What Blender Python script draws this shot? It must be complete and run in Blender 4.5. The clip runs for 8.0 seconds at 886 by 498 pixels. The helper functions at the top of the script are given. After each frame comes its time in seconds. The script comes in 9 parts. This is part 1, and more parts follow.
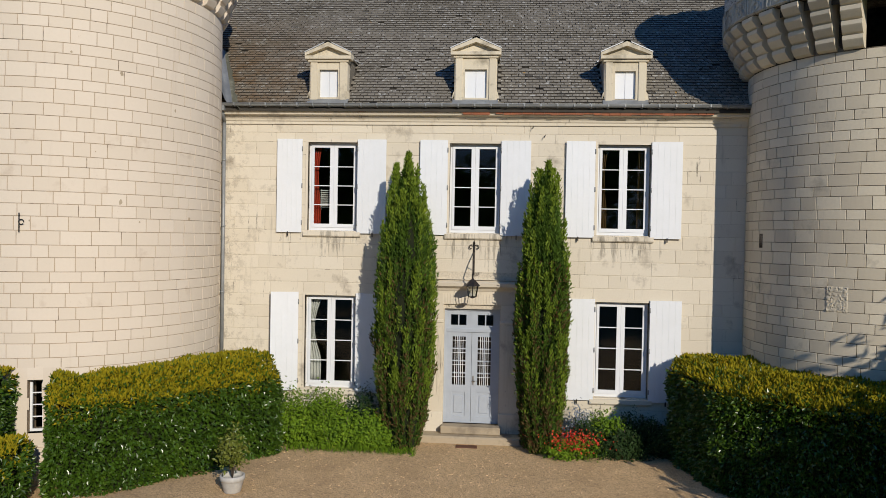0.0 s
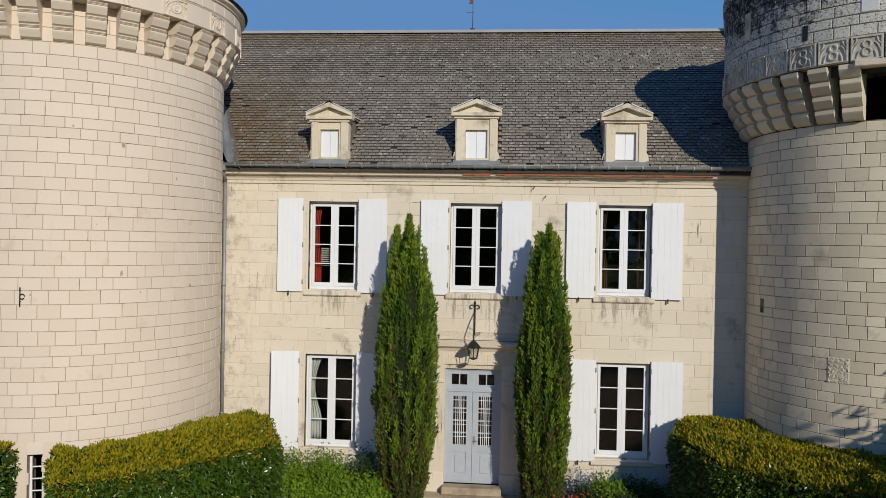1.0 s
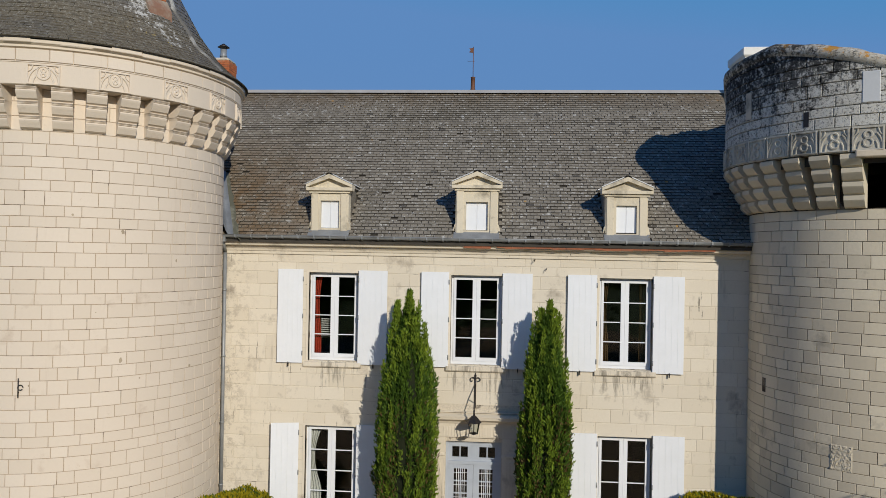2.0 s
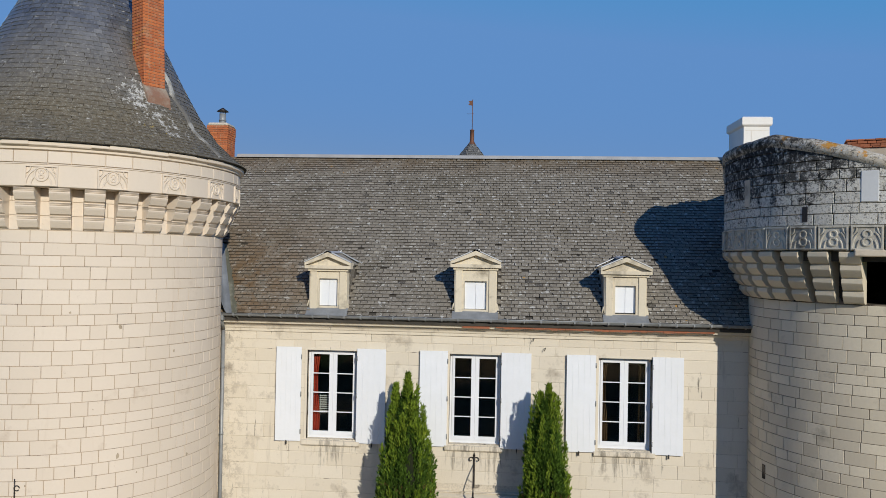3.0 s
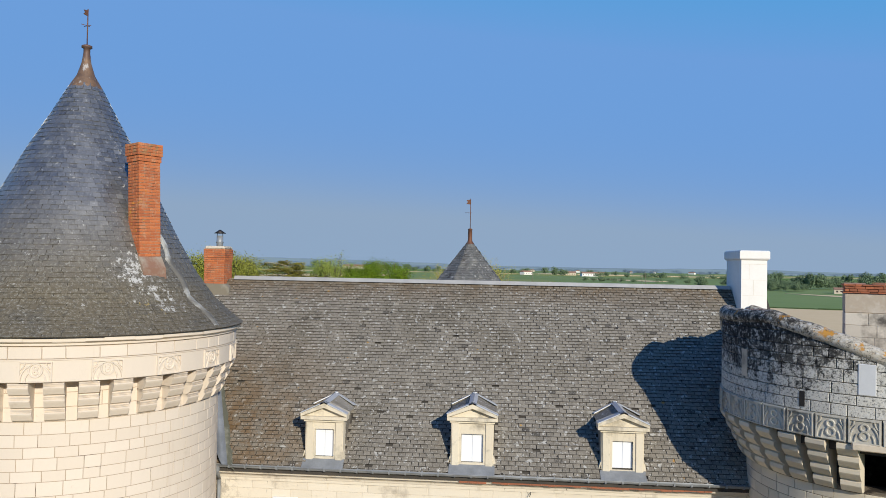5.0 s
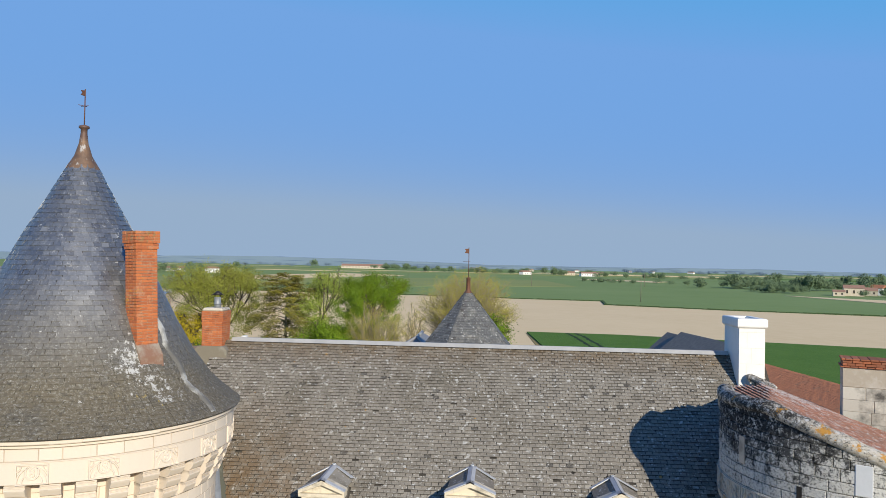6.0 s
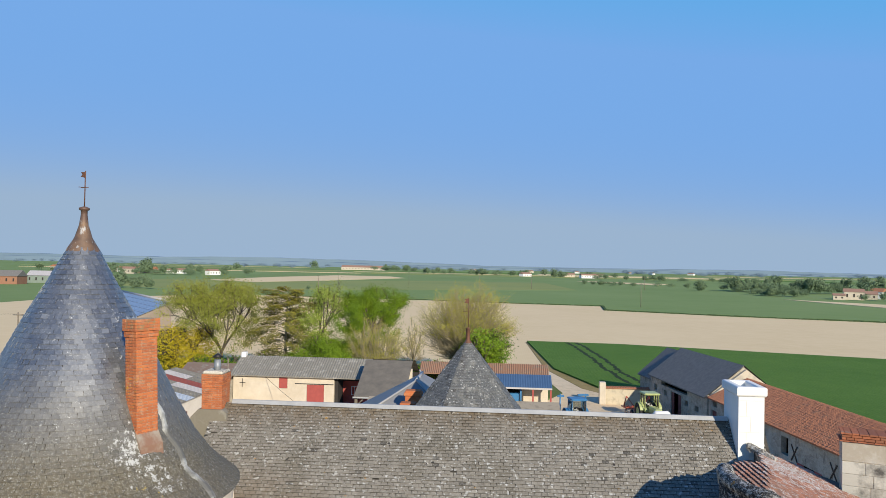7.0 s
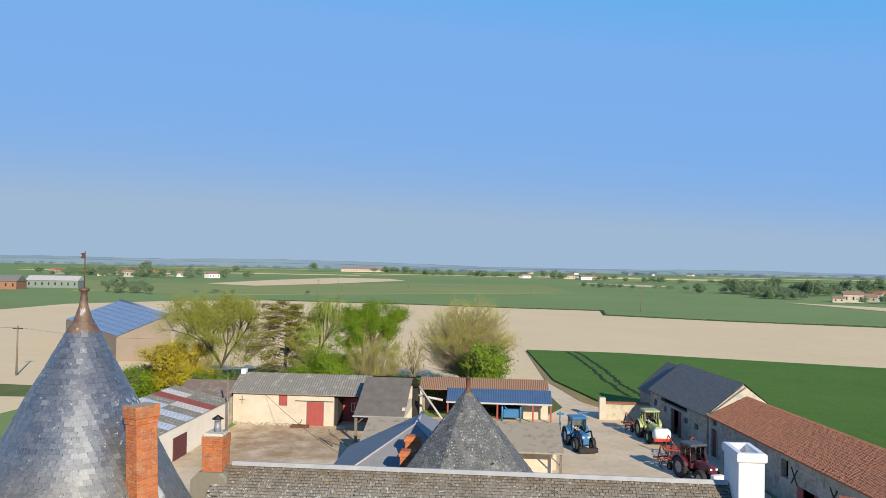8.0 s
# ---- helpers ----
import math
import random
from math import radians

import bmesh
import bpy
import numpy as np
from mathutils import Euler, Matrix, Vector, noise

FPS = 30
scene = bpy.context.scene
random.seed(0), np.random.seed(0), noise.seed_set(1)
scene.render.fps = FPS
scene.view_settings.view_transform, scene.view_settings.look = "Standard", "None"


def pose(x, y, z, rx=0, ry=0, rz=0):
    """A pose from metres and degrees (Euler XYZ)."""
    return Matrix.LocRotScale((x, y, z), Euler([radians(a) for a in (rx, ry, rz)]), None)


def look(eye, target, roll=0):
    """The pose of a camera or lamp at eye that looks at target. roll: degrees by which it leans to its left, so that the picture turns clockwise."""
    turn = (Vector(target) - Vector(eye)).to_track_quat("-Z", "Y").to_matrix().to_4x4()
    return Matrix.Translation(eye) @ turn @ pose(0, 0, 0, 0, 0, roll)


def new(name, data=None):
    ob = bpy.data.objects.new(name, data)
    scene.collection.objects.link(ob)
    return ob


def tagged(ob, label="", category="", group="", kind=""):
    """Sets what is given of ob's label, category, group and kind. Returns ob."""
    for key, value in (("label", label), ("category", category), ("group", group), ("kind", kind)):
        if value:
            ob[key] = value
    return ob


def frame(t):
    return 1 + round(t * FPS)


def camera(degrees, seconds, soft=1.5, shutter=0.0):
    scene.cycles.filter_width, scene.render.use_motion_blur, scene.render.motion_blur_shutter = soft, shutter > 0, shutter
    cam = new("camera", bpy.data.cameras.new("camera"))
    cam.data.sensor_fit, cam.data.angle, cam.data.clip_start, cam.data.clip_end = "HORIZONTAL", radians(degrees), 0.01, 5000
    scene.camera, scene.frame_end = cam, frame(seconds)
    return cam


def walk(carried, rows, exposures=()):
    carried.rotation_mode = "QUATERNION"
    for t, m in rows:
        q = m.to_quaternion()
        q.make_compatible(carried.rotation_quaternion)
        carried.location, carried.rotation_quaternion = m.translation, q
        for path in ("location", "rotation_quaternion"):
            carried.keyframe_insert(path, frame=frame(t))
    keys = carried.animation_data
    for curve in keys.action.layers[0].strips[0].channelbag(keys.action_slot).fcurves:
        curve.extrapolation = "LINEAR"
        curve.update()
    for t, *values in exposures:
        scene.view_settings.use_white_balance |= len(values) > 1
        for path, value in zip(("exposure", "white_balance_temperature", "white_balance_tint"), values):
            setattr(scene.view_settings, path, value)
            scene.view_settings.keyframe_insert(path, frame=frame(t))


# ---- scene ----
cam = camera(62.47, 8.0, soft=0.6)
PATH = [
    # seconds, eye, pitch, lean, yaw
    (0.0, 0.675, -18.462, 4.777, -1.030, -1.060, 4.494),
    (0.5, 0.659, -18.454, 5.329, -0.703, -1.042, 4.467),
    (1.0, 0.628, -18.447, 6.065, -0.341, -1.040, 4.485),
    (1.5, 0.594, -18.417, 6.836, -0.050, -1.050, 4.510),
    (3.0, 0.599, -18.376, 9.514, 0.737, -1.057, 4.531),
    (3.5, 0.612, -18.388, 10.366, 0.967, -1.055, 4.553),
    (4.0, 0.622, -18.399, 11.298, 1.200, -1.077, 4.582),
    (4.5, 0.629, -18.392, 12.188, 1.346, -1.077, 4.584),
    (6.0, 0.632, -18.424, 15.118, 1.214, -1.150, 4.506),
    (6.5, 0.625, -18.466, 16.070, 1.236, -1.182, 4.512),
    (7.0, 0.610, -18.492, 17.060, 1.275, -1.145, 4.512),
    (7.5, 0.590, -18.521, 17.973, 1.327, -1.081, 4.505),
    (8.0, 0.570, -18.545, 18.961, 1.346, -0.995, 4.472),
]
walk(cam, [(t, pose(x, y, z, 90 + pitch, lean, yaw)) for t, x, y, z, pitch, lean, yaw in PATH],
     exposures=[(0, -0.50, 6500, 11), (1.5, -0.60, 6450, 10), (3.0, -0.48, 6300, 10), (3.5, -0.38, 6250, 10), (4.5, -0.22, 6350, 10),
                (6.0, -0.01, 6550, 10), (7.0, 0.09, 6650, 9), (8.0, 0.17, 6700, 9)])

# ---- light ----
SUN_FROM = Vector((0.43, -0.82, 0.40)).normalized()
world = bpy.data.worlds.new("sky")
scene.world = world
world.use_nodes = True
wn = world.node_tree
wn.nodes.clear()
sky = wn.nodes.new("ShaderNodeTexSky")
sky.sky_type, sky.sun_disc = "NISHITA", False
sky.sun_elevation = math.asin(SUN_FROM.z)
sky.sun_rotation = math.atan2(SUN_FROM.x, SUN_FROM.y)
sky.air_density, sky.dust_density, sky.ozone_density = 1.0, 0.0, 2.0
sky_bg = wn.nodes.new("ShaderNodeBackground")
sky_bg.inputs["Strength"].default_value = 0.125
sky_out = wn.nodes.new("ShaderNodeOutputWorld")
soften = wn.nodes.new("ShaderNodeGamma")
soften.inputs["Gamma"].default_value = 1.5
tint = wn.nodes.new("ShaderNodeMix")
tint.data_type, tint.blend_type = "RGBA", "MULTIPLY"
tint.inputs["Factor"].default_value = 1.0
tint.inputs["B"].default_value = (0.46, 0.80, 1.06, 1)
cap = wn.nodes.new("ShaderNodeMix")
cap.data_type, cap.blend_type = "RGBA", "DARKEN"
cap.inputs["Factor"].default_value = 1.0
cap.inputs["B"].default_value = (1.36, 3.02, 6.15, 1)
# the sky pales into haze where it is brightest, towards the horizon
split = wn.nodes.new("ShaderNodeSeparateColor")
paling = wn.nodes.new("ShaderNodeMapRange")
paling.inputs["From Min"].default_value, paling.inputs["From Max"].default_value = 2.7, 21.5
paling.interpolation_type = "SMOOTHSTEP"
haze = wn.nodes.new("ShaderNodeMix")
haze.data_type = "RGBA"
haze.inputs["B"].default_value = (2.45, 3.43, 4.8, 1)
wn.links.new(sky.outputs[0], soften.inputs["Color"])
wn.links.new(soften.outputs[0], tint.inputs["A"])
wn.links.new(tint.outputs["Result"], cap.inputs["A"])
wn.links.new(soften.outputs[0], split.inputs[0])
wn.links.new(split.outputs[0], paling.inputs["Value"])
wn.links.new(paling.outputs[0], haze.inputs["Factor"])
wn.links.new(cap.outputs["Result"], haze.inputs["A"])
wn.links.new(haze.outputs["Result"], sky_bg.inputs[0])
wn.links.new(sky_bg.outputs[0], sky_out.inputs[0])
sun = new("sun", bpy.data.lights.new("sun", "SUN"))
sun.data.energy, sun.data.angle, sun.data.color = 5.0, radians(0.5), (1.0, 0.92, 0.78)
sun.matrix_world = look(SUN_FROM * 50, (0, 0, 0))


# ---- mesh helpers ----
def box(bm, x0, x1, y0, y1, z0, z1, m=None):
    vs = [Vector((x, y, z)) for x in (x0, x1) for y in (y0, y1) for z in (z0, z1)]
    v = [bm.verts.new(m @ q if m else q) for q in vs]
    for f in ((0, 1, 3, 2), (4, 6, 7, 5), (0, 4, 5, 1), (2, 3, 7, 6), (0, 2, 6, 4), (1, 5, 7, 3)):
        bm.faces.new([v[i] for i in f])
    return bm


def bbox(bm, x0, x1, y0, y1, z0, z1, c=0.01, m=None):
    """A box with chamfered edges."""
    b2 = bmesh.new()
    box(b2, x0, x1, y0, y1, z0, z1)
    bmesh.ops.bevel(b2, geom=b2.edges[:], offset=c, segments=1, affect="EDGES")
    return merge(bm, b2, m)


def merge(bm, b2, m=None):
    vs = {v: bm.verts.new(m @ v.co if m else v.co) for v in b2.verts}
    for f in b2.faces:
        g = bm.faces.new([vs[v] for v in f.verts])
        g.smooth = f.smooth
    b2.free()
    return bm


def tube(bm, p, q, r0, r1=None, n=8, caps=True, smooth=True):
    p, q = Vector(p), Vector(q)
    r1 = r0 if r1 is None else r1
    d = (q - p).normalized()
    a = d.orthogonal().normalized()
    b = d.cross(a)
    ring = []
    for c, r in ((p, r0), (q, r1)):
        ring.append([bm.verts.new(c + r * (math.cos(2 * math.pi * i / n) * a + math.sin(2 * math.pi * i / n) * b)) for i in range(n)])
    for i in range(n):
        f = bm.faces.new((ring[0][i], ring[0][(i + 1) % n], ring[1][(i + 1) % n], ring[1][i]))
        f.smooth = smooth
    if caps:
        bm.faces.new(ring[0][::-1])
        bm.faces.new(ring[1])
    return bm


def lathe(bm, prof, n=48, cx=0.0, cy=0.0, a0=0.0, a1=2 * math.pi, smooth=True):
    """Turns a profile of (radius, height) about an upright axis; angle 0 faces -y, growing towards +x."""
    full = abs(a1 - a0 - 2 * math.pi) < 1e-6
    k = n if full else n + 1
    rings = [[bm.verts.new((cx + r * math.sin(a0 + (a1 - a0) * i / n), cy - r * math.cos(a0 + (a1 - a0) * i / n), z)) for i in range(k)] for r, z in prof]
    for r0, r1 in zip(rings, rings[1:]):
        for i in range(n):
            j = (i + 1) % k
            f = bm.faces.new((r0[i], r0[j], r1[j], r1[i]))
            f.smooth = smooth
    return bm


def prism(bm, pts, axis, a, b):
    """A polygon given in the two other axes, drawn out along axis from a to b."""
    def at(u, v, w):
        return {"x": (w, u, v), "y": (u, w, v), "z": (u, v, w)}[axis]
    lo = [bm.verts.new(at(u, v, a)) for u, v in pts]
    hi = [bm.verts.new(at(u, v, b)) for u, v in pts]
    bm.faces.new(lo)
    bm.faces.new(hi[::-1])
    for i in range(len(pts)):
        j = (i + 1) % len(pts)
        bm.faces.new((lo[i], hi[i], hi[j], lo[j]))
    return bm


def mesh_of(name, bm, material):
    bmesh.ops.recalc_face_normals(bm, faces=bm.faces[:])
    me = bpy.data.meshes.new(name)
    bm.to_mesh(me)
    bm.free()
    for m in (material if isinstance(material, (list, tuple)) else [material]):
        me.materials.append(m)
    return me


def part(name, bm, material, parent=None, label="", kind=""):
    ob = new(name, mesh_of(name, bm, material))
    ob.parent = parent
    return tagged(ob, label, kind=kind)


def thing(name, label, category, at=(0, 0, 0), group="", kind="", turn=0):
    ob = new(name)
    ob.empty_display_size = 0.2
    ob.matrix_basis = pose(*at, 0, 0, turn)
    return tagged(ob, label, category, group, kind)


def solid(name, bm, material, label, category, group="", kind=""):
    return tagged(part(name, bm, material), label, category, group, kind)


def piece(name, me, m, parent):
    ob = new(name, me)
    ob.parent = parent
    ob.matrix_basis = m
    return ob


def block_mesh(name, material, c=0.06, cz=0.06, jitter=0.0, seed=1):
    """A unit block, front face at y = -1, chamfered towards the front, without a back."""
    rnd = random.Random(seed)
    bm = bmesh.new()
    h = 0.5
    back = [(-h, 0, -h), (h, 0, -h), (h, 0, h), (-h, 0, h)]
    mid = [(x, -0.7, z) for x, _, z in back]
    fr = [(x * (1 - c) + rnd.uniform(-jitter, jitter), -1, z * (1 - cz) + rnd.uniform(-jitter, jitter)) for x, _, z in back]
    rings = [[bm.verts.new(q) for q in r] for r in (back, mid, fr)]
    for r0, r1 in zip(rings, rings[1:]):
        for i in range(4):
            bm.faces.new((r0[i], r0[(i + 1) % 4], r1[(i + 1) % 4], r1[i]))
    bm.faces.new(rings[2])
    return mesh_of(name, bm, material)


def joined(name, src, mats, material, parent, kind="stuff", label=""):
    """Many placed copies of one small mesh as one mesh."""
    co = np.array([v.co for v in src.vertices])
    fs = [tuple(q.vertices) for q in src.polygons]
    verts, faces = [], []
    for k, m in enumerate(mats):
        a = np.array(m)
        verts.append(co @ a[:3, :3].T + a[:3, 3])
        n = k * len(co)
        faces += [tuple(i + n for i in f) for f in fs]
    me = bpy.data.meshes.new(name)
    me.from_pydata(np.concatenate(verts).tolist() if verts else [], [], faces)
    for m in src.materials:
        me.materials.append(m)
    me.polygons.foreach_set("material_index", [q.material_index for q in src.polygons] * len(mats))
    ob = new(name, me)
    ob.parent = parent
    return tagged(ob, label, kind=kind)


def joined_kinds(name, kinds, parent):
    """Placed copies of several small meshes, all in one mesh."""
    verts, faces, n = [], [], 0
    for src, mats in kinds:
        co = np.array([v.co for v in src.vertices])
        fs = [tuple(q.vertices) for q in src.polygons]
        for m in mats:
            a = np.array(m)
            verts.append(co @ a[:3, :3].T + a[:3, 3])
            faces += [tuple(i + n for i in f) for f in fs]
            n += len(co)
    me = bpy.data.meshes.new(name)
    me.from_pydata(np.concatenate(verts).tolist(), [], faces)
    me.materials.append(kinds[0][0].materials[0])
    ob = new(name, me)
    ob.parent = parent
    return tagged(ob, kind="stuff")


# ---- materials ----
class Nodes:
    def __init__(self, name):
        self.mat = bpy.data.materials.new(name)
        self.mat.use_nodes = True
        self.t = self.mat.node_tree
        self.p = self.t.nodes["Principled BSDF"]
        self.co = self.t.nodes.new("ShaderNodeNewGeometry").outputs["Position"]

    def node(self, kind, **ins):
        n = self.t.nodes.new(kind)
        for k, v in ins.items():
            self.put(n.inputs[k.replace("_", " ")], v)
        return n

    def put(self, socket, v):
        if isinstance(v, bpy.types.NodeSocket):
            self.t.links.new(v, socket)
        else:
            socket.default_value = v

    def noise(self, scale, detail=4.0, rough=0.6, vec=None, dist=0.0):
        n = self.node("ShaderNodeTexNoise", Scale=scale, Detail=detail, Roughness=rough, Distortion=dist)
        self.t.links.new(vec or self.co, n.inputs["Vector"])
        return n.outputs["Fac"]

    def stretch(self, sx, sy, sz):
        n = self.node("ShaderNodeMapping")
        n.inputs["Scale"].default_value = (sx, sy, sz)
        self.t.links.new(self.co, n.inputs["Vector"])
        return n.outputs[0]

    def ramp(self, fac, lo, hi, a=0.0, b=1.0):
        n = self.node("ShaderNodeMapRange")
        n.clamp = True
        for i, v in enumerate((fac, lo, hi, a, b)):
            self.put(n.inputs[i], v)
        return n.outputs[0]

    def mix(self, fac, a, b, mode="MIX"):
        n = self.t.nodes.new("ShaderNodeMix")
        n.data_type, n.blend_type = "RGBA", mode
        self.put(n.inputs["Factor"], fac)
        self.put(n.inputs["A"], (*a, 1) if isinstance(a, tuple) else a)
        self.put(n.inputs["B"], (*b, 1) if isinstance(b, tuple) else b)
        return n.outputs["Result"]

    def math(self, op, a, b=0.0):
        n = self.t.nodes.new("ShaderNodeMath")
        n.operation = op
        self.put(n.inputs[0], a)
        self.put(n.inputs[1], b)
        return n.outputs[0]

    def island(self):
        return self.t.nodes.new("ShaderNodeNewGeometry").outputs["Random Per Island"]

    def object_random(self):
        return self.t.nodes.new("ShaderNodeObjectInfo").outputs["Random"]

    def each(self):
        """A random value for every piece, joined or not."""
        return self.math("FRACT", self.math("ADD", self.island(), self.object_random()))

    def height(self, lo, hi):
        n = self.t.nodes.new("ShaderNodeSeparateXYZ")
        self.t.links.new(self.co, n.inputs[0])
        return self.ramp(n.outputs[2], lo, hi)

    def near(self, at, r0, r1):
        n = self.t.nodes.new("ShaderNodeVectorMath")
        n.operation = "DISTANCE"
        n.inputs[1].default_value = at
        self.t.links.new(self.co, n.inputs[0])
        return self.ramp(n.outputs["Value"], r0, r1, 1.0, 0.0)

    def bump(self, height, strength=0.3, dist=0.01):
        n = self.node("ShaderNodeBump", Strength=strength, Distance=dist, Height=height)
        self.t.links.new(n.outputs[0], self.p.inputs["Normal"])

    def done(self, colour, rough=0.8, metal=0.0, spec=None):
        self.put(self.p.inputs["Base Color"], (*colour, 1) if isinstance(colour, tuple) else colour)
        self.put(self.p.inputs["Roughness"], rough)
        self.put(self.p.inputs["Metallic"], metal)
        if spec is not None:
            self.put(self.p.inputs["Specular IOR Level"], spec)
        return self.mat


def stone(name, base, dark, grime, spread=0.25, grime_at=0.62, fine=18.0, streak=0.35, damp=None, sills=()):
    k = Nodes(name)
    e = k.each()
    c = k.mix(k.math("MULTIPLY", e, spread), base, dark)
    c = k.mix(k.ramp(k.noise(1.3, 5, 0.65), grime_at, grime_at + 0.18), c, grime)
    c = k.mix(k.ramp(k.noise(fine, 4), 0.35, 0.75, 0.0, 0.22), c, dark)
    run = k.noise(1.0, 5, 0.7, k.stretch(3.2, 3.2, 0.32))
    c = k.mix(k.ramp(run, 0.60, 0.78, 0.0, streak), c, grime)
    c = k.mix(k.ramp(k.noise(6.5, 7, 0.8), 0.64, 0.69, 0.0, 0.5), c, grime)
    if damp:
        x = k.t.nodes.new("ShaderNodeSeparateXYZ")
        k.t.links.new(k.co, x.inputs[0])
        strip = k.ramp(x.outputs[0], damp, damp + 1.1, 1.0, 0.0)
        c = k.mix(k.math("MULTIPLY", strip, k.ramp(k.noise(3.2, 9, 0.8), 0.50, 0.57, 0.0, 0.7)), c, grime)
    for at in sills:
        drip = k.math("MULTIPLY", k.near(at, 0.15, 0.8), 0.17)
        c = k.mix(k.ramp(k.math("ADD", k.noise(1.0, 7, 0.75, k.stretch(7, 7, 0.7)), drip), 0.63, 0.72, 0.0, 0.6), c, (0.17, 0.15, 0.12))
    k.bump(k.noise(fine * 2, 5), 0.35, 0.012)
    return k.done(c, 0.9, spec=0.2)


def joints(name, pale, dark, open_at):
    """Lime joints, in places washed out and dark."""
    k = Nodes(name)
    c = k.mix(k.ramp(k.noise(2.2, 6, 0.7), open_at, open_at + 0.08), pale, dark)
    c = k.mix(k.ramp(k.noise(24.0, 3), 0.4, 0.8, 0.0, 0.4), c, dark)
    return k.done(c, 0.95, spec=0.1)


def plain(name, colour, other, rough=0.6, scale=6.0, metal=0.0, bump=0.1, amount=1.0):
    k = Nodes(name)
    c = k.mix(k.ramp(k.noise(scale, 5, 0.65), 0.35, 0.7, 0.0, amount), colour, other)
    c = k.mix(k.ramp(k.noise(scale * 9, 3), 0.4, 0.8, 0.0, 0.35), c, other)
    if bump:
        k.bump(k.noise(scale * 8, 4), bump, 0.01)
    return k.done(c, rough, metal, spec=0.2 if rough >= 0.8 else None)

TUFF = stone("pale_tuffeau_stone", (0.71, 0.645, 0.53), (0.60, 0.53, 0.415), (0.30, 0.255, 0.20), 0.5, 0.57, 18.0, 0.65, damp=-6.6, sills=[(-3.64, 0, 4.62), (-0.45, 0, 4.62), (0.45, 0, 4.60), (3.4, 0, 4.62), (4.1, 0, 4.62)])
TUFF_TOWER = stone("cream_tuffeau_stone", (0.72, 0.63, 0.52), (0.63, 0.54, 0.43), (0.52, 0.42, 0.32), 0.55, 0.62)
MORTAR = joints("tan_mortar", (0.46, 0.365, 0.265), (0.14, 0.105, 0.075), 0.57)
MORTAR_PALE = joints("pale_lime_mortar", (0.64, 0.57, 0.455), (0.11, 0.09, 0.07), 0.57)


def blackened(name, base, dark, black, at, lichen=()):
    """Pale stone under a crust of black, thickest towards the top and on the side away from the sun."""
    k = Nodes(name)
    c = k.mix(k.math("MULTIPLY", k.each(), 0.55), base, dark)
    c = k.mix(k.ramp(k.noise(11.0, 7, 0.8), 0.52, 0.60, 0.0, 0.7), c, (0.70, 0.69, 0.65))
    top = k.math("MULTIPLY", k.height(10.6, 12.1), 0.20)
    top = k.math("ADD", top, k.math("MULTIPLY", k.near((6.4, -1.4, 11.8), 0.3, 2.6), 0.07))
    c = k.mix(k.ramp(k.math("ADD", k.noise(1.6, 9, 0.8), top), at + 0.17, at + 0.21, 0.0, 0.92), c, black)
    c = k.mix(k.ramp(k.math("ADD", k.noise(6.0, 9, 0.85), top), at + 0.12, at + 0.15, 0.0, 0.9), c, black)
    c = k.mix(k.ramp(k.noise(22.0, 8, 0.85), 0.53, 0.56, 0.0, 0.85), c, black)
    c = k.mix(k.ramp(k.noise(10.0, 8, 0.85), 0.54, 0.57, 0.0, 0.85), c, (0.60, 0.59, 0.55))
    for at_, r in lichen:
        c = k.mix(k.ramp(k.math("ADD", k.noise(8.0, 7, 0.8), k.math("MULTIPLY", k.near(at_, 0.2 * r, r), 0.17)), 0.655, 0.68, 0.0, 0.9), c, (0.50, 0.235, 0.03))
    k.bump(k.noise(14.0, 6, 0.7), 0.7, 0.025)
    return k.done(c, 0.95, spec=0.1)


OLD_STONE = blackened("weathered_grey_stone", (0.62, 0.60, 0.535), (0.46, 0.44, 0.385), (0.030, 0.030, 0.030), 0.47)
TOWER_R = stone("greyed_tuffeau_stone", (0.66, 0.59, 0.455), (0.47, 0.41, 0.31), (0.30, 0.27, 0.215), 0.7, 0.60)
MORTAR_DARK = joints("dark_open_joints", (0.22, 0.185, 0.14), (0.05, 0.042, 0.034), 0.45)
k = Nodes("orange_chimney_brick")
c = k.mix(k.math("MULTIPLY", k.each(), 0.85), (0.56, 0.175, 0.062), (0.36, 0.11, 0.05))
c = k.mix(k.ramp(k.noise(5.0, 7, 0.75), 0.52, 0.62, 0.0, 0.55), c, (0.50, 0.30, 0.18))
c = k.mix(k.ramp(k.noise(26.0, 5, 0.7), 0.50, 0.64, 0.0, 0.5), c, (0.30, 0.10, 0.05))
top = k.math("MULTIPLY", k.near((-7.43, -2.60, 15.75), 0.25, 0.55), 0.12)
c = k.mix(k.ramp(k.math("ADD", k.noise(9.0, 8, 0.8), top), 0.60, 0.64, 0.0, 0.85), c, (0.30, 0.19, 0.085))
side = k.math("MULTIPLY", k.near((-7.72, -2.75, 14.2), 0.15, 1.1), 0.10)
c = k.mix(k.ramp(k.math("ADD", k.noise(11.0, 7, 0.8), side), 0.665, 0.69, 0.0, 0.9), c, (0.55, 0.30, 0.03))
k.bump(k.noise(40.0, 4), 0.35, 0.012)
BRICK = k.done(c, 0.9, spec=0.2)
BRICK_MORTAR = joints("sandy_mortar", (0.42, 0.335, 0.24), (0.10, 0.08, 0.06), 0.54)
WHITE_PAINT = plain("white_shutter_paint", (0.78, 0.80, 0.83), (0.72, 0.74, 0.76), 0.5, 2.0, bump=0.03, amount=0.6)
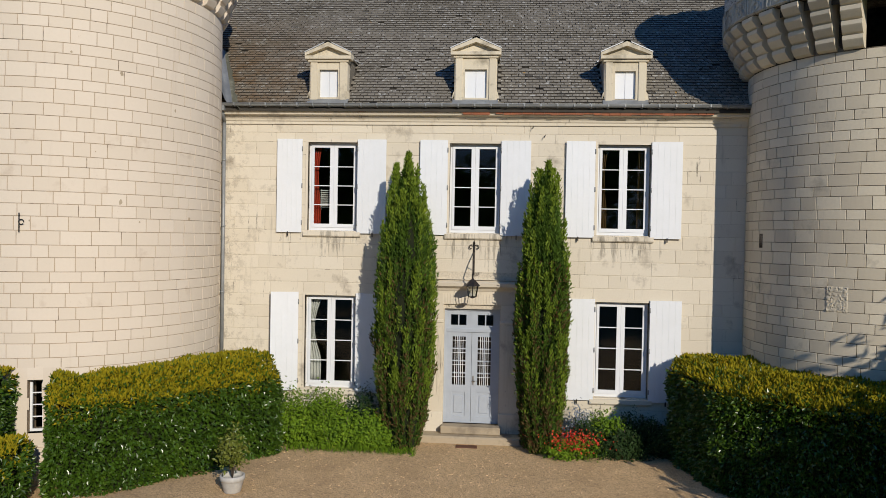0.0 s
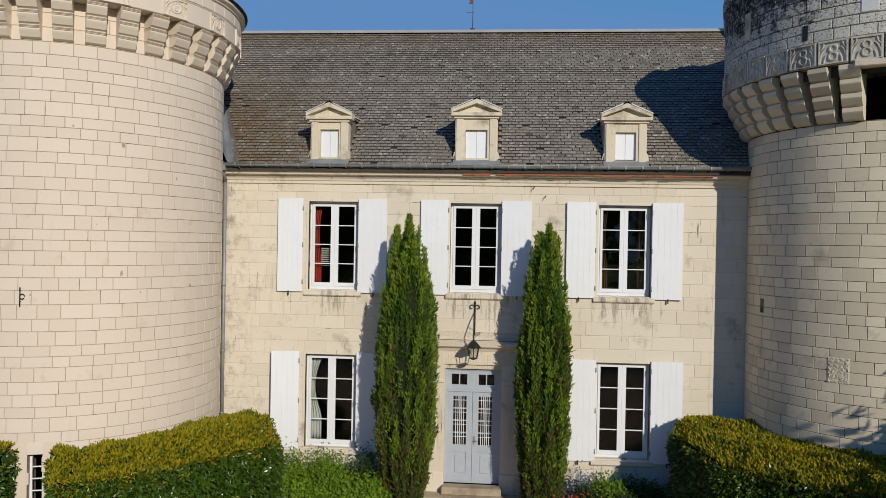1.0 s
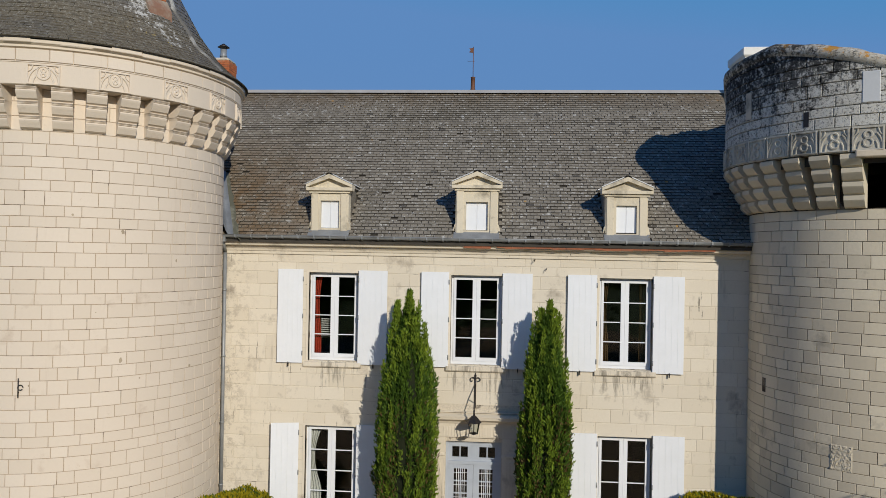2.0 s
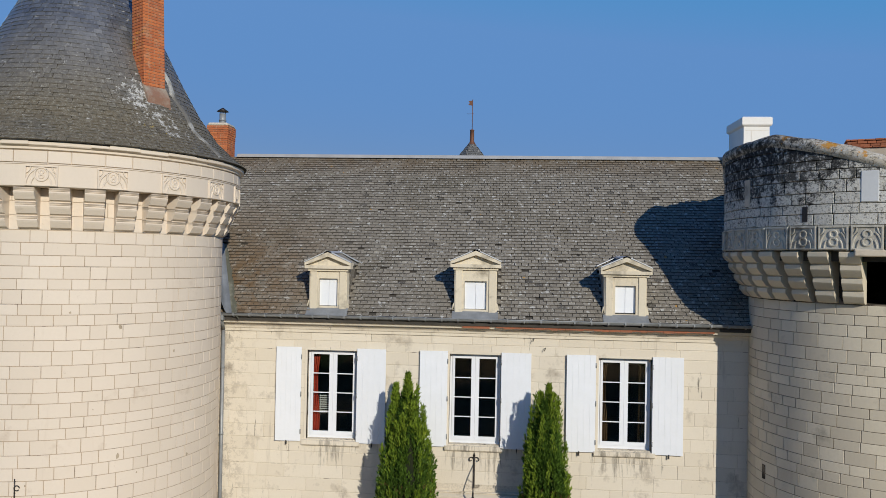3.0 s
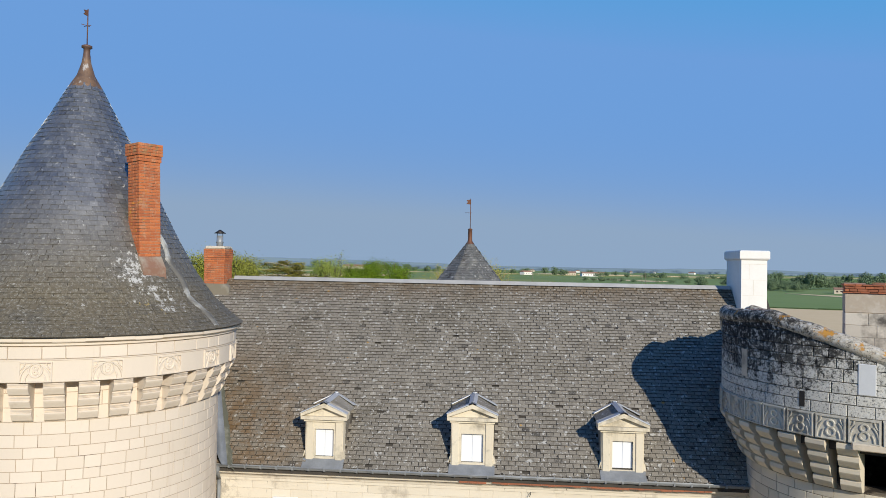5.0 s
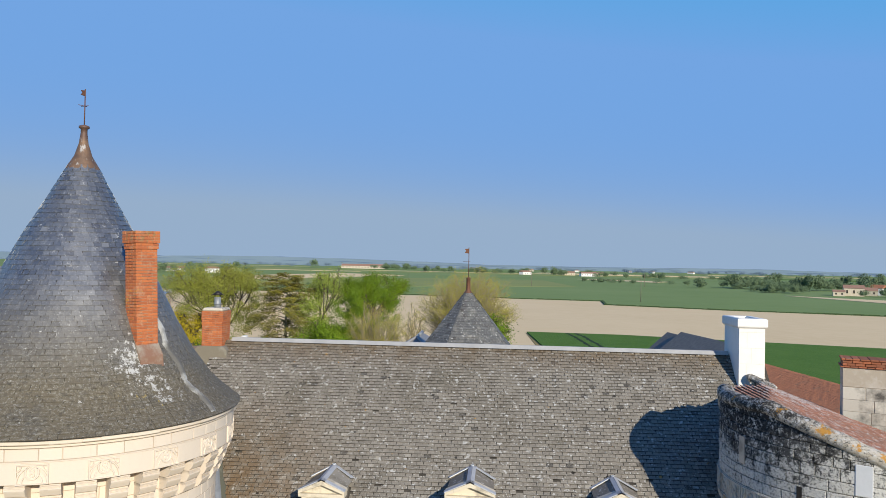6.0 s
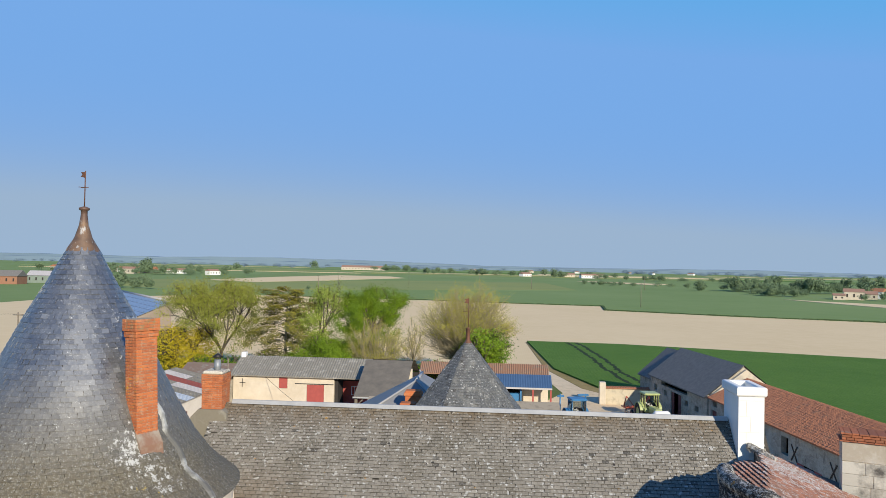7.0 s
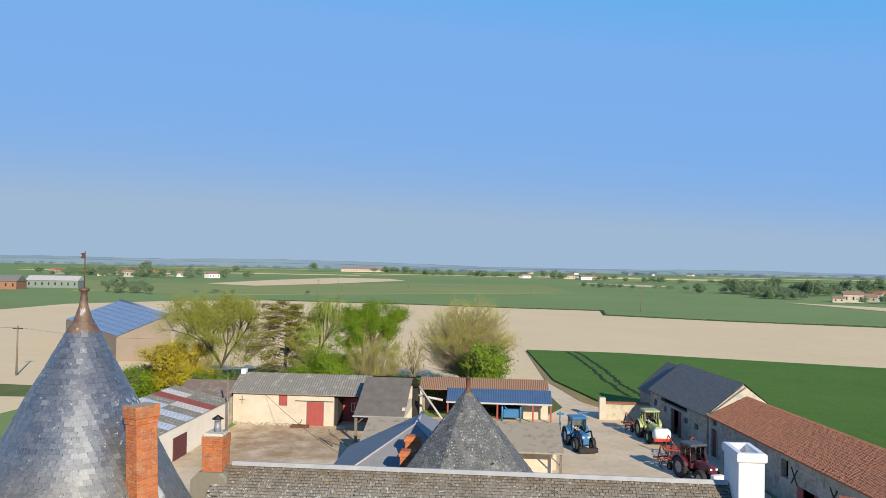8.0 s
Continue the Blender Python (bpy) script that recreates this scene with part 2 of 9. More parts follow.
WHITE_RENDER = plain("white_render", (0.80, 0.78, 0.73), (0.70, 0.68, 0.62), 0.8, 2.5, bump=0.15, amount=0.5)
GREY_PAINT = plain("blue_grey_door_paint", (0.44, 0.48, 0.54), (0.38, 0.42, 0.48), 0.45, 3.0, bump=0.03)
ZINC = plain("weathered_zinc", (0.30, 0.315, 0.325), (0.20, 0.21, 0.215), 0.5, 3.0, metal=0.25, bump=0.05)
ZINC_PALE = plain("pale_ridge_zinc", (0.44, 0.43, 0.405), (0.33, 0.325, 0.31), 0.6, 2.0, metal=0.1, bump=0.05)
ZINC_BRIGHT = plain("bright_new_zinc", (0.58, 0.595, 0.61), (0.48, 0.495, 0.51), 0.5, 3.0, metal=0.2, bump=0.03)
IRON = plain("black_iron", (0.025, 0.025, 0.027), (0.05, 0.04, 0.035), 0.5, 14.0, metal=0.5)
RUST = plain("rusty_metal", (0.20, 0.085, 0.045), (0.12, 0.06, 0.04), 0.7, 9.0, metal=0.4)
STEEL = plain("bright_steel", (0.6, 0.61, 0.62), (0.45, 0.46, 0.47), 0.3, 6.0, metal=0.9, bump=0)
# floors and walls behind the windows: indoor dimness put into the colour
DARK_ROOM = plain("room_shade_surface", (0.10, 0.09, 0.08), (0.07, 0.06, 0.055), 0.9, 1.0, bump=0)
RED_CLOTH = plain("red_curtain_cloth", (0.50, 0.06, 0.03), (0.36, 0.04, 0.02), 0.9, 5.0, bump=0)
WHITE_CLOTH = plain("white_net_curtain", (0.70, 0.69, 0.66), (0.58, 0.57, 0.54), 0.9, 5.0, bump=0)
BROWN_CLOTH = plain("brown_curtain_cloth", (0.20, 0.12, 0.05), (0.14, 0.08, 0.035), 0.9, 5.0, bump=0)
TERRACOTTA_EDGE = plain("exposed_red_tile_edge", (0.40, 0.14, 0.07), (0.24, 0.11, 0.07), 0.9, 9.0)


def glass_material():
    k = Nodes("window_glass")
    t = k.t
    gl = t.nodes.new("ShaderNodeBsdfGlossy")
    gl.inputs["Roughness"].default_value = 0.02
    tr = t.nodes.new("ShaderNodeBsdfTransparent")
    tr.inputs["Color"].default_value = (0.80, 0.83, 0.82, 1)
    fr = k.node("ShaderNodeFresnel", IOR=1.45)
    mx = t.nodes.new("ShaderNodeMixShader")
    t.links.new(fr.outputs[0], mx.inputs[0])
    t.links.new(tr.outputs[0], mx.inputs[1])
    t.links.new(gl.outputs[0], mx.inputs[2])
    t.links.new(mx.outputs[0], t.nodes["Material Output"].inputs[0])
    return k.mat


GLASS = glass_material()


def slate_material(name, base, warm, pale, spots=0.72, moss=0.6, gloss=0.15, bloom=0.2, ridge=False):
    k = Nodes(name)
    e = k.each()
    c = k.mix(e, base, warm)
    c = k.mix(k.ramp(e, 0.985, 0.99, 0.0, 0.45), c, pale)
    c = k.mix(k.ramp(e, 0.015, 0.010, 0.0, 0.7), c, (0.03, 0.028, 0.026))
    c = k.mix(k.ramp(k.noise(0.45, 5, 0.65), moss, moss + 0.15, 0.0, 0.6), c, (0.085, 0.07, 0.042))
    c = k.mix(k.ramp(k.noise(1.6, 6, 0.7), 0.52, 0.70, 0.0, bloom), c, pale)
    c = k.mix(k.ramp(k.noise(7.5, 2, 0.5), spots, spots + 0.03, 0.0, 0.85), c, (0.50, 0.49, 0.45))
    c = k.mix(k.ramp(k.noise(30.0, 4, 0.7), 0.48, 0.7, 0.0, 0.35 if gloss > 0.5 else 0.6), c, pale)
    if ridge:
        band = k.math("MULTIPLY", k.height(11.9, 12.5), k.ramp(k.noise(2.0, 7, 0.75), 0.36, 0.58, 0.1, 0.75))
        c = k.mix(band, c, (0.155, 0.105, 0.055))
    if gloss < 0.3:
        c = k.mix(k.ramp(k.noise(15.0, 2, 0.5), 0.655, 0.675, 0.0, 0.85), c, (0.50, 0.495, 0.46))
        # near-black blobs: the darkness of small holes is only colour here
        c = k.mix(k.ramp(k.noise(4.4, 1, 0.4), 0.775, 0.785, 0.0, 0.9), c, (0.016, 0.015, 0.014))
        c = k.mix(k.ramp(k.noise(4.6, 2, 0.5), 0.745, 0.76, 0.0, 0.85), c, (0.44, 0.24, 0.055))
        c = k.mix(k.ramp(k.noise(2.6, 9, 0.82), 0.50, 0.60, 0.0, 0.3), c, (0.085, 0.075, 0.06))
        rust = k.near((-6.6, 0.6, 8.4), 0.6, 3.8)
        c = k.mix(k.math("MULTIPLY", rust, k.ramp(k.noise(2.4, 8, 0.78), 0.38, 0.56, 0.0, 0.85)), c, (0.165, 0.10, 0.045))
    if gloss > 0.5:
        c = k.mix(k.ramp(k.noise(1.0, 6, 0.75, k.stretch(7, 7, 0.7)), 0.55, 0.68, 0.0, 0.4), c, pale)
        low = k.math("SUBTRACT", 1.0, k.height(12.5, 14.7))
        c = k.mix(k.math("MULTIPLY", low, k.ramp(k.noise(1.3, 7, 0.75), 0.30, 0.50, 0.45, 0.95)), c, (0.135, 0.112, 0.074))
        c = k.mix(k.math("MULTIPLY", low, k.ramp(k.noise(17.0, 8, 0.82), 0.52, 0.58, 0.0, 0.75)), c, (0.27, 0.255, 0.205))
        c = k.mix(k.math("MULTIPLY", low, k.ramp(k.noise(10.0, 8, 0.8), 0.48, 0.40, 0.0, 0.6)), c, (0.055, 0.052, 0.044))
        c = k.mix(k.ramp(k.noise(19.0, 5, 0.7), 0.60, 0.66, 0.0, 0.5), c, (0.40, 0.40, 0.375))
        patch = k.math("MULTIPLY", k.near((-7.25, -3.12, 12.85), 0.2, 0.95), 0.115)
        patch = k.math("MAXIMUM", patch, k.math("MULTIPLY", k.near((-6.75, -3.0, 12.28), 0.1, 0.75), 0.12))
        patch = k.math("MAXIMUM", patch, k.math("MULTIPLY", k.near((-8.25, -1.5, 15.2), 0.3, 1.3), 0.07))
        c = k.mix(k.ramp(k.math("ADD", k.noise(6.0, 9, 0.8), patch), 0.615, 0.655, 0.0, 0.85), c, (0.56, 0.55, 0.51))
        gold = k.math("MULTIPLY", k.near((-6.75, -3.45, 12.15), 0.1, 0.7), 0.10)
        c = k.mix(k.ramp(k.math("ADD", k.noise(9.0, 6, 0.7), gold), 0.70, 0.74, 0.0, 0.8), c, (0.42, 0.30, 0.06))
    k.bump(k.noise(45.0, 4), 0.2, 0.006)
    if gloss > 0.5:
        k.put(k.p.inputs["IOR"], 2.0)
    rough = 0.62
    if gloss > 0.5:
        rough = k.math("ADD", k.math("MULTIPLY", low, 0.28), k.ramp(k.noise(3.0, 5, 0.7), 0.35, 0.7, 0.36, 0.48))
    return k.done(c, rough, spec=k.ramp(low, 0.0, 1.0, gloss, 0.1) if gloss > 0.5 else gloss)


SLATE = slate_material("old_roof_slate", (0.186, 0.166, 0.134), (0.25, 0.224, 0.182), (0.40, 0.372, 0.31), 0.635, 0.54, 0.25, ridge=True)
SLATE_BLUE = slate_material("blue_grey_cone_slate", (0.045, 0.047, 0.048), (0.084, 0.087, 0.088), (0.23, 0.232, 0.23), 0.74, 0.60, 0.82)
SLATE_BED = plain("dark_roof_bed", (0.05, 0.046, 0.04), (0.075, 0.066, 0.055), 0.9, 4.0)
# slate butts: dark moss, plus the shade between courses put into the colour
SLATE_EDGE = plain("mossy_shaded_edge", (0.035, 0.032, 0.028), (0.06, 0.052, 0.042), 0.95, 9.0, bump=0)
k = Nodes("patchy_metal_cap")
c = k.mix(k.ramp(k.noise(5.0, 5, 0.65), 0.35, 0.65), (0.21, 0.125, 0.072), (0.12, 0.075, 0.05))
runs = k.math("MULTIPLY", k.height(17.05, 17.75), 0.16)
c = k.mix(k.ramp(k.math("ADD", k.noise(1.0, 6, 0.7, k.stretch(9, 9, 1.6)), runs), 0.67, 0.72, 0.0, 0.7), c, (0.46, 0.45, 0.43))
c = k.mix(k.height(17.9, 18.0), c, (0.13, 0.075, 0.055))
k.bump(k.noise(30.0, 4), 0.15, 0.01)
LEAD_CAP = k.done(c, 0.6, 0.15)
WORN_STEP = stone("worn_step_stone", (0.46, 0.38, 0.27), (0.32, 0.26, 0.185), (0.20, 0.165, 0.125), 0.3, 0.5, 14.0)
DORMER_STONE = stone("pale_lichened_stone", (0.70, 0.63, 0.49), (0.50, 0.43, 0.32), (0.22, 0.195, 0.15), 0.3, 0.53, 26.0, 0.6)
GREY_PANEL = stone("greyed_carved_stone", (0.56, 0.53, 0.45), (0.40, 0.37, 0.31), (0.09, 0.085, 0.075), 0.5, 0.52, 24.0, 0.7)

# ---- main house ----
GROUND = -0.35
X0, X1 = -7.3, 7.4
WALL_TOP = 7.66
EAVE_Y, EAVE_Z, RIDGE_Y, RIDGE_Z = -0.34, 7.98, 4.1, 12.65
UPPER = [(-4.28, -3.00), (-0.635, 0.645), (3.06, 4.35)]
LOWER = [(-4.31, -2.99), (3.07, 4.39)]
UZ, LZ = (4.86, 7.12), (0.80, 3.20)
DOOR = (-0.70, 0.70, 0.02, 2.94)
OPENINGS = [(a, b, *UZ) for a, b in UPPER] + [(a, b, *LZ) for a, b in LOWER] + [DOOR]

house = thing("manor_house", "pale tuffeau manor house with white shutters and slate roof", "house")


def knit(bm):
    """Joins abutting cells into one body."""
    bmesh.ops.remove_doubles(bm, verts=bm.verts[:], dist=1e-4)
    bm.verts.index_update()
    seen = {}
    for f in bm.faces:
        seen.setdefault(tuple(sorted(v.index for v in f.verts)), []).append(f)
    bmesh.ops.delete(bm, geom=[f for fs in seen.values() if len(fs) > 1 for f in fs], context="FACES_ONLY")
    return bm


def wall_with_openings(x0, x1, z0, z1, y0, y1, holes):
    bm = bmesh.new()
    xs = sorted({x0, x1, *[h[0] for h in holes], *[h[1] for h in holes]})
    zs = sorted({z0, z1, *[h[2] for h in holes], *[h[3] for h in holes]})
    for a, b in zip(xs, xs[1:]):
        for c, d in zip(zs, zs[1:]):
            if not any(h[0] < (a + b) / 2 < h[1] and h[2] < (c + d) / 2 < h[3] for h in holes):
                box(bm, a, b, y0, y1, c, d)
    bm.verts.index_update()
    return knit(bm)


front = part("front_wall", wall_with_openings(X0, X1, -0.4, WALL_TOP, 0.0, 0.5, OPENINGS), MORTAR_PALE, house, "pale tuffeau front wall in coursed blocks")
bm = bmesh.new()
box(bm, -8.2, -7.8, 0.5, 8.4, -0.4, 8.0)
box(bm, 8.0, 8.4, 0.5, 8.4, -0.4, 8.0)
box(bm, -7.8, 8.0, 8.0, 8.4, -0.4, 8.0)
prism(bm, [(0.5, 8.0), (RIDGE_Y, 12.4), (7.6, 8.0)], "x", -8.15, -7.9)
prism(bm, [(0.5, 8.0), (RIDGE_Y, 12.4), (7.6, 8.0)], "x", 8.1, 8.35)
part("outer_wall", bm, TUFF, house)
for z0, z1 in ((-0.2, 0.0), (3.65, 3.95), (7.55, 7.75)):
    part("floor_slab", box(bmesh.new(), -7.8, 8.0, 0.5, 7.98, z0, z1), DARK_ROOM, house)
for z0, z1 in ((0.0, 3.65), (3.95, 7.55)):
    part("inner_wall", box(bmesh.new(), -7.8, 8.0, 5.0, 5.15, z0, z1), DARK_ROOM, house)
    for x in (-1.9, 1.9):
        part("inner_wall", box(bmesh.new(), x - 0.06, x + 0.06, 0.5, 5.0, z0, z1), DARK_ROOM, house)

# roof planes
bm = bmesh.new()
sl = math.hypot(RIDGE_Y - EAVE_Y, RIDGE_Z - EAVE_Z)
prism(bm, [(EAVE_Y + 0.02, EAVE_Z - 0.05), (RIDGE_Y, RIDGE_Z - 0.05), (2 * RIDGE_Y - EAVE_Y, EAVE_Z - 0.05), (2 * RIDGE_Y - EAVE_Y, EAVE_Z - 0.2), (RIDGE_Y, RIDGE_Z - 0.25), (EAVE_Y + 0.02, EAVE_Z - 0.12)], "x", -8.25, 8.45)
roof = part("roof", bm, SLATE_BED, house, "old grey slate roof with lichen spots")
bm = bmesh.new()
prism(bm, [(RIDGE_Y - 0.12, RIDGE_Z - 0.06), (RIDGE_Y - 0.03, RIDGE_Z + 0.05), (RIDGE_Y + 0.03, RIDGE_Z + 0.05), (RIDGE_Y + 0.16, RIDGE_Z - 0.10), (RIDGE_Y, RIDGE_Z + 0.0)], "x", -7.75, 7.45)
part("ridge_cap", bm, ZINC_PALE, house, "pale zinc ridge capping")

# cornice and gutter
bm = bmesh.new()
prism(bm, [(0.0, 7.57), (-0.045, 7.57), (-0.045, 7.64), (-0.07, 7.65), (-0.085, 7.70), (-0.13, 7.745), (-0.13, 7.77), (-0.235, 7.79), (-0.25, 7.83), (-0.27, 7.84), (-0.27, 7.93), (0.3, 7.93), (0.3, 7.66), (0.0, 7.66)], "x", X0, X1)
part("cornice", bm, TUFF, house, "moulded stone cornice under the gutter")
tile_edge = part("tile_edge", box(bmesh.new(), -3.2, 5.75, -0.2, -0.1, 7.934, 7.94), TERRACOTTA_EDGE, house, "row of exposed red tile ends")
rnd = random.Random(6)
x = -3.2
while x < 5.75:
    w = rnd.uniform(0.14, 0.3)
    low = 7.872 if x < -0.4 else 7.806
    low += rnd.uniform(-0.012, 0.016)
    if rnd.random() > (0.5 if x < -0.4 else 0.06):
        part("tile", prism(bmesh.new(), [(-0.26, low), (-0.285 - rnd.uniform(0, 0.012), low), (-0.295 - rnd.uniform(0, 0.01), 7.937), (-0.26, 7.937)], "x", x, x + w - 0.006), TERRACOTTA_EDGE, tile_edge)
    x += w
bm = bmesh.new()
n = 8
prof = [(-0.37 + 0.07 * math.cos(math.pi + math.pi * i / n), 8.03 + 0.065 * math.sin(math.pi + math.pi * i / n)) for i in range(n + 1)]
prof += [(y, z) for y, z in [(-0.37 + 0.058 * math.cos(-math.pi * i / n), 8.03 + 0.052 * math.sin(-math.pi * i / n)) for i in range(n + 1)]]
prism(bm, prof, "x", -6.75, 6.62)
tube(bm, (-6.75, -0.44, 8.035), (6.62, -0.44, 8.035), 0.014, n=6)
gutter = part("gutter", bm, ZINC, house, "half-round zinc eaves gutter")
bm = bmesh.new()
prism(bm, [(-0.455, 8.05), (-0.455, 7.98), (-0.37, 7.945), (-0.29, 7.975), (-0.29, 8.05), (-0.305, 8.05), (-0.31, 7.985), (-0.37, 7.958), (-0.44, 7.99), (-0.44, 8.05)], "x", -0.018, 0.018)
hook = mesh_of("gutter_hook", bm, ZINC)
for i in range(33):
    piece("gutter_hook", hook, pose(-6.5 + 0.405 * i, 0, 0), gutter)
bm = bmesh.new()
tube(bm, (-6.46, -0.36, 7.95), (-6.46, -0.12, 7.60), 0.05)
tube(bm, (-6.46, -0.12, 7.62), (-6.46, -0.10, 0.2), 0.048)
for z in (6.6, 4.9, 3.2, 1.6):
    tube(bm, (-6.46, -0.11, z), (-6.46, -0.11, z + 0.05), 0.058)
box(bm, -6.56, -6.36, -0.42, -0.24, 7.86, 8.0)
part("downpipe", bm, ZINC, house, "grey zinc downpipe in the corner")


# windows
def pane_bars(bm, x0, x1, z0, z1, y, rows, cols=1, w=0.022):
    for i in range(1, rows):
        z = z0 + (z1 - z0) * i / rows
        box(bm, x0, x1, y - 0.012, y + 0.012, z - w / 2, z + w / 2)
    for j in range(1, cols):
        x = x0 + (x1 - x0) * j / cols
        box(bm, x - w / 2, x + w / 2, y - 0.0125, y + 0.0125, z0, z1)


def ring(bm, x0, x1, z0, z1, y0, y1, w, wb=None):
    wb = w if wb is None else wb
    box(bm, x0, x0 + w, y0, y1, z0, z1)
    box(bm, x1 - w, x1, y0, y1, z0, z1)
    box(bm, x0 + w, x1 - w, y0, y1, z1 - w, z1)
    box(bm, x0 + w, x1 - w, y0, y1, z0, z0 + wb)


def casement(parent, x0, x1, z0, z1, rows, shutters):
    win = part("window", wall_ring(x0, x1, z0, z1), TUFF, parent, "tall white casement window with folded-back shutters")
    bm = bmesh.new()
    ring(bm, x0 + 0.005, x1 - 0.005, z0 + 0.005, z1 - 0.005, 0.15, 0.22, 0.055, 0.08)
    part("window_frame", bm, WHITE_PAINT, win)
    xm = (x0 + x1) / 2
    for a, b in ((x0 + 0.06, xm), (xm, x1 - 0.06)):
        bm = bmesh.new()
        ring(bm, a + 0.002, b - 0.002, z0 + 0.085, z1 - 0.06, 0.13, 0.175, 0.062, 0.09)
        # the meeting stiles are broader
        if b == xm:
            box(bm, b - 0.10, b - 0.064, 0.13, 0.175, z0 + 0.175, z1 - 0.122)
        else:
            box(bm, a + 0.064, a + 0.10, 0.13, 0.175, z0 + 0.175, z1 - 0.122)
        pane_bars(bm, a + 0.064, b - 0.064, z0 + 0.175, z1 - 0.122, 0.152, rows)
        part("sash", bm, WHITE_PAINT, win)
        h = (z1 - 0.122 - z0 - 0.175) / rows
        for i in range(rows):
            bm = bmesh.new()
            box(bm, a + 0.064, b - 0.064, 0.157, 0.161, z0 + 0.175 + i * h, z0 + 0.175 + (i + 1) * h)
            part("pane", bm, GLASS, win).visible_shadow = False
    bm = bmesh.new()
    prism(bm, [(-0.05, z0 - 0.16), (-0.075, z0 - 0.13), (-0.075, z0 - 0.03), (0.16, z0 + 0.004), (0.16, z0 - 0.16)], "x", x0 - 0.10, x1 + 0.10)
    part("sill", bm, TUFF, win, "worn stone sill")
    for sx, wd, angle, gap in shutters:
        z_lo, z_hi = z0 - 0.06, z1 + 0.07
        hinge = x0 - gap if sx < 0 else x1 + gap
        m = pose(hinge, -0.035, 0, 0, 0, angle)
        bm = bmesh.new()
        a, b = (-wd, 0) if sx < 0 else (0, wd)
        n = 5
        box(bm, a + 0.004, b - 0.004, -0.006, 0.006, z_lo + 0.004, z_hi - 0.004, m)
        sh = part("shutter", bm, WHITE_PAINT, parent, "white boarded wooden shutter")
        for i in range(n):
            u0, u1 = a + wd * i / n, a + wd * (i + 1) / n
            part("board", bbox(bmesh.new(), u0 + 0.0004, u1 - 0.0004, -0.03, -0.0065, z_lo, z_hi, 0.0018, m), WHITE_PAINT, sh)
        for z in (z_lo + 0.25, (z_lo + z_hi) / 2, z_hi - 0.25):
            bm = bmesh.new()
            tube(bm, m @ Vector((0, -0.03, z - 0.06)), m @ Vector((0, -0.03, z + 0.06)), 0.016, n=6)
            part("hinge", bm, ZINC, sh)
        bm = bmesh.new()
        xq = -wd * 0.55 if sx < 0 else wd * 0.55
        box(bm, xq - 0.012, xq + 0.012, -0.045, 0.0, z_lo - 0.09, z_lo + 0.02, m)
        part("shutter_stay", bm, IRON, sh)
    return win


def wall_ring(x0, x1, z0, z1):
    """The thin stone surround set round an opening."""
    bm = bmesh.new()
    w = 0.06
    box(bm, x0 - w, x0, -0.012, 0.1, z0, z1 + w)
    box(bm, x1, x1 + w, -0.012, 0.1, z0, z1 + w)
    box(bm, x0, x1, -0.012, 0.1, z1, z1 + w)
    return bm


def curtain(x0, x1, z0, z1, mat, label, drawn=0.0):
    bm = bmesh.new()
    n, rows = 28, 12
    grid = []
    for j in range(rows + 1):
        v = j / rows
        row = []
        for i in range(n + 1):
            u = i / n
            pull = drawn * math.sin(math.pi * min(1.0, (1 - v) * 1.4)) if v < 1 else 0
            x = x0 + (x1 - x0) * u * (1 - pull)
            row.append(bm.verts.new((x, 0.34 + 0.035 * math.sin(u * 25 + v), z0 + (z1 - z0) * v)))
        grid.append(row)
    for r0, r1 in zip(grid, grid[1:]):
        for i in range(n):
            bm.faces.new((r0[i], r0[i + 1], r1[i + 1], r1[i])).smooth = True
    ob = solid("curtain", bm, mat, label, "curtain", group="window curtains")
    mod = ob.modifiers.new("thick", "SOLIDIFY")
    mod.thickness = 0.004
    return ob


SHUT = 0.72
for k, (a, b) in enumerate(UPPER):
    casement(house, a, b, *UZ, 4, [(-1, (0.65, 0.70, SHUT)[k], 2, (0.14, 0.05, 0.07)[k]), (1, SHUT + 0.02, -2, 0.015)])
casement(house, *LOWER[0], *LZ, 4, [(-1, 0.70, 12, 0.16), (1, 0.76, -2, 0.015)])
casement(house, *LOWER[1], *LZ, 4, [(-1, 0.74, 2, 0.015), (1, 0.76, -2, 0.015)])
curtain(-4.24, -4.02, 4.95, 7.0, RED_CLOTH, "red cloth curtain hanging behind an upstairs window", 0.3)
curtain(4.10, 4.34, 4.95, 7.0, BROWN_CLOTH, "brown cloth curtain behind an upstairs window", 0.3)
curtain(3.14, 3.34, 4.95, 7.0, BROWN_CLOTH, "brown cloth curtain behind an upstairs window", 0.3)
curtain(-4.26, -3.95, 0.95, 3.1, WHITE_CLOTH, "white net curtain tied back behind a downstairs window", 0.6)
bm = bmesh.new()
for i in range(9):
    box(bm, -4.02, -3.68, 0.30, 0.31, 5.45 + 0.055 * i, 5.475 + 0.055 * i)
for x in (-4.0, -3.7):
    box(bm, x - 0.003, x + 0.003, 0.303, 0.307, 5.4, 5.95)
solid("window_blind", bm, WHITE_CLOTH, "small white slatted blind behind an upstairs window", "blind")

OLD_TUFF = stone("lichened_tuffeau", (0.64, 0.555, 0.43), (0.42, 0.36, 0.28), (0.24, 0.21, 0.17), 0.3, 0.52, 14.0, 0.5)

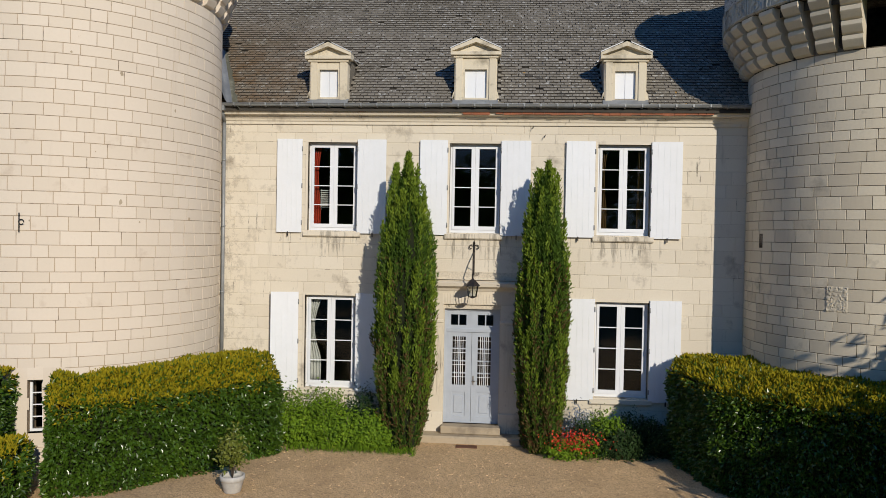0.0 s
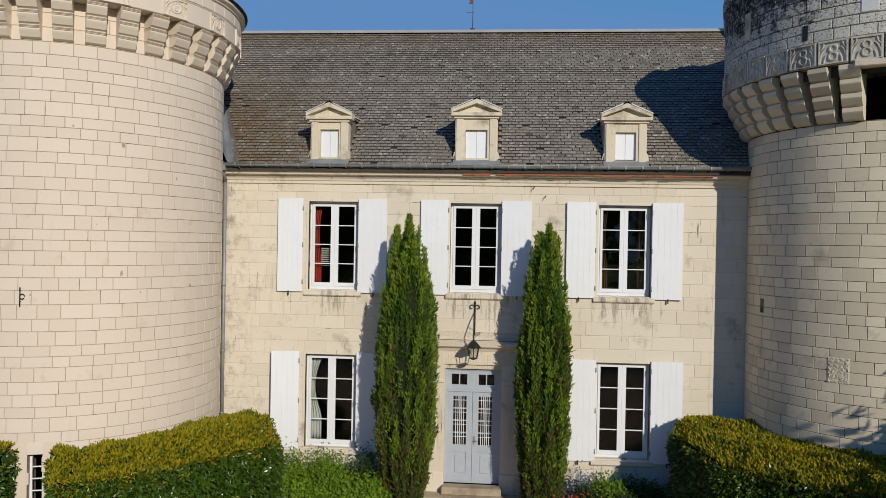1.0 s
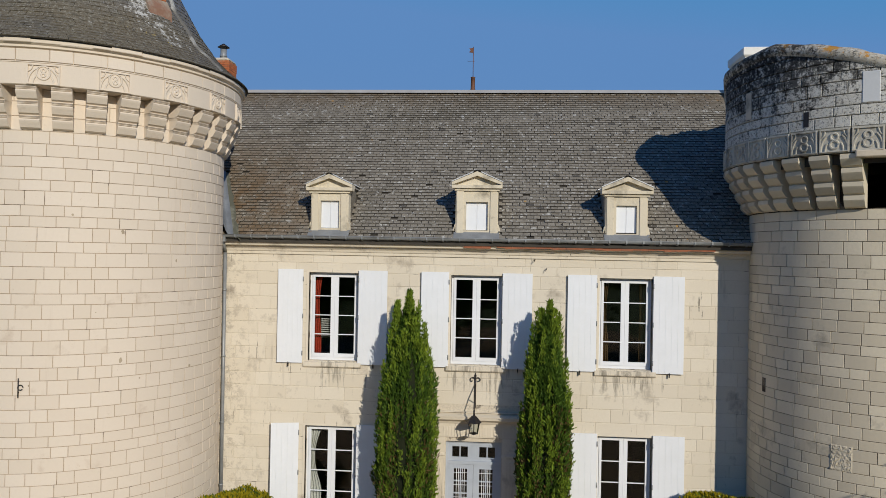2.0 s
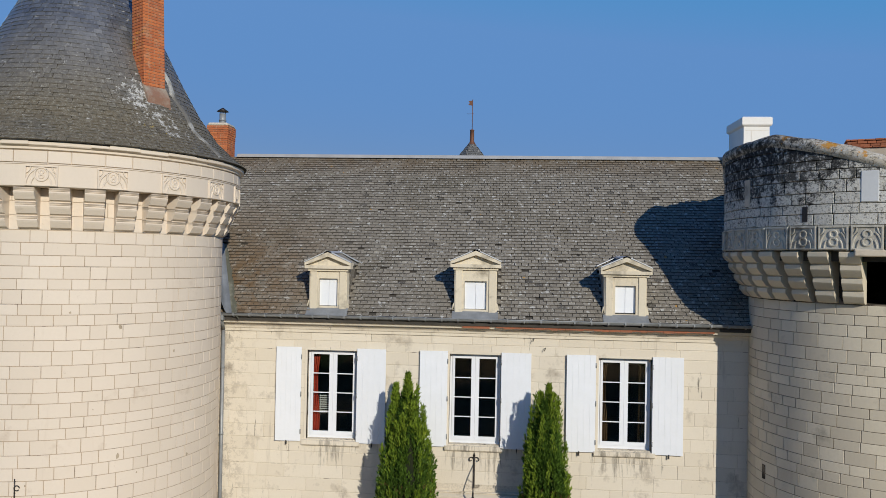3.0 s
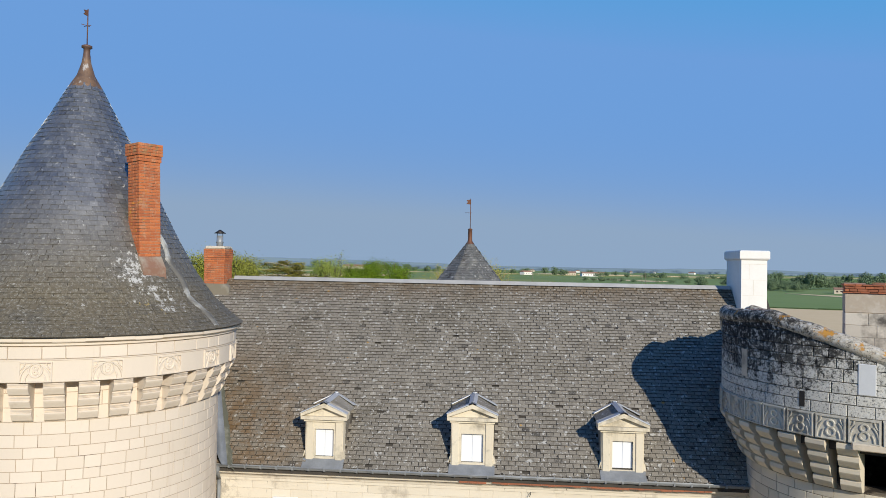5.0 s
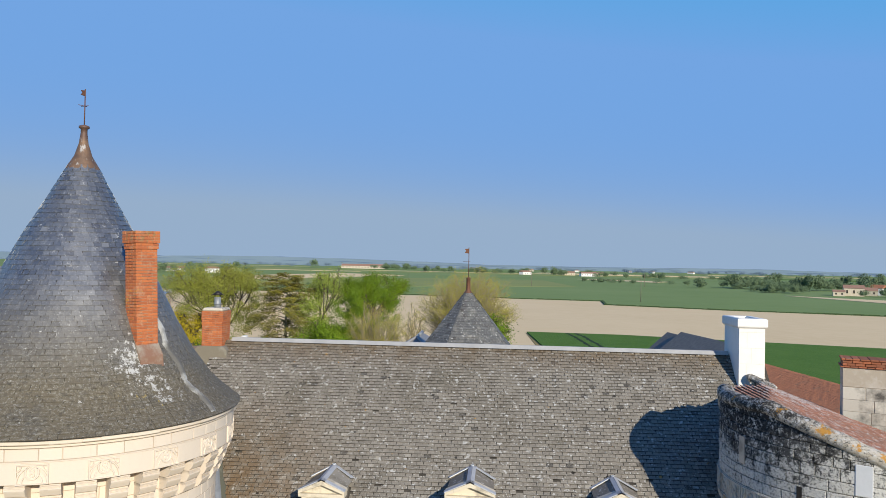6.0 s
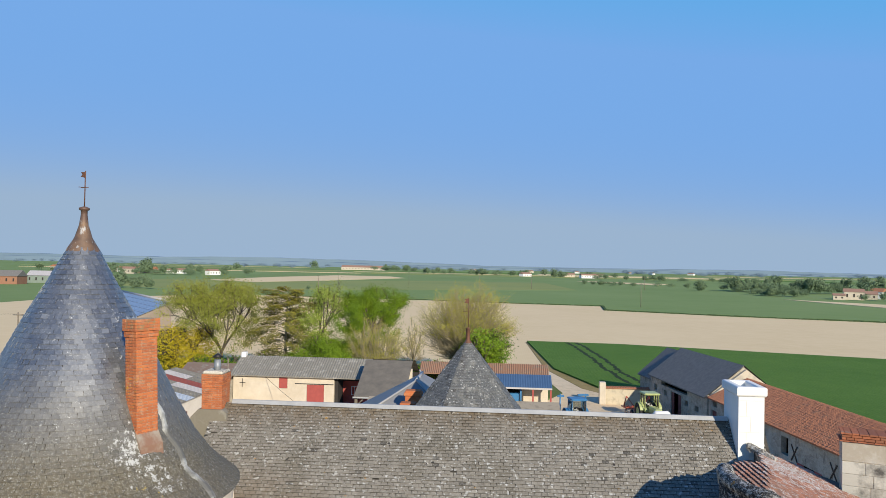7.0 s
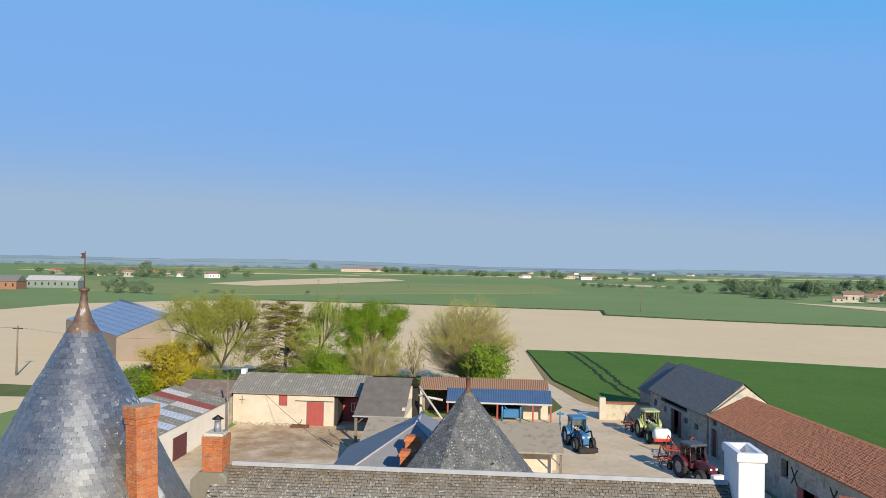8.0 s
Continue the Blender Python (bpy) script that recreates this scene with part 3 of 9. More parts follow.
# front door
door = part("front_door", bmesh.new(), GREY_PAINT, house, "blue-grey double door with barred glass and a fanlight")
bm = bmesh.new()
ring(bm, -0.70, 0.70, 0.02, 2.94, 0.10, 0.20, 0.06, 0.02)
box(bm, -0.64, 0.64, 0.09, 0.20, 2.34, 2.42)
box(bm, -0.045, 0.045, 0.12, 0.18, 2.42, 2.88)
part("door_frame", bm, GREY_PAINT, door)
for a, b in ((-0.64, -0.045), (0.045, 0.64)):
    bm = bmesh.new()
    ring(bm, a, b, 2.42, 2.88, 0.125, 0.17, 0.10, 0.09)
    pane_bars(bm, a + 0.1, b - 0.1, 2.51, 2.78, 0.15, 1, 2, 0.03)
    part("fanlight", bm, GREY_PAINT, door)
    bm = bmesh.new()
    box(bm, a + 0.1, b - 0.1, 0.152, 0.156, 2.51, 2.78)
    part("pane", bm, GLASS, door).visible_shadow = False
for a, b in ((-0.64, -0.004), (0.004, 0.64)):
    bm = bmesh.new()
    gx0, gx1, gz0, gz1 = a + 0.15, b - 0.15, 0.98, 2.22
    box(bm, a, gx0, 0.12, 0.17, 0.04, 2.34)
    box(bm, gx1, b, 0.12, 0.17, 0.04, 2.34)
    box(bm, gx0, gx1, 0.12, 0.17, gz1, 2.34)
    box(bm, gx0, gx1, 0.12, 0.17, 0.80, gz0)
    box(bm, gx0, gx1, 0.14, 0.17, 0.18, 0.80)
    box(bm, gx0, gx1, 0.12, 0.17, 0.04, 0.18)
    bbox(bm, gx0 + 0.05, gx1 - 0.05, 0.125, 0.15, 0.26, 0.72, 0.015)
    leaf = part("door_leaf", bm, GREY_PAINT, door)
    bm = bmesh.new()
    pane_bars(bm, gx0, gx1, gz0, gz1, 0.125, 4, 2, 0.03)
    part("glazing_bar", bm, GREY_PAINT, door)
    bm = bmesh.new()
    h = (gz1 - gz0) / 4
    for i in range(4):
        z = gz0 + h * (i + 0.68)
        box(bm, gx0, gx1, 0.106, 0.112, z - 0.006, z + 0.006)
    for f in (0.2, 0.36, 0.64, 0.8):
        x = gx0 + (gx1 - gx0) * f
        box(bm, x - 0.006, x + 0.006, 0.1055, 0.1125, gz0, gz1)
    part("iron_grille", bm, WHITE_PAINT, door, "thin white ironwork grille")
    bm = bmesh.new()
    box(bm, gx0, gx1, 0.142, 0.147, gz0, gz1)
    part("pane", bm, GLASS, door).visible_shadow = False
bm = bmesh.new()
box(bm, 0.03, 0.07, 0.105, 0.12, 1.0, 1.22)
tube(bm, (0.05, 0.12, 1.1), (0.05, 0.06, 1.1), 0.012, n=6)
tube(bm, (0.05, 0.065, 1.1), (0.15, 0.065, 1.1), 0.011, n=6)
part("door_handle", bm, STEEL, door)

# stone door surround
bm = bmesh.new()
for s in (-1, 1):
    a, b = sorted((s * 0.72, s * 1.20))
    box(bm, a, b, -0.06, 0.0, 0.30, 3.05)
    a2, b2 = sorted((s * 0.70, s * 1.24))
    bbox(bm, a2, b2, -0.10, 0.0, -0.3, 0.32, 0.015)
    for i in range(4):
        c = s * (0.84 + 0.08 * i)
        box(bm, c - 0.022, c + 0.022, -0.072, -0.06, 0.75, 2.45)
    bbox(bm, a2, b2, -0.085, 0.0, 2.58, 2.66, 0.01)
box(bm, -1.20, 1.20, -0.055, 0.0, 3.055, 3.40)
for i in range(22):
    c = -0.74 + 0.07 * i
    box(bm, c - 0.018, c + 0.018, -0.066, -0.055, 3.08, 3.32)
prism(bm, [(0.0, 3.40), (-0.07, 3.40), (-0.10, 3.46), (-0.20, 3.52), (-0.22, 3.60), (-0.10, 3.64), (0.0, 3.68)], "x", -1.32, 1.32)
box(bm, -1.26, 1.26, -0.09, 0.0, 3.684, 3.70)
part("door_surround", bm, TUFF, house, "carved pilasters and cornice round the door")
bm = bmesh.new()
bbox(bm, -0.74, 0.76, -0.34, 0.12, -0.17, 0.02, 0.025)
part("doorstep", bm, WORN_STEP, house)
bm = bmesh.new()
bbox(bm, -1.26, 1.32, -0.56, 0.0, -0.40, -0.172, 0.035)
part("doorstep", bm, WORN_STEP, house)


# dormers
RUN = (RIDGE_Y - EAVE_Y) / (RIDGE_Z - EAVE_Z)


def dormer(x, w, ped, z_top, ow, oz0, oz1):
    d = part("dormer", bmesh.new(), TUFF, house, "small stone dormer with a pediment and a white shutter")
    fy = -0.10
    z0 = 7.98
    zb = z_top - 0.33
    bm = bmesh.new()
    h = wall_with_openings(x - w / 2, x + w / 2, z0, zb, fy, fy + 0.28, [(x - ow / 2, x + ow / 2, oz0, oz1)])
    merge(bm, h)
    for s in (-1, 1):
        a, b = sorted((x + s * (w / 2 - 0.002), x + s * (w / 2 + 0.06)))
        prism(bm, [(a, z0), (b, z0), (b if s > 0 else a, z0 + 0.28), ((a + b) / 2, z0 + 0.40), (a if s > 0 else b, z0 + 0.44)], "y", fy + 0.01, fy + 0.2)
        c = x + s * (w / 2 - 0.11)
        bbox(bm, c - 0.09, c + 0.09, fy - 0.03, fy, z0 + 0.14, zb - 0.06, 0.01)
    part("front", bm, DORMER_STONE, d, "weathered carved stone front")
    bm = bmesh.new()
    prism(bm, [(x - ped / 2, zb), (x + ped / 2, zb), (x + ped / 2, zb + 0.07), (x, z_top), (x - ped / 2, zb + 0.07)], "y", fy + 0.0, fy + 0.26)
    for s in (-1, 1):
        prism(bm, [(x + s * (ped / 2 + 0.03), zb + 0.05), (x + s * (ped / 2 + 0.03), zb + 0.12), (x, z_top + 0.06), (x, z_top - 0.05)], "y", fy - 0.13, fy + 0.27)
    box(bm, x - ped / 2 - 0.03, x + ped / 2 + 0.03, fy - 0.12, fy + 0.2, zb - 0.03, zb + 0.05)
    box(bm, x - ped / 2 + 0.04, x + ped / 2 - 0.04, fy - 0.06, fy + 0.2, zb - 0.09, zb - 0.032)
    part("pediment", bm, DORMER_STONE, d)
    bm = bmesh.new()
    back = (z_top - EAVE_Z) + EAVE_Y
    for s in (-1, 1):
        e = x + s * (ped / 2 - 0.01)
        q = [(x, fy + 0.27, z_top + 0.03), (e, fy + 0.27, zb + 0.06), (e, (zb + 0.06 - EAVE_Z) * RUN + EAVE_Y + 0.12, zb + 0.06), (x, (z_top + 0.03 - EAVE_Z) * RUN + EAVE_Y + 0.12, z_top + 0.03)]
        lo = [bm.verts.new(v) for v in q]
        hi = [bm.verts.new((v[0], v[1], v[2] + 0.03)) for v in q]
        bm.faces.new(lo)
        bm.faces.new(hi)
        for i in range(4):
            bm.faces.new((lo[i], lo[(i + 1) % 4], hi[(i + 1) % 4], hi[i]))
    part("dormer_roof", bm, SLATE, d, "zinc-edged little slate gable roof")
    rear = (z_top + 0.03 - EAVE_Z) * RUN + EAVE_Y + 0.12
    side_y = (zb + 0.06 - EAVE_Z) * RUN + EAVE_Y + 0.12
    for s in (-1, 1):
        e = x + s * (ped / 2 + 0.035)
        tip, low = Vector((x, fy - 0.14, z_top + 0.075)), Vector((e, fy - 0.14, zb + 0.125))
        top, foot = Vector((x, rear, z_top + 0.075)), Vector((e, side_y, zb + 0.125))
        nrm = (low - tip).cross(top - tip).normalized()
        nrm = nrm if nrm.z > 0 else -nrm
        for p, q, into, wide in ((tip, low, top - tip, 0.17), (tip, top, low - tip, 0.10), (top, foot, tip - top, 0.15)):
            along = (q - p).normalized()
            inn = (into - along * into.dot(along)).normalized() * wide
            bm = bmesh.new()
            quad = [p, q, q + inn, p + inn]
            lo = [bm.verts.new(v) for v in quad]
            hi = [bm.verts.new(v + nrm * 0.022) for v in quad]
            bm.faces.new(lo)
            bm.faces.new(hi)
            for i in range(4):
                bm.faces.new((lo[i], lo[(i + 1) % 4], hi[(i + 1) % 4], hi[i]))
            part("edge_flashing", bm, ZINC_BRIGHT, d)
    for s in (-1, 1):
        bm = bmesh.new()
        a, b = sorted((x + s * (w / 2 - 0.06), x + s * (w / 2 + 0.005)))
        prism(bm, [(fy + 0.25, z0 - 0.1), (fy + 0.25, zb + 0.07), ((zb + 0.07 - EAVE_Z) * RUN + EAVE_Y + 0.2, zb + 0.07)], "x", a, b)
        part("cheek", bm, SLATE, d)
    bm = bmesh.new()
    box(bm, x - ow / 2, x + ow / 2, fy + 0.10, fy + 0.14, oz0, oz1)
    for s in (-1, 1):
        bbox(bm, x + s * ow / 4 - ow / 4 + 0.004, x + s * ow / 4 + ow / 4 - 0.004, fy + 0.085, fy + 0.1, oz0 + 0.01, oz1 - 0.01, 0.004)
    part("shutter", bm, WHITE_PAINT, d)
    bm = bmesh.new()
    prism(bm, [(-0.37, z0 - 0.01), (-0.37, z0 + 0.02), (fy - 0.005, z0 + 0.225), (fy - 0.005, z0 + 0.17)], "x", x - w / 2 - 0.04, x + w / 2 + 0.04)
    part("flashing", bm, ZINC, d)


DORMERS = [(-3.76, 0.97), (-0.02, 1.06), (3.67, 1.02)]
dormer(*DORMERS[0], 1.12, 9.56, 0.48, 8.25, 8.95)
dormer(*DORMERS[1], 1.20, 9.66, 0.55, 8.25, 8.96)
dormer(*DORMERS[2], 1.18, 9.56, 0.50, 8.22, 8.92)


# chimneys
def brick_stack(parent, m, wx, wy, z0, z1, cap, label):
    """A brick chimney in its own axes (front towards -y), bricks laid one by one on a mortar core."""
    bm = bmesh.new()
    box(bm, -wx / 2 + 0.008, wx / 2 - 0.008, -wy / 2 + 0.008, wy / 2 - 0.008, z0, z1 - 0.02, m)
    ch = part("chimney", bm, BRICK_MORTAR, parent, label)
    src = block_mesh("brick", BRICK, 0.06, 0.16)
    mats = []
    h = 0.068
    rows = int((z1 - z0) / h)
    for j in range(rows):
        z = z0 + (j + 0.5) * h
        out = cap if j >= rows - 4 else 0.0
        if j in (rows - 6, rows - 5):
            out = cap * 0.5
        for side in range(4):
            wd, dp = (wx, wy) if side % 2 == 0 else (wy, wx)
            n = max(2, round(wd / 0.22))
            off = 0.5 if j % 2 else 0.0
            x = -wd / 2 - out
            edges = [x]
            step = (wd + 2 * out) / n
            for i in range(n + 1):
                e = -wd / 2 - out + (i + off) * step
                if e > edges[-1] + 0.05 and e < wd / 2 + out - 0.04:
                    edges.append(e)
            edges.append(wd / 2 + out)
            for a, b in zip(edges, edges[1:]):
                mats.append(m @ pose(0, 0, z, 0, 0, 90 * side) @ Matrix.Translation(((a + b) / 2, -dp / 2 - out + 0.012, 0)) @ Matrix.Diagonal((b - a - 0.008, 0.014, h - 0.008, 1)))
    if cap:
        bm = bmesh.new()
        for k, (o, za, zb) in enumerate(((cap * 0.5, rows - 6, rows - 4), (cap, rows - 4, rows))):
            box(bm, -wx / 2 - o + 0.01, wx / 2 + o - 0.01, -wy / 2 - o + 0.01, wy / 2 + o - 0.01, z0 + za * h + 0.002, z0 + zb * h - 0.004, m)
        part("chimney_cap", bm, BRICK_MORTAR, ch)
    STACKS.append((ch, src, mats))
    return ch


STACKS = []
mB = pose(-8.27, 4.02, 0)
chB = brick_stack(house, mB, 0.64, 0.68, 12.1, 13.56, 0.018, "orange brick chimney with a steel flue")
bm = bmesh.new()
bbox(bm, -8.60, -7.94, 3.67, 4.37, 13.50, 13.62, 0.05)
part("mortar_top", bm, MORTAR_PALE, chB)
bm = bmesh.new()
tube(bm, (-8.24, 4.02, 13.5), (-8.24, 4.02, 13.95), 0.10, n=16)
tube(bm, (-8.24, 4.02, 13.72), (-8.24, 4.02, 13.76), 0.115, n=16)
part("flue", bm, ZINC, chB)
bm = bmesh.new()
tube(bm, (-8.24, 4.02, 14.02), (-8.24, 4.02, 14.14), 0.19, 0.02, n=16)
for s in (-1, 1):
    tube(bm, (-8.24 + s * 0.09, 4.02, 13.9), (-8.24 + s * 0.09, 4.02, 14.05), 0.01, n=5)
part("flue_cowl", bm, IRON, chB)
bm = bmesh.new()
prism(bm, [(-8.95, 11.4), (-7.72, 11.7), (-7.76, 12.35), (-7.9, 12.45), (-8.66, 12.45), (-8.9, 12.2)], "y", 3.6, 4.45)
part("stone_base", bm, stone("mossy_chimney_stone", (0.25, 0.22, 0.165), (0.15, 0.13, 0.10), (0.36, 0.34, 0.29), 0.3, 0.54, 14.0), chB)

white = part("chimney", bmesh.new(), WHITE_RENDER, house, "white rendered chimney with an open top")
bm = bmesh.new()
wx0, wx1, wy0, wy1, wz0, wz1 = 7.49, 8.21, 3.18, 4.54, 10.6, 13.49
box(bm, wx0, wx1, wy0, wy1, wz0, wz1)
part("shaft", bm, WHITE_RENDER, white)
bm = bmesh.new()
o, t = 0.06, 0.15
loops = []
for e, z in ((-0.01, wz1 - 0.04), (o - 0.015, wz1), (o, wz1 + 0.03), (o, wz1 + 0.22), (o - 0.035, wz1 + 0.25), (-t + 0.03, wz1 + 0.25), (-t, wz1 + 0.22), (-t, wz1 + 0.004)):
    loops.append([bm.verts.new((x, y, z)) for x, y in ((wx0 - e, wy0 - e), (wx1 + e, wy0 - e), (wx1 + e, wy1 + e), (wx0 - e, wy1 + e))])
for l0, l1 in zip(loops, loops[1:]):
    for i in range(4):
        bm.faces.new((l0[i], l0[(i + 1) % 4], l1[(i + 1) % 4], l1[i]))
part("rim", bm, WHITE_RENDER, white)
bm = bmesh.new()
for z in (11.55, 12.0, 12.45, 12.9, 13.35):
    box(bm, wx0 + 0.03, wx1 - 0.03, wy0 - 0.004, wy0, z - 0.006, z)
    box(bm, wx0 + (0.34 if int(z * 2) % 2 else 0.22), wx0 + (0.346 if int(z * 2) % 2 else 0.226), wy0 - 0.004, wy0, z - 0.44, z - 0.006)
part("joint", bm, TUFF, white)

bm = bmesh.new()
box(bm, 9.72, 11.88, 1.74, 2.48, 9.5, 12.62)
grey = part("chimney", bm, MORTAR_PALE, house, "broad grey stone chimney topped with brick")
shaft = grey
rnd = random.Random(44)
tan = stone("tan_chimney_render", (0.44, 0.385, 0.30), (0.30, 0.26, 0.20), (0.56, 0.53, 0.46), 0.3, 0.50, 20.0)
part("rendered_shaft", bbox(bmesh.new(), 9.697, 11.903, 1.717, 2.503, 12.11, 12.618, 0.012), tan, grey, "mottled tan render under the brick top")
for name, mat, z0, z1, h, w0, w1 in (("block", GREY_PANEL, 9.9, 12.10, 0.314, 0.4, 0.8),):
    src = block_mesh(name, mat, 0.03, 0.05)
    for j in range(round((z1 - z0) / h)):
        z = z0 + (j + 0.5) * h
        x = 9.70
        while x < 11.88:
            w = min(rnd.uniform(w0, w1), 11.9 - x)
            piece(name, src, Matrix.Translation((x + w / 2, 1.74, z)) @ Matrix.Diagonal((w - 0.012, 0.02 + rnd.uniform(-0.003, 0.004), h - 0.006, 1)), shaft)
            x += w
        piece(name, src, Matrix.Translation((9.72, 2.11, z)) @ pose(0, 0, 0, 0, 0, -90) @ Matrix.Diagonal((0.74, 0.02, h - 0.012, 1)), shaft)
bm = bmesh.new()
for i, (oo, z, h) in enumerate(((0.055, 12.62, 0.035), (0.0, 12.66, 0.07), (0.0, 12.735, 0.07), (0.03, 12.81, 0.045))):
    x = 9.7 - oo
    while x < 11.85:
        w = rnd.uniform(0.17, 0.24) * (0.5 if i % 2 and x < 9.71 else 1)
        o2 = oo + rnd.uniform(-0.01, 0.01)
        bbox(bm, x, x + w - 0.008, 1.72 - o2, 2.5 + o2, z + 0.003, z + h + rnd.uniform(-0.006, 0.004), 0.006)
        x += w
part("brick_course", bm, stone("worn_brown_brick", (0.42, 0.145, 0.07), (0.22, 0.09, 0.05), (0.36, 0.29, 0.20), 0.8, 0.54, 20.0), grey, kind="stuff")

grey.matrix_basis = pose(9.70, 1.74, 0, 0, 0, -20) @ pose(-9.70, -1.74, 0)

# lantern over the door
lamp = thing("wall_lantern", "black iron lantern hanging from a scrolled wall bracket", "lantern", (0.02, 0, 3.3))
bm = bmesh.new()
tube(bm, (0, -0.03, 0.50), (0, -0.03, 1.30), 0.022, n=8)
tube(bm, (0, -0.03, 1.30), (0, -0.03, 1.38), 0.03, 0.004, n=8)
tube(bm, (0, -0.03, 1.10), (0, -0.34, 0.86), 0.014, n=6)
tube(bm, (0, -0.34, 0.86), (0, -0.60, 0.52), 0.014, n=6)
tube(bm, (0, -0.03, 0.62), (0, -0.34, 0.86), 0.010, n=6)
for s in (-1, 1):
    for k in range(9):
        a0, a1 = 2.6 - 0.55 * k, 2.6 - 0.55 * (k + 1)
        r0, r1 = 0.075 - 0.006 * k, 0.075 - 0.006 * (k + 1)
        tube(bm, (s * (0.075 + r0 * math.cos(a0)), -0.05, 1.20 + r0 * math.sin(a0)), (s * (0.075 + r1 * math.cos(a1)), -0.05, 1.20 + r1 * math.sin(a1)), 0.011, n=5)
part("bracket", bm, IRON, lamp)
bm = bmesh.new()
tube(bm, (0, -0.60, 0.42), (0, -0.60, 0.56), 0.022, n=6)
part("hanging_rod", bm, IRON, lamp)
bm = bmesh.new()
for k in range(6):
    a, b = k * math.pi / 3, (k + 1) * math.pi / 3
    lo = lambda t, r, z: Vector((1.3 * r * math.sin(t), -0.60 + 1.3 * r * math.cos(t), z))
    tube(bm, lo(a, 0.085, 0.0), lo(a, 0.125, 0.27), 0.008, n=5)
    tube(bm, lo(a, 0.085, 0.0), lo(b, 0.085, 0.0), 0.008, n=5)
    tube(bm, lo(a, 0.13, 0.27), lo(b, 0.13, 0.27), 0.010, n=5)
tube(bm, (0, -0.60, 0.27), (0, -0.60, 0.42), 0.20, 0.06, n=6, smooth=False)
tube(bm, (0, -0.60, 0.40), (0, -0.60, 0.46), 0.05, 0.02, n=6, smooth=False)
tube(bm, (0, -0.60, -0.04), (0, -0.60, 0.0), 0.02, 0.11, n=6, smooth=False)
part("cage", bm, IRON, lamp)
bm = bmesh.new()
tube(bm, (0, -0.60, 0.01), (0, -0.60, 0.265), 0.102, 0.15, n=6, smooth=False, caps=False)
part("lantern_glass", bm, GLASS, lamp).visible_shadow = False

# ---- round towers ----
LC, LR = (-9.42, -1.64), 3.24
RC, RR = (9.40, -0.60), 2.81
left_tower = thing("round_tower", "cream tuffeau round tower with a slate cone roof", "tower", (*LC, 0), group="round towers")
right_tower = thing("round_tower", "greyed tuffeau round tower cut off under a tiled roof", "tower", (*RC, 0), group="round towers")


def curved_block(name, material, r, deg, h, proud=0.02, gap=0.012, c=0.012, segs=4):
    """A block of a round wall, centred on angle 0 (-y), front face curved, standing proud of the core."""
    bm = bmesh.new()
    half = radians(deg) / 2
    g, cc = gap / 2 / r, c / r
    prof = []
    for rr, ins, zi in ((r - proud, g, gap / 2), (r - 0.35 * proud, g, gap / 2), (r, g + cc, gap / 2 + c)):
        prof.append((rr, half - ins, h / 2 - zi))
    rings = []
    for rr, hh, hz in prof:
        low = [bm.verts.new((rr * math.sin(-hh + 2 * hh * i / segs), -rr * math.cos(-hh + 2 * hh * i / segs), -hz)) for i in range(segs + 1)]
        top = [bm.verts.new((rr * math.sin(hh - 2 * hh * i / segs), -rr * math.cos(hh - 2 * hh * i / segs), hz)) for i in range(segs + 1)]
        rings.append(low + top)
    n = len(rings[0])
    for r0, r1 in zip(rings, rings[1:]):
        for i in range(n):
            bm.faces.new((r0[i], r0[(i + 1) % n], r1[(i + 1) % n], r1[i]))
    f = rings[2]
    for i in range(segs):
        bm.faces.new((f[i], f[i + 1], f[n - 2 - i], f[n - 1 - i]))
    return mesh_of(name, bm, material)


def courses(rnd, r, z0, z1, h, widths, skip=lambda a, z: False):
    """Places for blocks round a tower in courses of three heights: for each width and height a list of (angle, z)."""
    kinds = [0.86, 1.0, 1.14]
    picks = []
    while sum(picks) < (z1 - z0) / h:
        picks.append(rnd.choice(kinds))
    fit_h = (z1 - z0) / sum(picks)
    out = {(w, f): [] for w in widths for f in kinds}
    z = z0
    for f in picks:
        hz = f * fit_h
        a = rnd.uniform(0, 8) - 180
        end = a + 360
        while a < end - 2:
            left = end - a
            pick = [w for w in widths if w <= left and (left - w == 0 or left - w >= min(widths))]
            w = rnd.choice(pick) if pick else min(widths)
            if not skip(a + w / 2, z + hz / 2):
                out[w, f].append((a + w / 2, z + hz / 2))
            a += w
        z += hz
    return out, fit_h


def tower_wall(r, thick, z0, z1, hole, n=144):
    """A round wall with two faces and one opening (angles and heights) through it, as one body."""
    zs = [z0, hole[2], hole[3], z1]
    step = 360 / n

    def at(rr, i, z):
        t = radians(i * step)
        return (rr * math.sin(t), -rr * math.cos(t), z)
    bm = bmesh.new()
    vs = {(q, i, j): bm.verts.new(at(rr, i, z)) for q, rr in enumerate((r, r - thick)) for i in range(n) for j, z in enumerate(zs)}
    inside = {i for i in range(n) if hole[0] <= ((i + 0.5) * step + 180) % 360 - 180 <= hole[1]}
    for i in range(n):
        k = (i + 1) % n
        for j in range(3):
            if j == 1 and i in inside:
                continue
            for q in (0, 1):
                bm.faces.new((vs[q, i, j], vs[q, k, j], vs[q, k, j + 1], vs[q, i, j + 1]))
        for j in [0, 3] + ([1, 2] if i in inside else []):
            bm.faces.new((vs[0, i, j], vs[0, k, j], vs[1, k, j], vs[1, i, j]))
        if i in inside:
            for e in (i, k):
                if not ((e - 1) % n in inside and e in inside):
                    bm.faces.new((vs[0, e, 1], vs[0, e, 2], vs[1, e, 2], vs[1, e, 1]))
    return bm


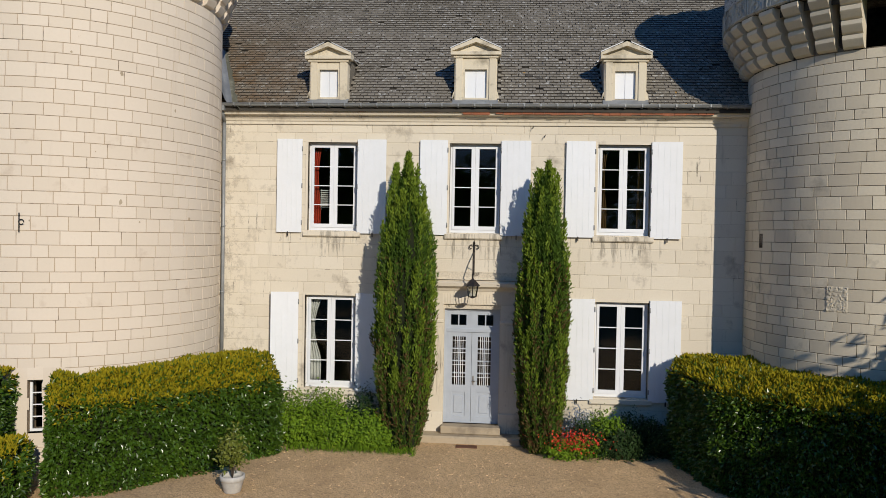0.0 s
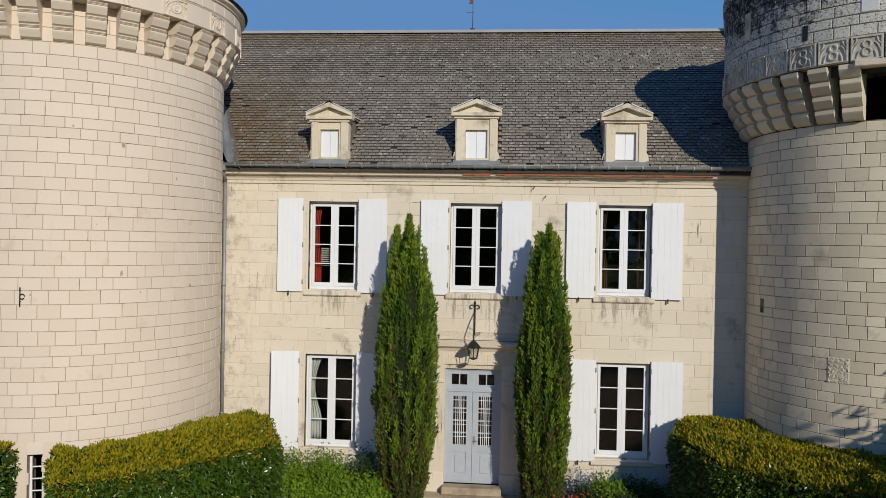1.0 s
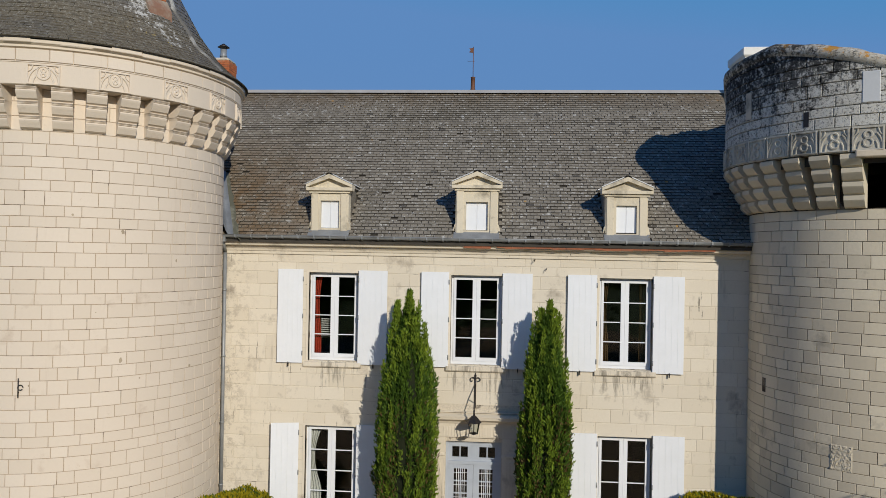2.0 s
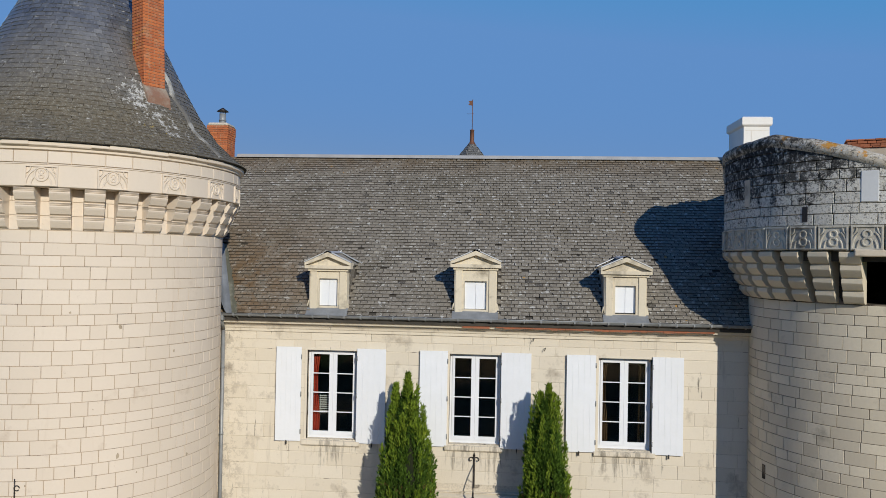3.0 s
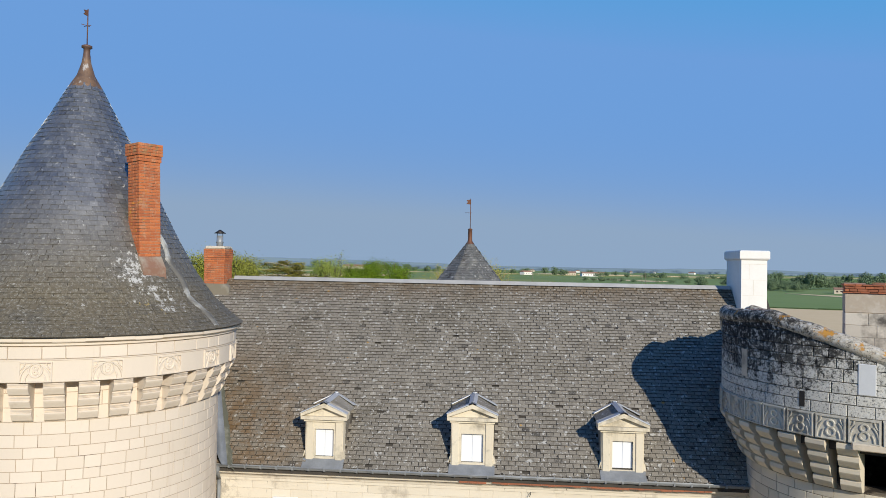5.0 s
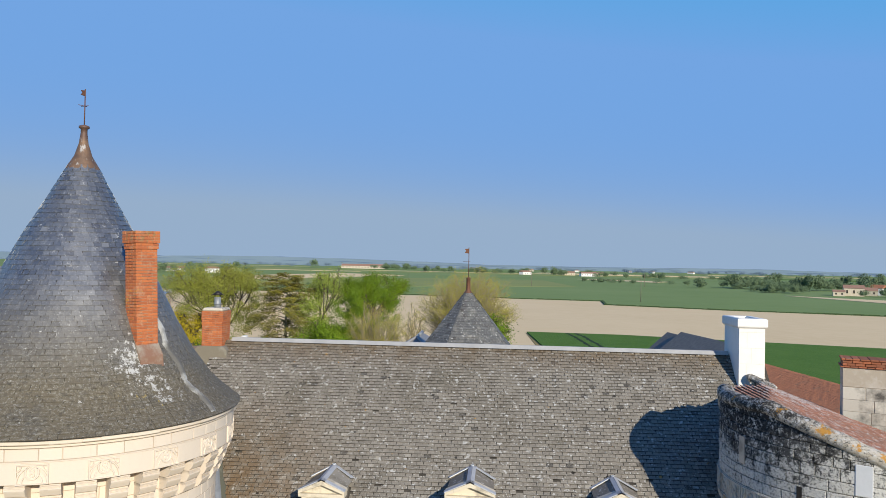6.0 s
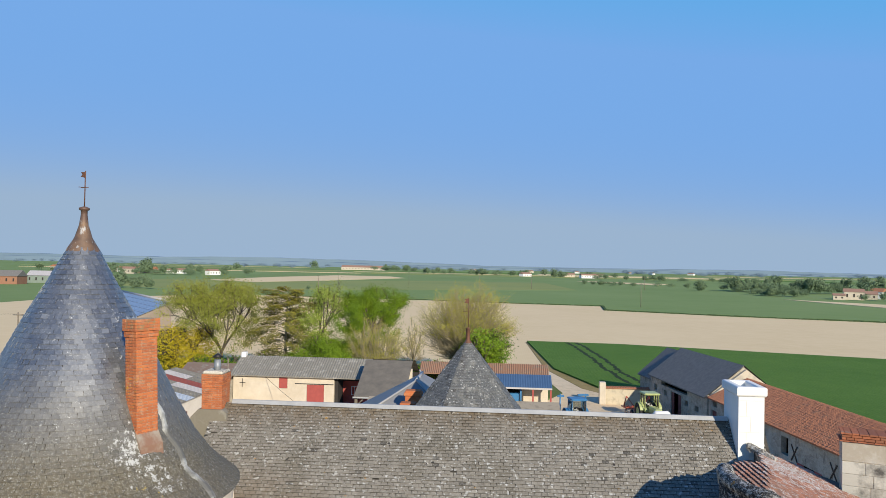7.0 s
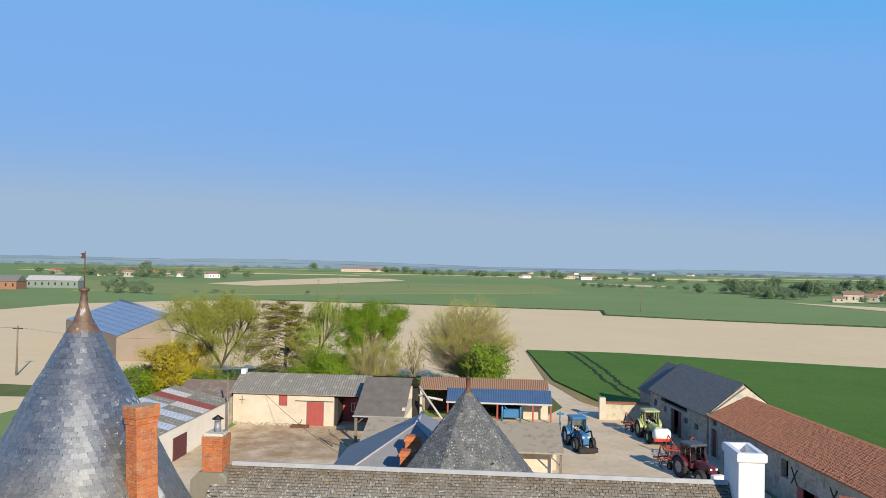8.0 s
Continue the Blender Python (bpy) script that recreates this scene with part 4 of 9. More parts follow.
def corbel(bm, r0, r1, z0, z1, wd, tiers, grooves=0):
    """A stepped corbel in one body: each tier swells out over the one below, with fine grooves in its face."""
    pts = [(-r0 + 0.06, z0)]
    for i in range(tiers):
        a, b = i / tiers, (i + 1) / tiers
        ra, rb = r0 + (r1 - r0) * (a * 0.78 + 0.14), r0 + (r1 - r0) * (b * 0.80 + 0.20)
        za, zb = z0 + (z1 - z0) * a, z0 + (z1 - z0) * b
        dz = zb - za
        pts += [(-ra, za), (-ra - (rb - ra) * 0.40, za + dz * 0.10), (-rb + (rb - ra) * 0.12, za + dz * 0.48), (-rb, za + dz * 0.60)]
        for k in range(grooves):
            u = za + dz * (0.66 + 0.26 * k / grooves)
            pts += [(-rb, u), (-rb + 0.022, u + 0.006), (-rb + 0.022, u + 0.022), (-rb, u + 0.028)]
        pts += [(-rb, zb - dz * 0.10), (-rb + 0.035, zb - dz * 0.04)]
    pts = pts[1:] + [(-r1 + 0.03, z1 - 0.006)]
    rows = []
    for y, z in pts:
        rows.append([bm.verts.new(v) for v in ((-wd / 2, -r0 + 0.06, z), (-wd / 2, y, z), (wd / 2, y, z), (wd / 2, -r0 + 0.06, z))])
    for a, b in zip(rows, rows[1:]):
        for k in range(3):
            bm.faces.new((a[k], a[k + 1], b[k + 1], b[k]))
    bm.faces.new(rows[0])
    bm.faces.new(rows[-1])
    bmesh.ops.remove_doubles(bm, verts=bm.verts[:], dist=0.0005)
    bmesh.ops.recalc_face_normals(bm, faces=bm.faces[:])
    return bm


def rosette(bm, r, w, h, ringed=False):
    """A carved tracery panel: a frame, a figure of two rings and arched wings beside it."""
    y = -r
    for a in ((-w / 2, w / 2, h / 2 - 0.025, h / 2), (-w / 2, w / 2, -h / 2, -h / 2 + 0.02), (-w / 2, -w / 2 + 0.025, -h / 2 + 0.02, h / 2 - 0.025), (w / 2 - 0.025, w / 2, -h / 2 + 0.02, h / 2 - 0.025)):
        box(bm, a[0], a[1], y - 0.024, y + 0.03, a[2], a[3])

    def arc(cx, cz, rx, rz, a0, a1, n=14, t=0.02, d=0.018):
        """A moulding of one sweep with sloping sides."""
        rings = []
        for i in range(n + 1):
            u = a0 + (a1 - a0) * i / n
            nx, nz = rz * math.cos(u), rx * math.sin(u)
            l = math.hypot(nx, nz)
            rings.append([bm.verts.new((cx + rx * math.cos(u) + nx / l * o, y + dy, cz + rz * math.sin(u) + nz / l * o)) for o, dy in ((-t, 0.01), (-t * 0.45, -d), (t * 0.45, -d), (t, 0.01))])
        for r0, r1 in zip(rings, rings[1:]):
            for k in range(3):
                bm.faces.new((r0[k], r1[k], r1[k + 1], r0[k + 1]))
    if ringed:
        arc(0, h * 0.08, h * 0.30, h * 0.33, 0, 2 * math.pi, 20, 0.024)
        arc(0, h * 0.19, h * 0.09, h * 0.09, 0, 2 * math.pi, 12, 0.024)
        arc(0, -h * 0.03, h * 0.09, h * 0.09, 0, 2 * math.pi, 12, 0.024)
    else:
        arc(0, h * 0.16, h * 0.15, h * 0.15, 0, 2 * math.pi, 14, 0.026)
        arc(0, -h * 0.18, h * 0.17, h * 0.17, 0, 2 * math.pi, 14, 0.026)
    for s in (-1, 1):
        turn = 0.0 if s > 0 else math.pi
        arc(0, -h * 0.46, w * 0.47, h * 0.82, turn, math.pi * 0.5 + s * -0.75 * (0.4 if ringed else 0.8), 12, 0.022)
        arc(0, -h * 0.46, w * 0.31, h * 0.52, turn, math.pi * 0.5 + s * -0.85, 9, 0.018)
        arc(s * w * 0.50, h * 0.46, w * 0.18, h * 0.34, 1.5 * math.pi, math.pi * (1.0 if s > 0 else 2.0), 7, 0.016)
    bmesh.ops.recalc_face_normals(bm, faces=bm.faces[:])
    return bm


WALLS = []  # (parent, {mesh: poses}, range of angles laid as single pieces, heights)


def plan_wall(parent, name, material, r, z0, z1, h, widths, near, proud, gap, c, skip=lambda a, z: False, seed=3):
    pos, hh = courses(random.Random(seed), r, z0, z1, h, widths, skip)
    WALLS.append((parent, [(curved_block(name, material, r, w, hh * f, proud, gap, c), q) for (w, f), q in pos.items() if q], near, material))


# left tower: wall, corbels, frieze, cone
LW0, LW1 = 0.72, 1.78     # small window near the ground


def left_skip(a, z):
    return 13.2 < a < 22.5 and LW0 - 0.1 < z < LW1 + 0.1


bm = tower_wall(LR - 0.010, 0.49, GROUND, 10.8, (15.0, 20.0, LW0, LW1))
ltw = part("wall", bm, MORTAR, left_tower)
plan_wall(ltw, "block", TUFF_TOWER, LR, GROUND, 10.74, 0.25, (5.5, 6.5, 7.5, 8.5, 10), (20, 92), 0.010, 0.012, 0.003, left_skip)
bm = bmesh.new()
for a0, a1, z0, z1 in ((8.0, 15.0, LW0 - 0.24, LW1 + 0.24), (20.0, 27.0, LW0 - 0.24, LW1 + 0.24), (15.0, 20.0, LW1, LW1 + 0.24), (15.0, 20.0, LW0 - 0.24, LW0)):
    lathe(bm, [(LR - 0.45, z0), (LR + 0.004, z0), (LR + 0.004, z1), (LR - 0.45, z1)], 4, a0=radians(a0), a1=radians(a1), smooth=False)
part("window_surround", bm, TUFF_TOWER, left_tower)
bm = bmesh.new()
mw = pose(0, 0, 0, 0, 0, 17.5)
b2 = bmesh.new()
ring(b2, -0.14, 0.14, LW0, LW1, -LR + 0.16, -LR + 0.22, 0.05)
pane_bars(b2, -0.09, 0.09, LW0 + 0.05, LW1 - 0.05, -LR + 0.19, 4)
merge(bm, b2, mw)
part("window_frame", bm, WHITE_PAINT, left_tower)
bm = bmesh.new()
lathe(bm, [(LR - 0.05, 10.745), (3.60, 10.745), (3.62, 10.76), (3.62, 11.17), (3.635, 11.175), (3.635, 11.19), (3.60, 11.20), (3.60, 11.44), (3.66, 11.46), (3.66, 11.50), (3.72, 11.54), (3.72, 11.60), (3.3, 11.62)], 108, smooth=False)
lpar = part("parapet", bm, TUFF_TOWER, left_tower, "cream stone parapet with carved frieze")
plan_wall(lpar, "block", TUFF_TOWER, 3.632, 11.20, 11.44, 0.29, (6.5, 8, 9.5), (0, 0), 0.032, 0.012, 0.006)
rnd = random.Random(13)
bm = bmesh.new()
a = 0.0
while a < 358:
    w = min(rnd.choice((5, 7.5, 9, 11)), 360 - a)
    r, z0, z1 = 3.735 + rnd.uniform(-0.022, 0.02), 11.53 + rnd.uniform(-0.012, 0.012), 11.612 + rnd.uniform(-0.03, 0.012)
    lathe(bm, [(r - 0.06, z0), (r - 0.008, z0), (r, z0 + 0.012), (r, z1 - 0.012), (r - 0.01, z1), (r - 0.06, z1)], 4, a0=radians(a + 0.12), a1=radians(a + w - 0.12), smooth=False)
    a += w
part("cornice_course", bm, TUFF_TOWER, lpar, "uneven worn stone course under the slates", kind="stuff")
cm = mesh_of("corbel", corbel(bmesh.new(), LR - 0.03, 3.60, 9.95, 10.745, 0.37, 3, 3), TUFF_TOWER)
for i in range(36):
    piece("corbel", cm, pose(0, 0, 0, 0, 0, 14.6 + 10 * i), left_tower)
rm = mesh_of("carved_panel", rosette(bmesh.new(), 3.62, 0.58, 0.39, True), TUFF_TOWER)
for i in range(18):
    piece("carved_panel", rm, pose(0, 0, 10.955, 0, 0, 19.6 + 20 * i), lpar)

CONE = [(3.78, 11.63), (3.42, 11.92), (3.10, 12.22), (2.64, 12.85), (2.2, 13.65), (1.78, 14.5), (1.2, 15.68), (0.72, 16.55), (0.36, 17.25)]
bm = bmesh.new()
lathe(bm, [(3.3, 11.617), (3.775, 11.617)] + [(r - 0.015, z) for r, z in CONE], 96)
lroof = part("cone_roof", bm, SLATE_BED, left_tower, "blue-grey slate cone roof streaked with lichen")
bm = bmesh.new()
lathe(bm, [(0.40, 17.18), (0.37, 17.26), (0.20, 17.55), (0.11, 17.85), (0.075, 18.10), (0.075, 18.20), (0.12, 18.22), (0.12, 18.27), (0.04, 18.30), (0.0, 18.31)], 20)
part("lead_cap", bm, LEAD_CAP, left_tower, "rust-streaked metal cap")
vane = thing("weather_vane", "thin rusty weather vane on the tower tip", "weather vane", (*LC, 18.31), group="weather vanes")


def vane_parts(v, s):
    bm = bmesh.new()
    tube(bm, (0, 0, -0.02), (0, 0, 0.95 * s), 0.014, n=6)
    part("rod", bm, RUST, v)
    bm = bmesh.new()
    tube(bm, (-0.18 * s, 0.02, 0.5 * s), (0.06, 0, 0.5 * s), 0.008, n=5)
    tube(bm, (0, -0.12, 0.5 * s), (0, 0.12, 0.5 * s), 0.008, n=5)
    part("cross_arm", bm, RUST, v)
    bm = bmesh.new()
    prism(bm, [(-0.01, 0.76 * s), (-0.01, 0.92 * s), (-0.13 * s, 0.90 * s), (-0.09 * s, 0.84 * s), (-0.14 * s, 0.78 * s)], "y", -0.006, 0.006)
    part("flag", bm, RUST, v)


vane_parts(vane, 0.9)
vane.matrix_basis = pose(*LC, 18.31, 0, 0, 70)
# the brick chimney in the cone, standing square to the roof
mA = pose(-7.43 - LC[0], -2.60 - LC[1], 15.7, 0, -2, 0) @ pose(0, 0, -15.7, 0, 0, 60)
chA = brick_stack(left_tower, mA, 0.52, 0.43, 12.60, 15.732, 0.045, "tall orange brick chimney on the cone roof")
bm = bmesh.new()
b2 = prism(bmesh.new(), [(-0.20, 13.22), (-0.235, 13.18), (-0.38, 12.95), (-0.42, 12.4), (0.2, 12.4), (0.2, 13.2)], "x", -0.285, 0.275)
merge(bm, b2, mA)
part("chimney_foot", bm, stone("dusty_red_mortar", (0.27, 0.15, 0.10), (0.18, 0.11, 0.08), (0.36, 0.32, 0.25), 0.3, 0.48, 26.0), chA)


def cone_r(z):
    for (r0, z0), (r1, z1) in zip(CONE, CONE[1:]):
        if z0 <= z <= z1:
            return r0 + (r1 - r0) * (z - z0) / (z1 - z0)
    return CONE[-1][0]


# pale mortar weatherings running down from the chimney
bm = bmesh.new()
pts = []
for i in range(19):
    z = 13.7 - (13.7 - 11.68) * i / 18
    a = radians(79 + 1.5 * i / 18 + 1.2 * math.sin(i * 0.9))
    r = cone_r(z) + 0.035
    pts.append(Vector((r * math.sin(a), -r * math.cos(a), z)))
band = []
for i, p in enumerate(pts):
    out = Vector((p.x, p.y, 0)).normalized()
    side = Vector((-out.y, out.x, 0))
    w = 0.13 + 0.05 * noise.noise((0.9 * i, 2, 0))
    h = 0.05 + 0.03 * noise.noise((1.3 * i, 7, 0))
    band.append([bm.verts.new(p + side * w * u + (out * 0.6 + Vector((0, 0, 0.8))) * h * v - out * 0.05) for u, v in ((-1.0, -0.6), (-0.75, 0.6), (-0.2, 1.0), (0.35, 0.85), (0.8, 0.4), (1.0, -0.6))])
for r0, r1 in zip(band, band[1:]):
    for j in range(5):
        bm.faces.new((r0[j], r1[j], r1[j + 1], r0[j + 1]))
part("weathering", bm, stone("grey_mortar", (0.17, 0.16, 0.14), (0.09, 0.085, 0.075), (0.56, 0.55, 0.50), 0.1, 0.43, 14.0), left_tower)

# right tower
def roof_z(x, y):
    """The low tiled roof, falling towards +x, with a slight ridge across."""
    return min(12.30, 11.73 - 0.36 * (x - 7.5) + 0.13 * (min(y, 0.5) + 3.43))


def rim_z(x, y):
    """The top of the parapet, which drops away at the back."""
    return min(12.40, 11.81 - 0.39 * (x - 7.5) + 0.13 * (min(y, 0.5) + 3.43)) - 0.055 * max(0.0, 8.1 - x) ** 2 - max(0.0, y - 0.3)


HOLE = (-32.5, -7.5, 8.74, 9.72)


def right_skip(a, z):
    return HOLE[0] - 2 < a < HOLE[1] + 2 and z > HOLE[2] - 0.12 and z < HOLE[3] + 0.1


bm = tower_wall(RR - 0.014, 0.7, GROUND, 9.9, HOLE)
rtw = part("wall", bm, MORTAR_DARK, right_tower)
plan_wall(rtw, "block", TOWER_R, RR, GROUND, 8.72, 0.245, (7, 8.5, 10, 11.5), (-95, -25), 0.016, 0.010, 0.006, right_skip, 5)
bm = bmesh.new()
b2 = lathe(bmesh.new(), [(RR - 0.2, 9.80), (3.36, 9.80), (3.36, 12.6)], 120, smooth=False)
for v in b2.verts:
    if v.co.z > 12:
        v.co.z = rim_z(v.co.x + RC[0], v.co.y + RC[1]) - 0.10
merge(bm, b2)
rpar = part("parapet", bm, MORTAR_DARK, right_tower, "blackened weathered stone parapet")


def parapet_skip(a, z):
    x, y = RC[0] + 3.4 * math.sin(radians(a)), RC[1] - 3.4 * math.cos(radians(a))
    return z > rim_z(x, y) - 0.09


plan_wall(rpar, "block", OLD_STONE, 3.40, 10.32, 12.6, 0.25, (5, 6.5, 8, 9.5), (-100, -20), 0.05, 0.012, 0.010, parapet_skip, 7)
cmr = mesh_of("carved_panel", rosette(box(bmesh.new(), -0.285, 0.285, -3.40, -3.2, -0.25, 0.25), 3.405, 0.54, 0.46), GREY_PANEL)
for i in range(36):
    piece("carved_panel", cmr, pose(0, 0, 10.07, 0, 0, 10 * i), rpar)
bm = corbel(bmesh.new(), RR - 0.05, 3.42, 8.74, 9.80, 0.375, 4)
crm = mesh_of("corbel", bm, TOWER_R)
for i in range(36):
    a = -175 + 10 * i
    if not (HOLE[0] < a < HOLE[1]):
        piece("corbel", crm, pose(0, 0, 0, 0, 0, a), right_tower)
bm = bmesh.new()
bbox(bm, -0.75, 0.75, -3.42, -2.9, HOLE[3] - 0.02, 9.84, 0.02, pose(0, 0, 0, 0, 0, -21))
part("lintel", bm, OLD_TUFF, right_tower)
bm = bmesh.new()
bbox(bm, -0.155, 0.155, -3.412, -3.35, 10.77, 11.38, 0.012, pose(0, 0, 0, 0, 0, -29.3))
part("blocked_window", bm, plain("dull_white_plaster", (0.62, 0.63, 0.63), (0.52, 0.53, 0.53), 0.85, 3.0, amount=0.6), right_tower, "small window opening filled with pale render")
bm = bmesh.new()
box(bm, -0.10, 0.10, -3.413, -3.30, 10.80, 11.40, pose(0, 0, 0, 0, 0, -75.3))
part("blocked_window", bm, OLD_TUFF, right_tower)
# dark plate proud of the stones; the loophole's darkness is put into its colour
bm = bmesh.new()
box(bm, -0.055, 0.055, -3.408, -3.36, 10.40, 10.71)
b2 = bmesh.new()
merge(b2, bm, pose(0, 0, 0, 0, 0, -49.4))
part("arrow_slit", b2, IRON, right_tower, "narrow dark loophole")
# rounded coping along the sloping top
bm = bmesh.new()
spots = []
for a, r in ((-81, 0.16), (-57, 0.22), (-41.5, 0.34), (-31.5, 0.24), (-24, 0.20), (-12, 0.2)):
    x, y = RC[0] + 3.38 * math.sin(radians(a)), RC[1] - 3.38 * math.cos(radians(a))
    spots.append(((x, y, rim_z(x, y) + 0.02), r))
COPING = blackened("blackened_coping", (0.50, 0.45, 0.36), (0.34, 0.30, 0.24), (0.035, 0.033, 0.030), 0.60, spots)
rings = []
for i in range(120):
    a = 2 * math.pi * i / 120
    d = Vector((math.sin(a), -math.cos(a), 0))
    wob = 0.025 * noise.noise((9 * d.x, 9 * d.y, 3))
    zc = rim_z(RC[0] + 3.3 * d.x, RC[1] + 3.3 * d.y) - 0.08 + wob
    rings.append([bm.verts.new(d * (3.26 + (0.20 + wob) * math.cos(t)) + Vector((0, 0, zc + (0.17 + wob) * math.sin(t)))) for t in [math.pi * k / 8 for k in range(-2, 11)]])
for i in range(120):
    r0, r1 = rings[i], rings[(i + 1) % 120]
    for j in range(len(r0) - 1):
        bm.faces.new((r0[j], r1[j], r1[j + 1], r0[j + 1])).smooth = True
part("coping", bm, COPING, right_tower, "rounded mortar coping with orange lichen")
# tiled roof inside the right tower's coping, and behind it
k = Nodes("lichened_terracotta_tile")
c = k.mix(k.each(), (0.44, 0.20, 0.12), (0.27, 0.125, 0.08))
c = k.mix(k.ramp(k.noise(0.8, 4, 0.6), 0.45, 0.7, 0.0, 0.5), c, (0.24, 0.16, 0.11))
pale = k.math("ADD", k.noise(7.0, 8, 0.85), k.math("MULTIPLY", k.near((8.2, 1.6, 12.2), 0.4, 2.2), 0.08))
c = k.mix(k.ramp(pale, 0.53, 0.59, 0.0, 0.85), c, (0.58, 0.55, 0.49))
c = k.mix(k.ramp(k.noise(16.0, 5, 0.7), 0.58, 0.66, 0.0, 0.7), c, (0.09, 0.07, 0.055))
k.bump(k.noise(30.0, 4), 0.3, 0.01)
TILE = k.done(c, 0.9, spec=0.2)
bm = bmesh.new()
n = 40
edge = [(RC[0] + 3.2 * math.sin(t), RC[1] - 3.2 * math.cos(t)) for t in [radians(-112 + 202 * i / n) for i in range(n + 1)]] + [(12.6, 3.4), (8.0, 3.4), (7.3, 0.95)]
top = [bm.verts.new((x - RC[0], y - RC[1], roof_z(x, y) - 0.14)) for x, y in edge]
low = [bm.verts.new((x - RC[0], y - RC[1], 9.6)) for x, y in edge]
bm.faces.new(top)
for i in range(len(edge)):
    j = (i + 1) % len(edge)
    bm.faces.new((top[i], top[j], low[j], low[i]))
rroof = part("tiled_roof", bm, SLATE_BED, right_tower, "low terracotta tile roof behind the coping")
bm = bmesh.new()
kerb = [Vector((7.72, 3.1)).lerp(Vector((8.22, 2.3)), i / 9) for i in range(10)]
rings = []
for i, p in enumerate(kerb):
    r = (0.13 - 0.006 * i) * (1 + 0.5 * noise.noise((3.1 * i, 0, 2))) * (0.55 if i in (0, 9) else 1)
    z = roof_z(p.x, p.y) - 0.06 + 0.05 * noise.noise((1.7 * i, 4, 0))
    rings.append([bm.verts.new((p.x - RC[0] + 0.85 * r * math.cos(t), p.y - RC[1] + 0.5 * r * math.cos(t), z + r * math.sin(t) * (1 + 0.25 * noise.noise((i, 3 * t, 1))))) for t in [math.pi * k / 4 for k in range(8)]])
for r0, r1 in zip(rings, rings[1:]):
    for k in range(8):
        bm.faces.new((r0[k], r0[(k + 1) % 8], r1[(k + 1) % 8], r1[k]))
bm.faces.new(rings[0])
bm.faces.new(rings[-1])
part("mortar_kerb", bm, COPING, right_tower, "mossy mortar kerb at the roof's edge")
bm = bmesh.new()
prism(bm, [(0, 0), (0, 0.016), (0.19, 0.010), (0.19, 0)], "y", -0.078, 0.078)
tile = mesh_of("tile", bm, TILE)
rnd = random.Random(11)
tiles = []
tilt = math.degrees(math.atan(0.36))
for i in range(48):
    for j in range(44):
        x = 6.2 + 0.145 * i
        y = -3.8 + 0.165 * (j + 0.5 * (i % 2))
        inside = ((x - RC[0]) ** 2 + (y - RC[1]) ** 2 < 3.12 ** 2 and y < 0.95) or (y > -0.6 and x < 12.6 and x > 7.35 + 0.28 * (y - 0.95))
        if inside and y < 3.38 and not (x > 9.4 and y > 1.45):
            tiles.append(Matrix.Translation((x - RC[0], y - RC[1], roof_z(x, y) - 0.125)) @ pose(0, 0, 0, 7, tilt + rnd.uniform(-2, 2) - 4, rnd.uniform(-3, 3)))
PIECES = [(rroof, tile, tiles, 120, TILE)]
# zinc valley between the house roof and the tower, with a mossy mortar fillet beside it
bm = bmesh.new()
fillet = bmesh.new()
prev = None
for i in range(15):
    y = -0.42 + 0.125 * i
    xt = LC[0] + math.sqrt(max(0.0, LR ** 2 - (y - LC[1]) ** 2))
    xr = -6.13 - 0.53 * (y + 0.42)
    z = EAVE_Z + (y - EAVE_Y) * (RIDGE_Z - EAVE_Z) / (RIDGE_Y - EAVE_Y) + 0.03
    cur = [bm.verts.new((xt - 0.02, y, z + 0.45)), bm.verts.new((xr - 0.21, y, z + 0.20)), bm.verts.new((xr - 0.12, y, z + 0.07)), bm.verts.new((xr, y, z + 0.06)), bm.verts.new((xr + 0.005, y, z - 0.06))]
    w = 0.19 - 0.006 * i + 0.10 * noise.noise((1.4 * i, 3, 0))
    cur += [fillet.verts.new((xr - 0.02, y, z + 0.045)), fillet.verts.new((xr + 0.5 * w, y, z + 0.035 + 0.02 * noise.noise((2.1 * i, 0, 5)))), fillet.verts.new((xr + w, y, z - 0.05))]
    if prev:
        for k in range(4):
            bm.faces.new((prev[k], prev[k + 1], cur[k + 1], cur[k])).smooth = True
        for k in (5, 6):
            fillet.faces.new((prev[k], prev[k + 1], cur[k + 1], cur[k])).smooth = True
    prev = cur
part("mortar_fillet", fillet, stone("mossy_roof_mortar", (0.115, 0.115, 0.085), (0.07, 0.07, 0.055), (0.30, 0.30, 0.25), 0.3, 0.50, 16.0), house, "grey-green mossy mortar beside the valley")
part("valley_flashing", bm, ZINC, house, "grey zinc flashing between roof and tower")
# ---- small marks on the tower walls ----
bm = bmesh.new()
tube(bm, (0, -LR - 0.03, 4.70), (0, -LR - 0.03, 5.08), 0.012, n=6)
for z in (4.80, 5.02):
    tube(bm, (0, -LR + 0.02, z), (0, -LR - 0.035, z), 0.012, n=6)
for k in range(8):
    a0, a1 = 0.7 * k, 0.7 * (k + 1)
    tube(bm, (0.05 * math.cos(a0) + 0.04, -LR - 0.03, 4.90 + 0.05 * math.sin(a0)), (0.05 * math.cos(a1) + 0.04, -LR - 0.03, 4.90 + 0.05 * math.sin(a1)), 0.010, n=5)
b2 = bmesh.new()
merge(b2, bm, pose(0, 0, 0, 0, 0, 12.1))
part("wall_hook", b2, IRON, left_tower, "small black iron wall hook")
rnd = random.Random(71)


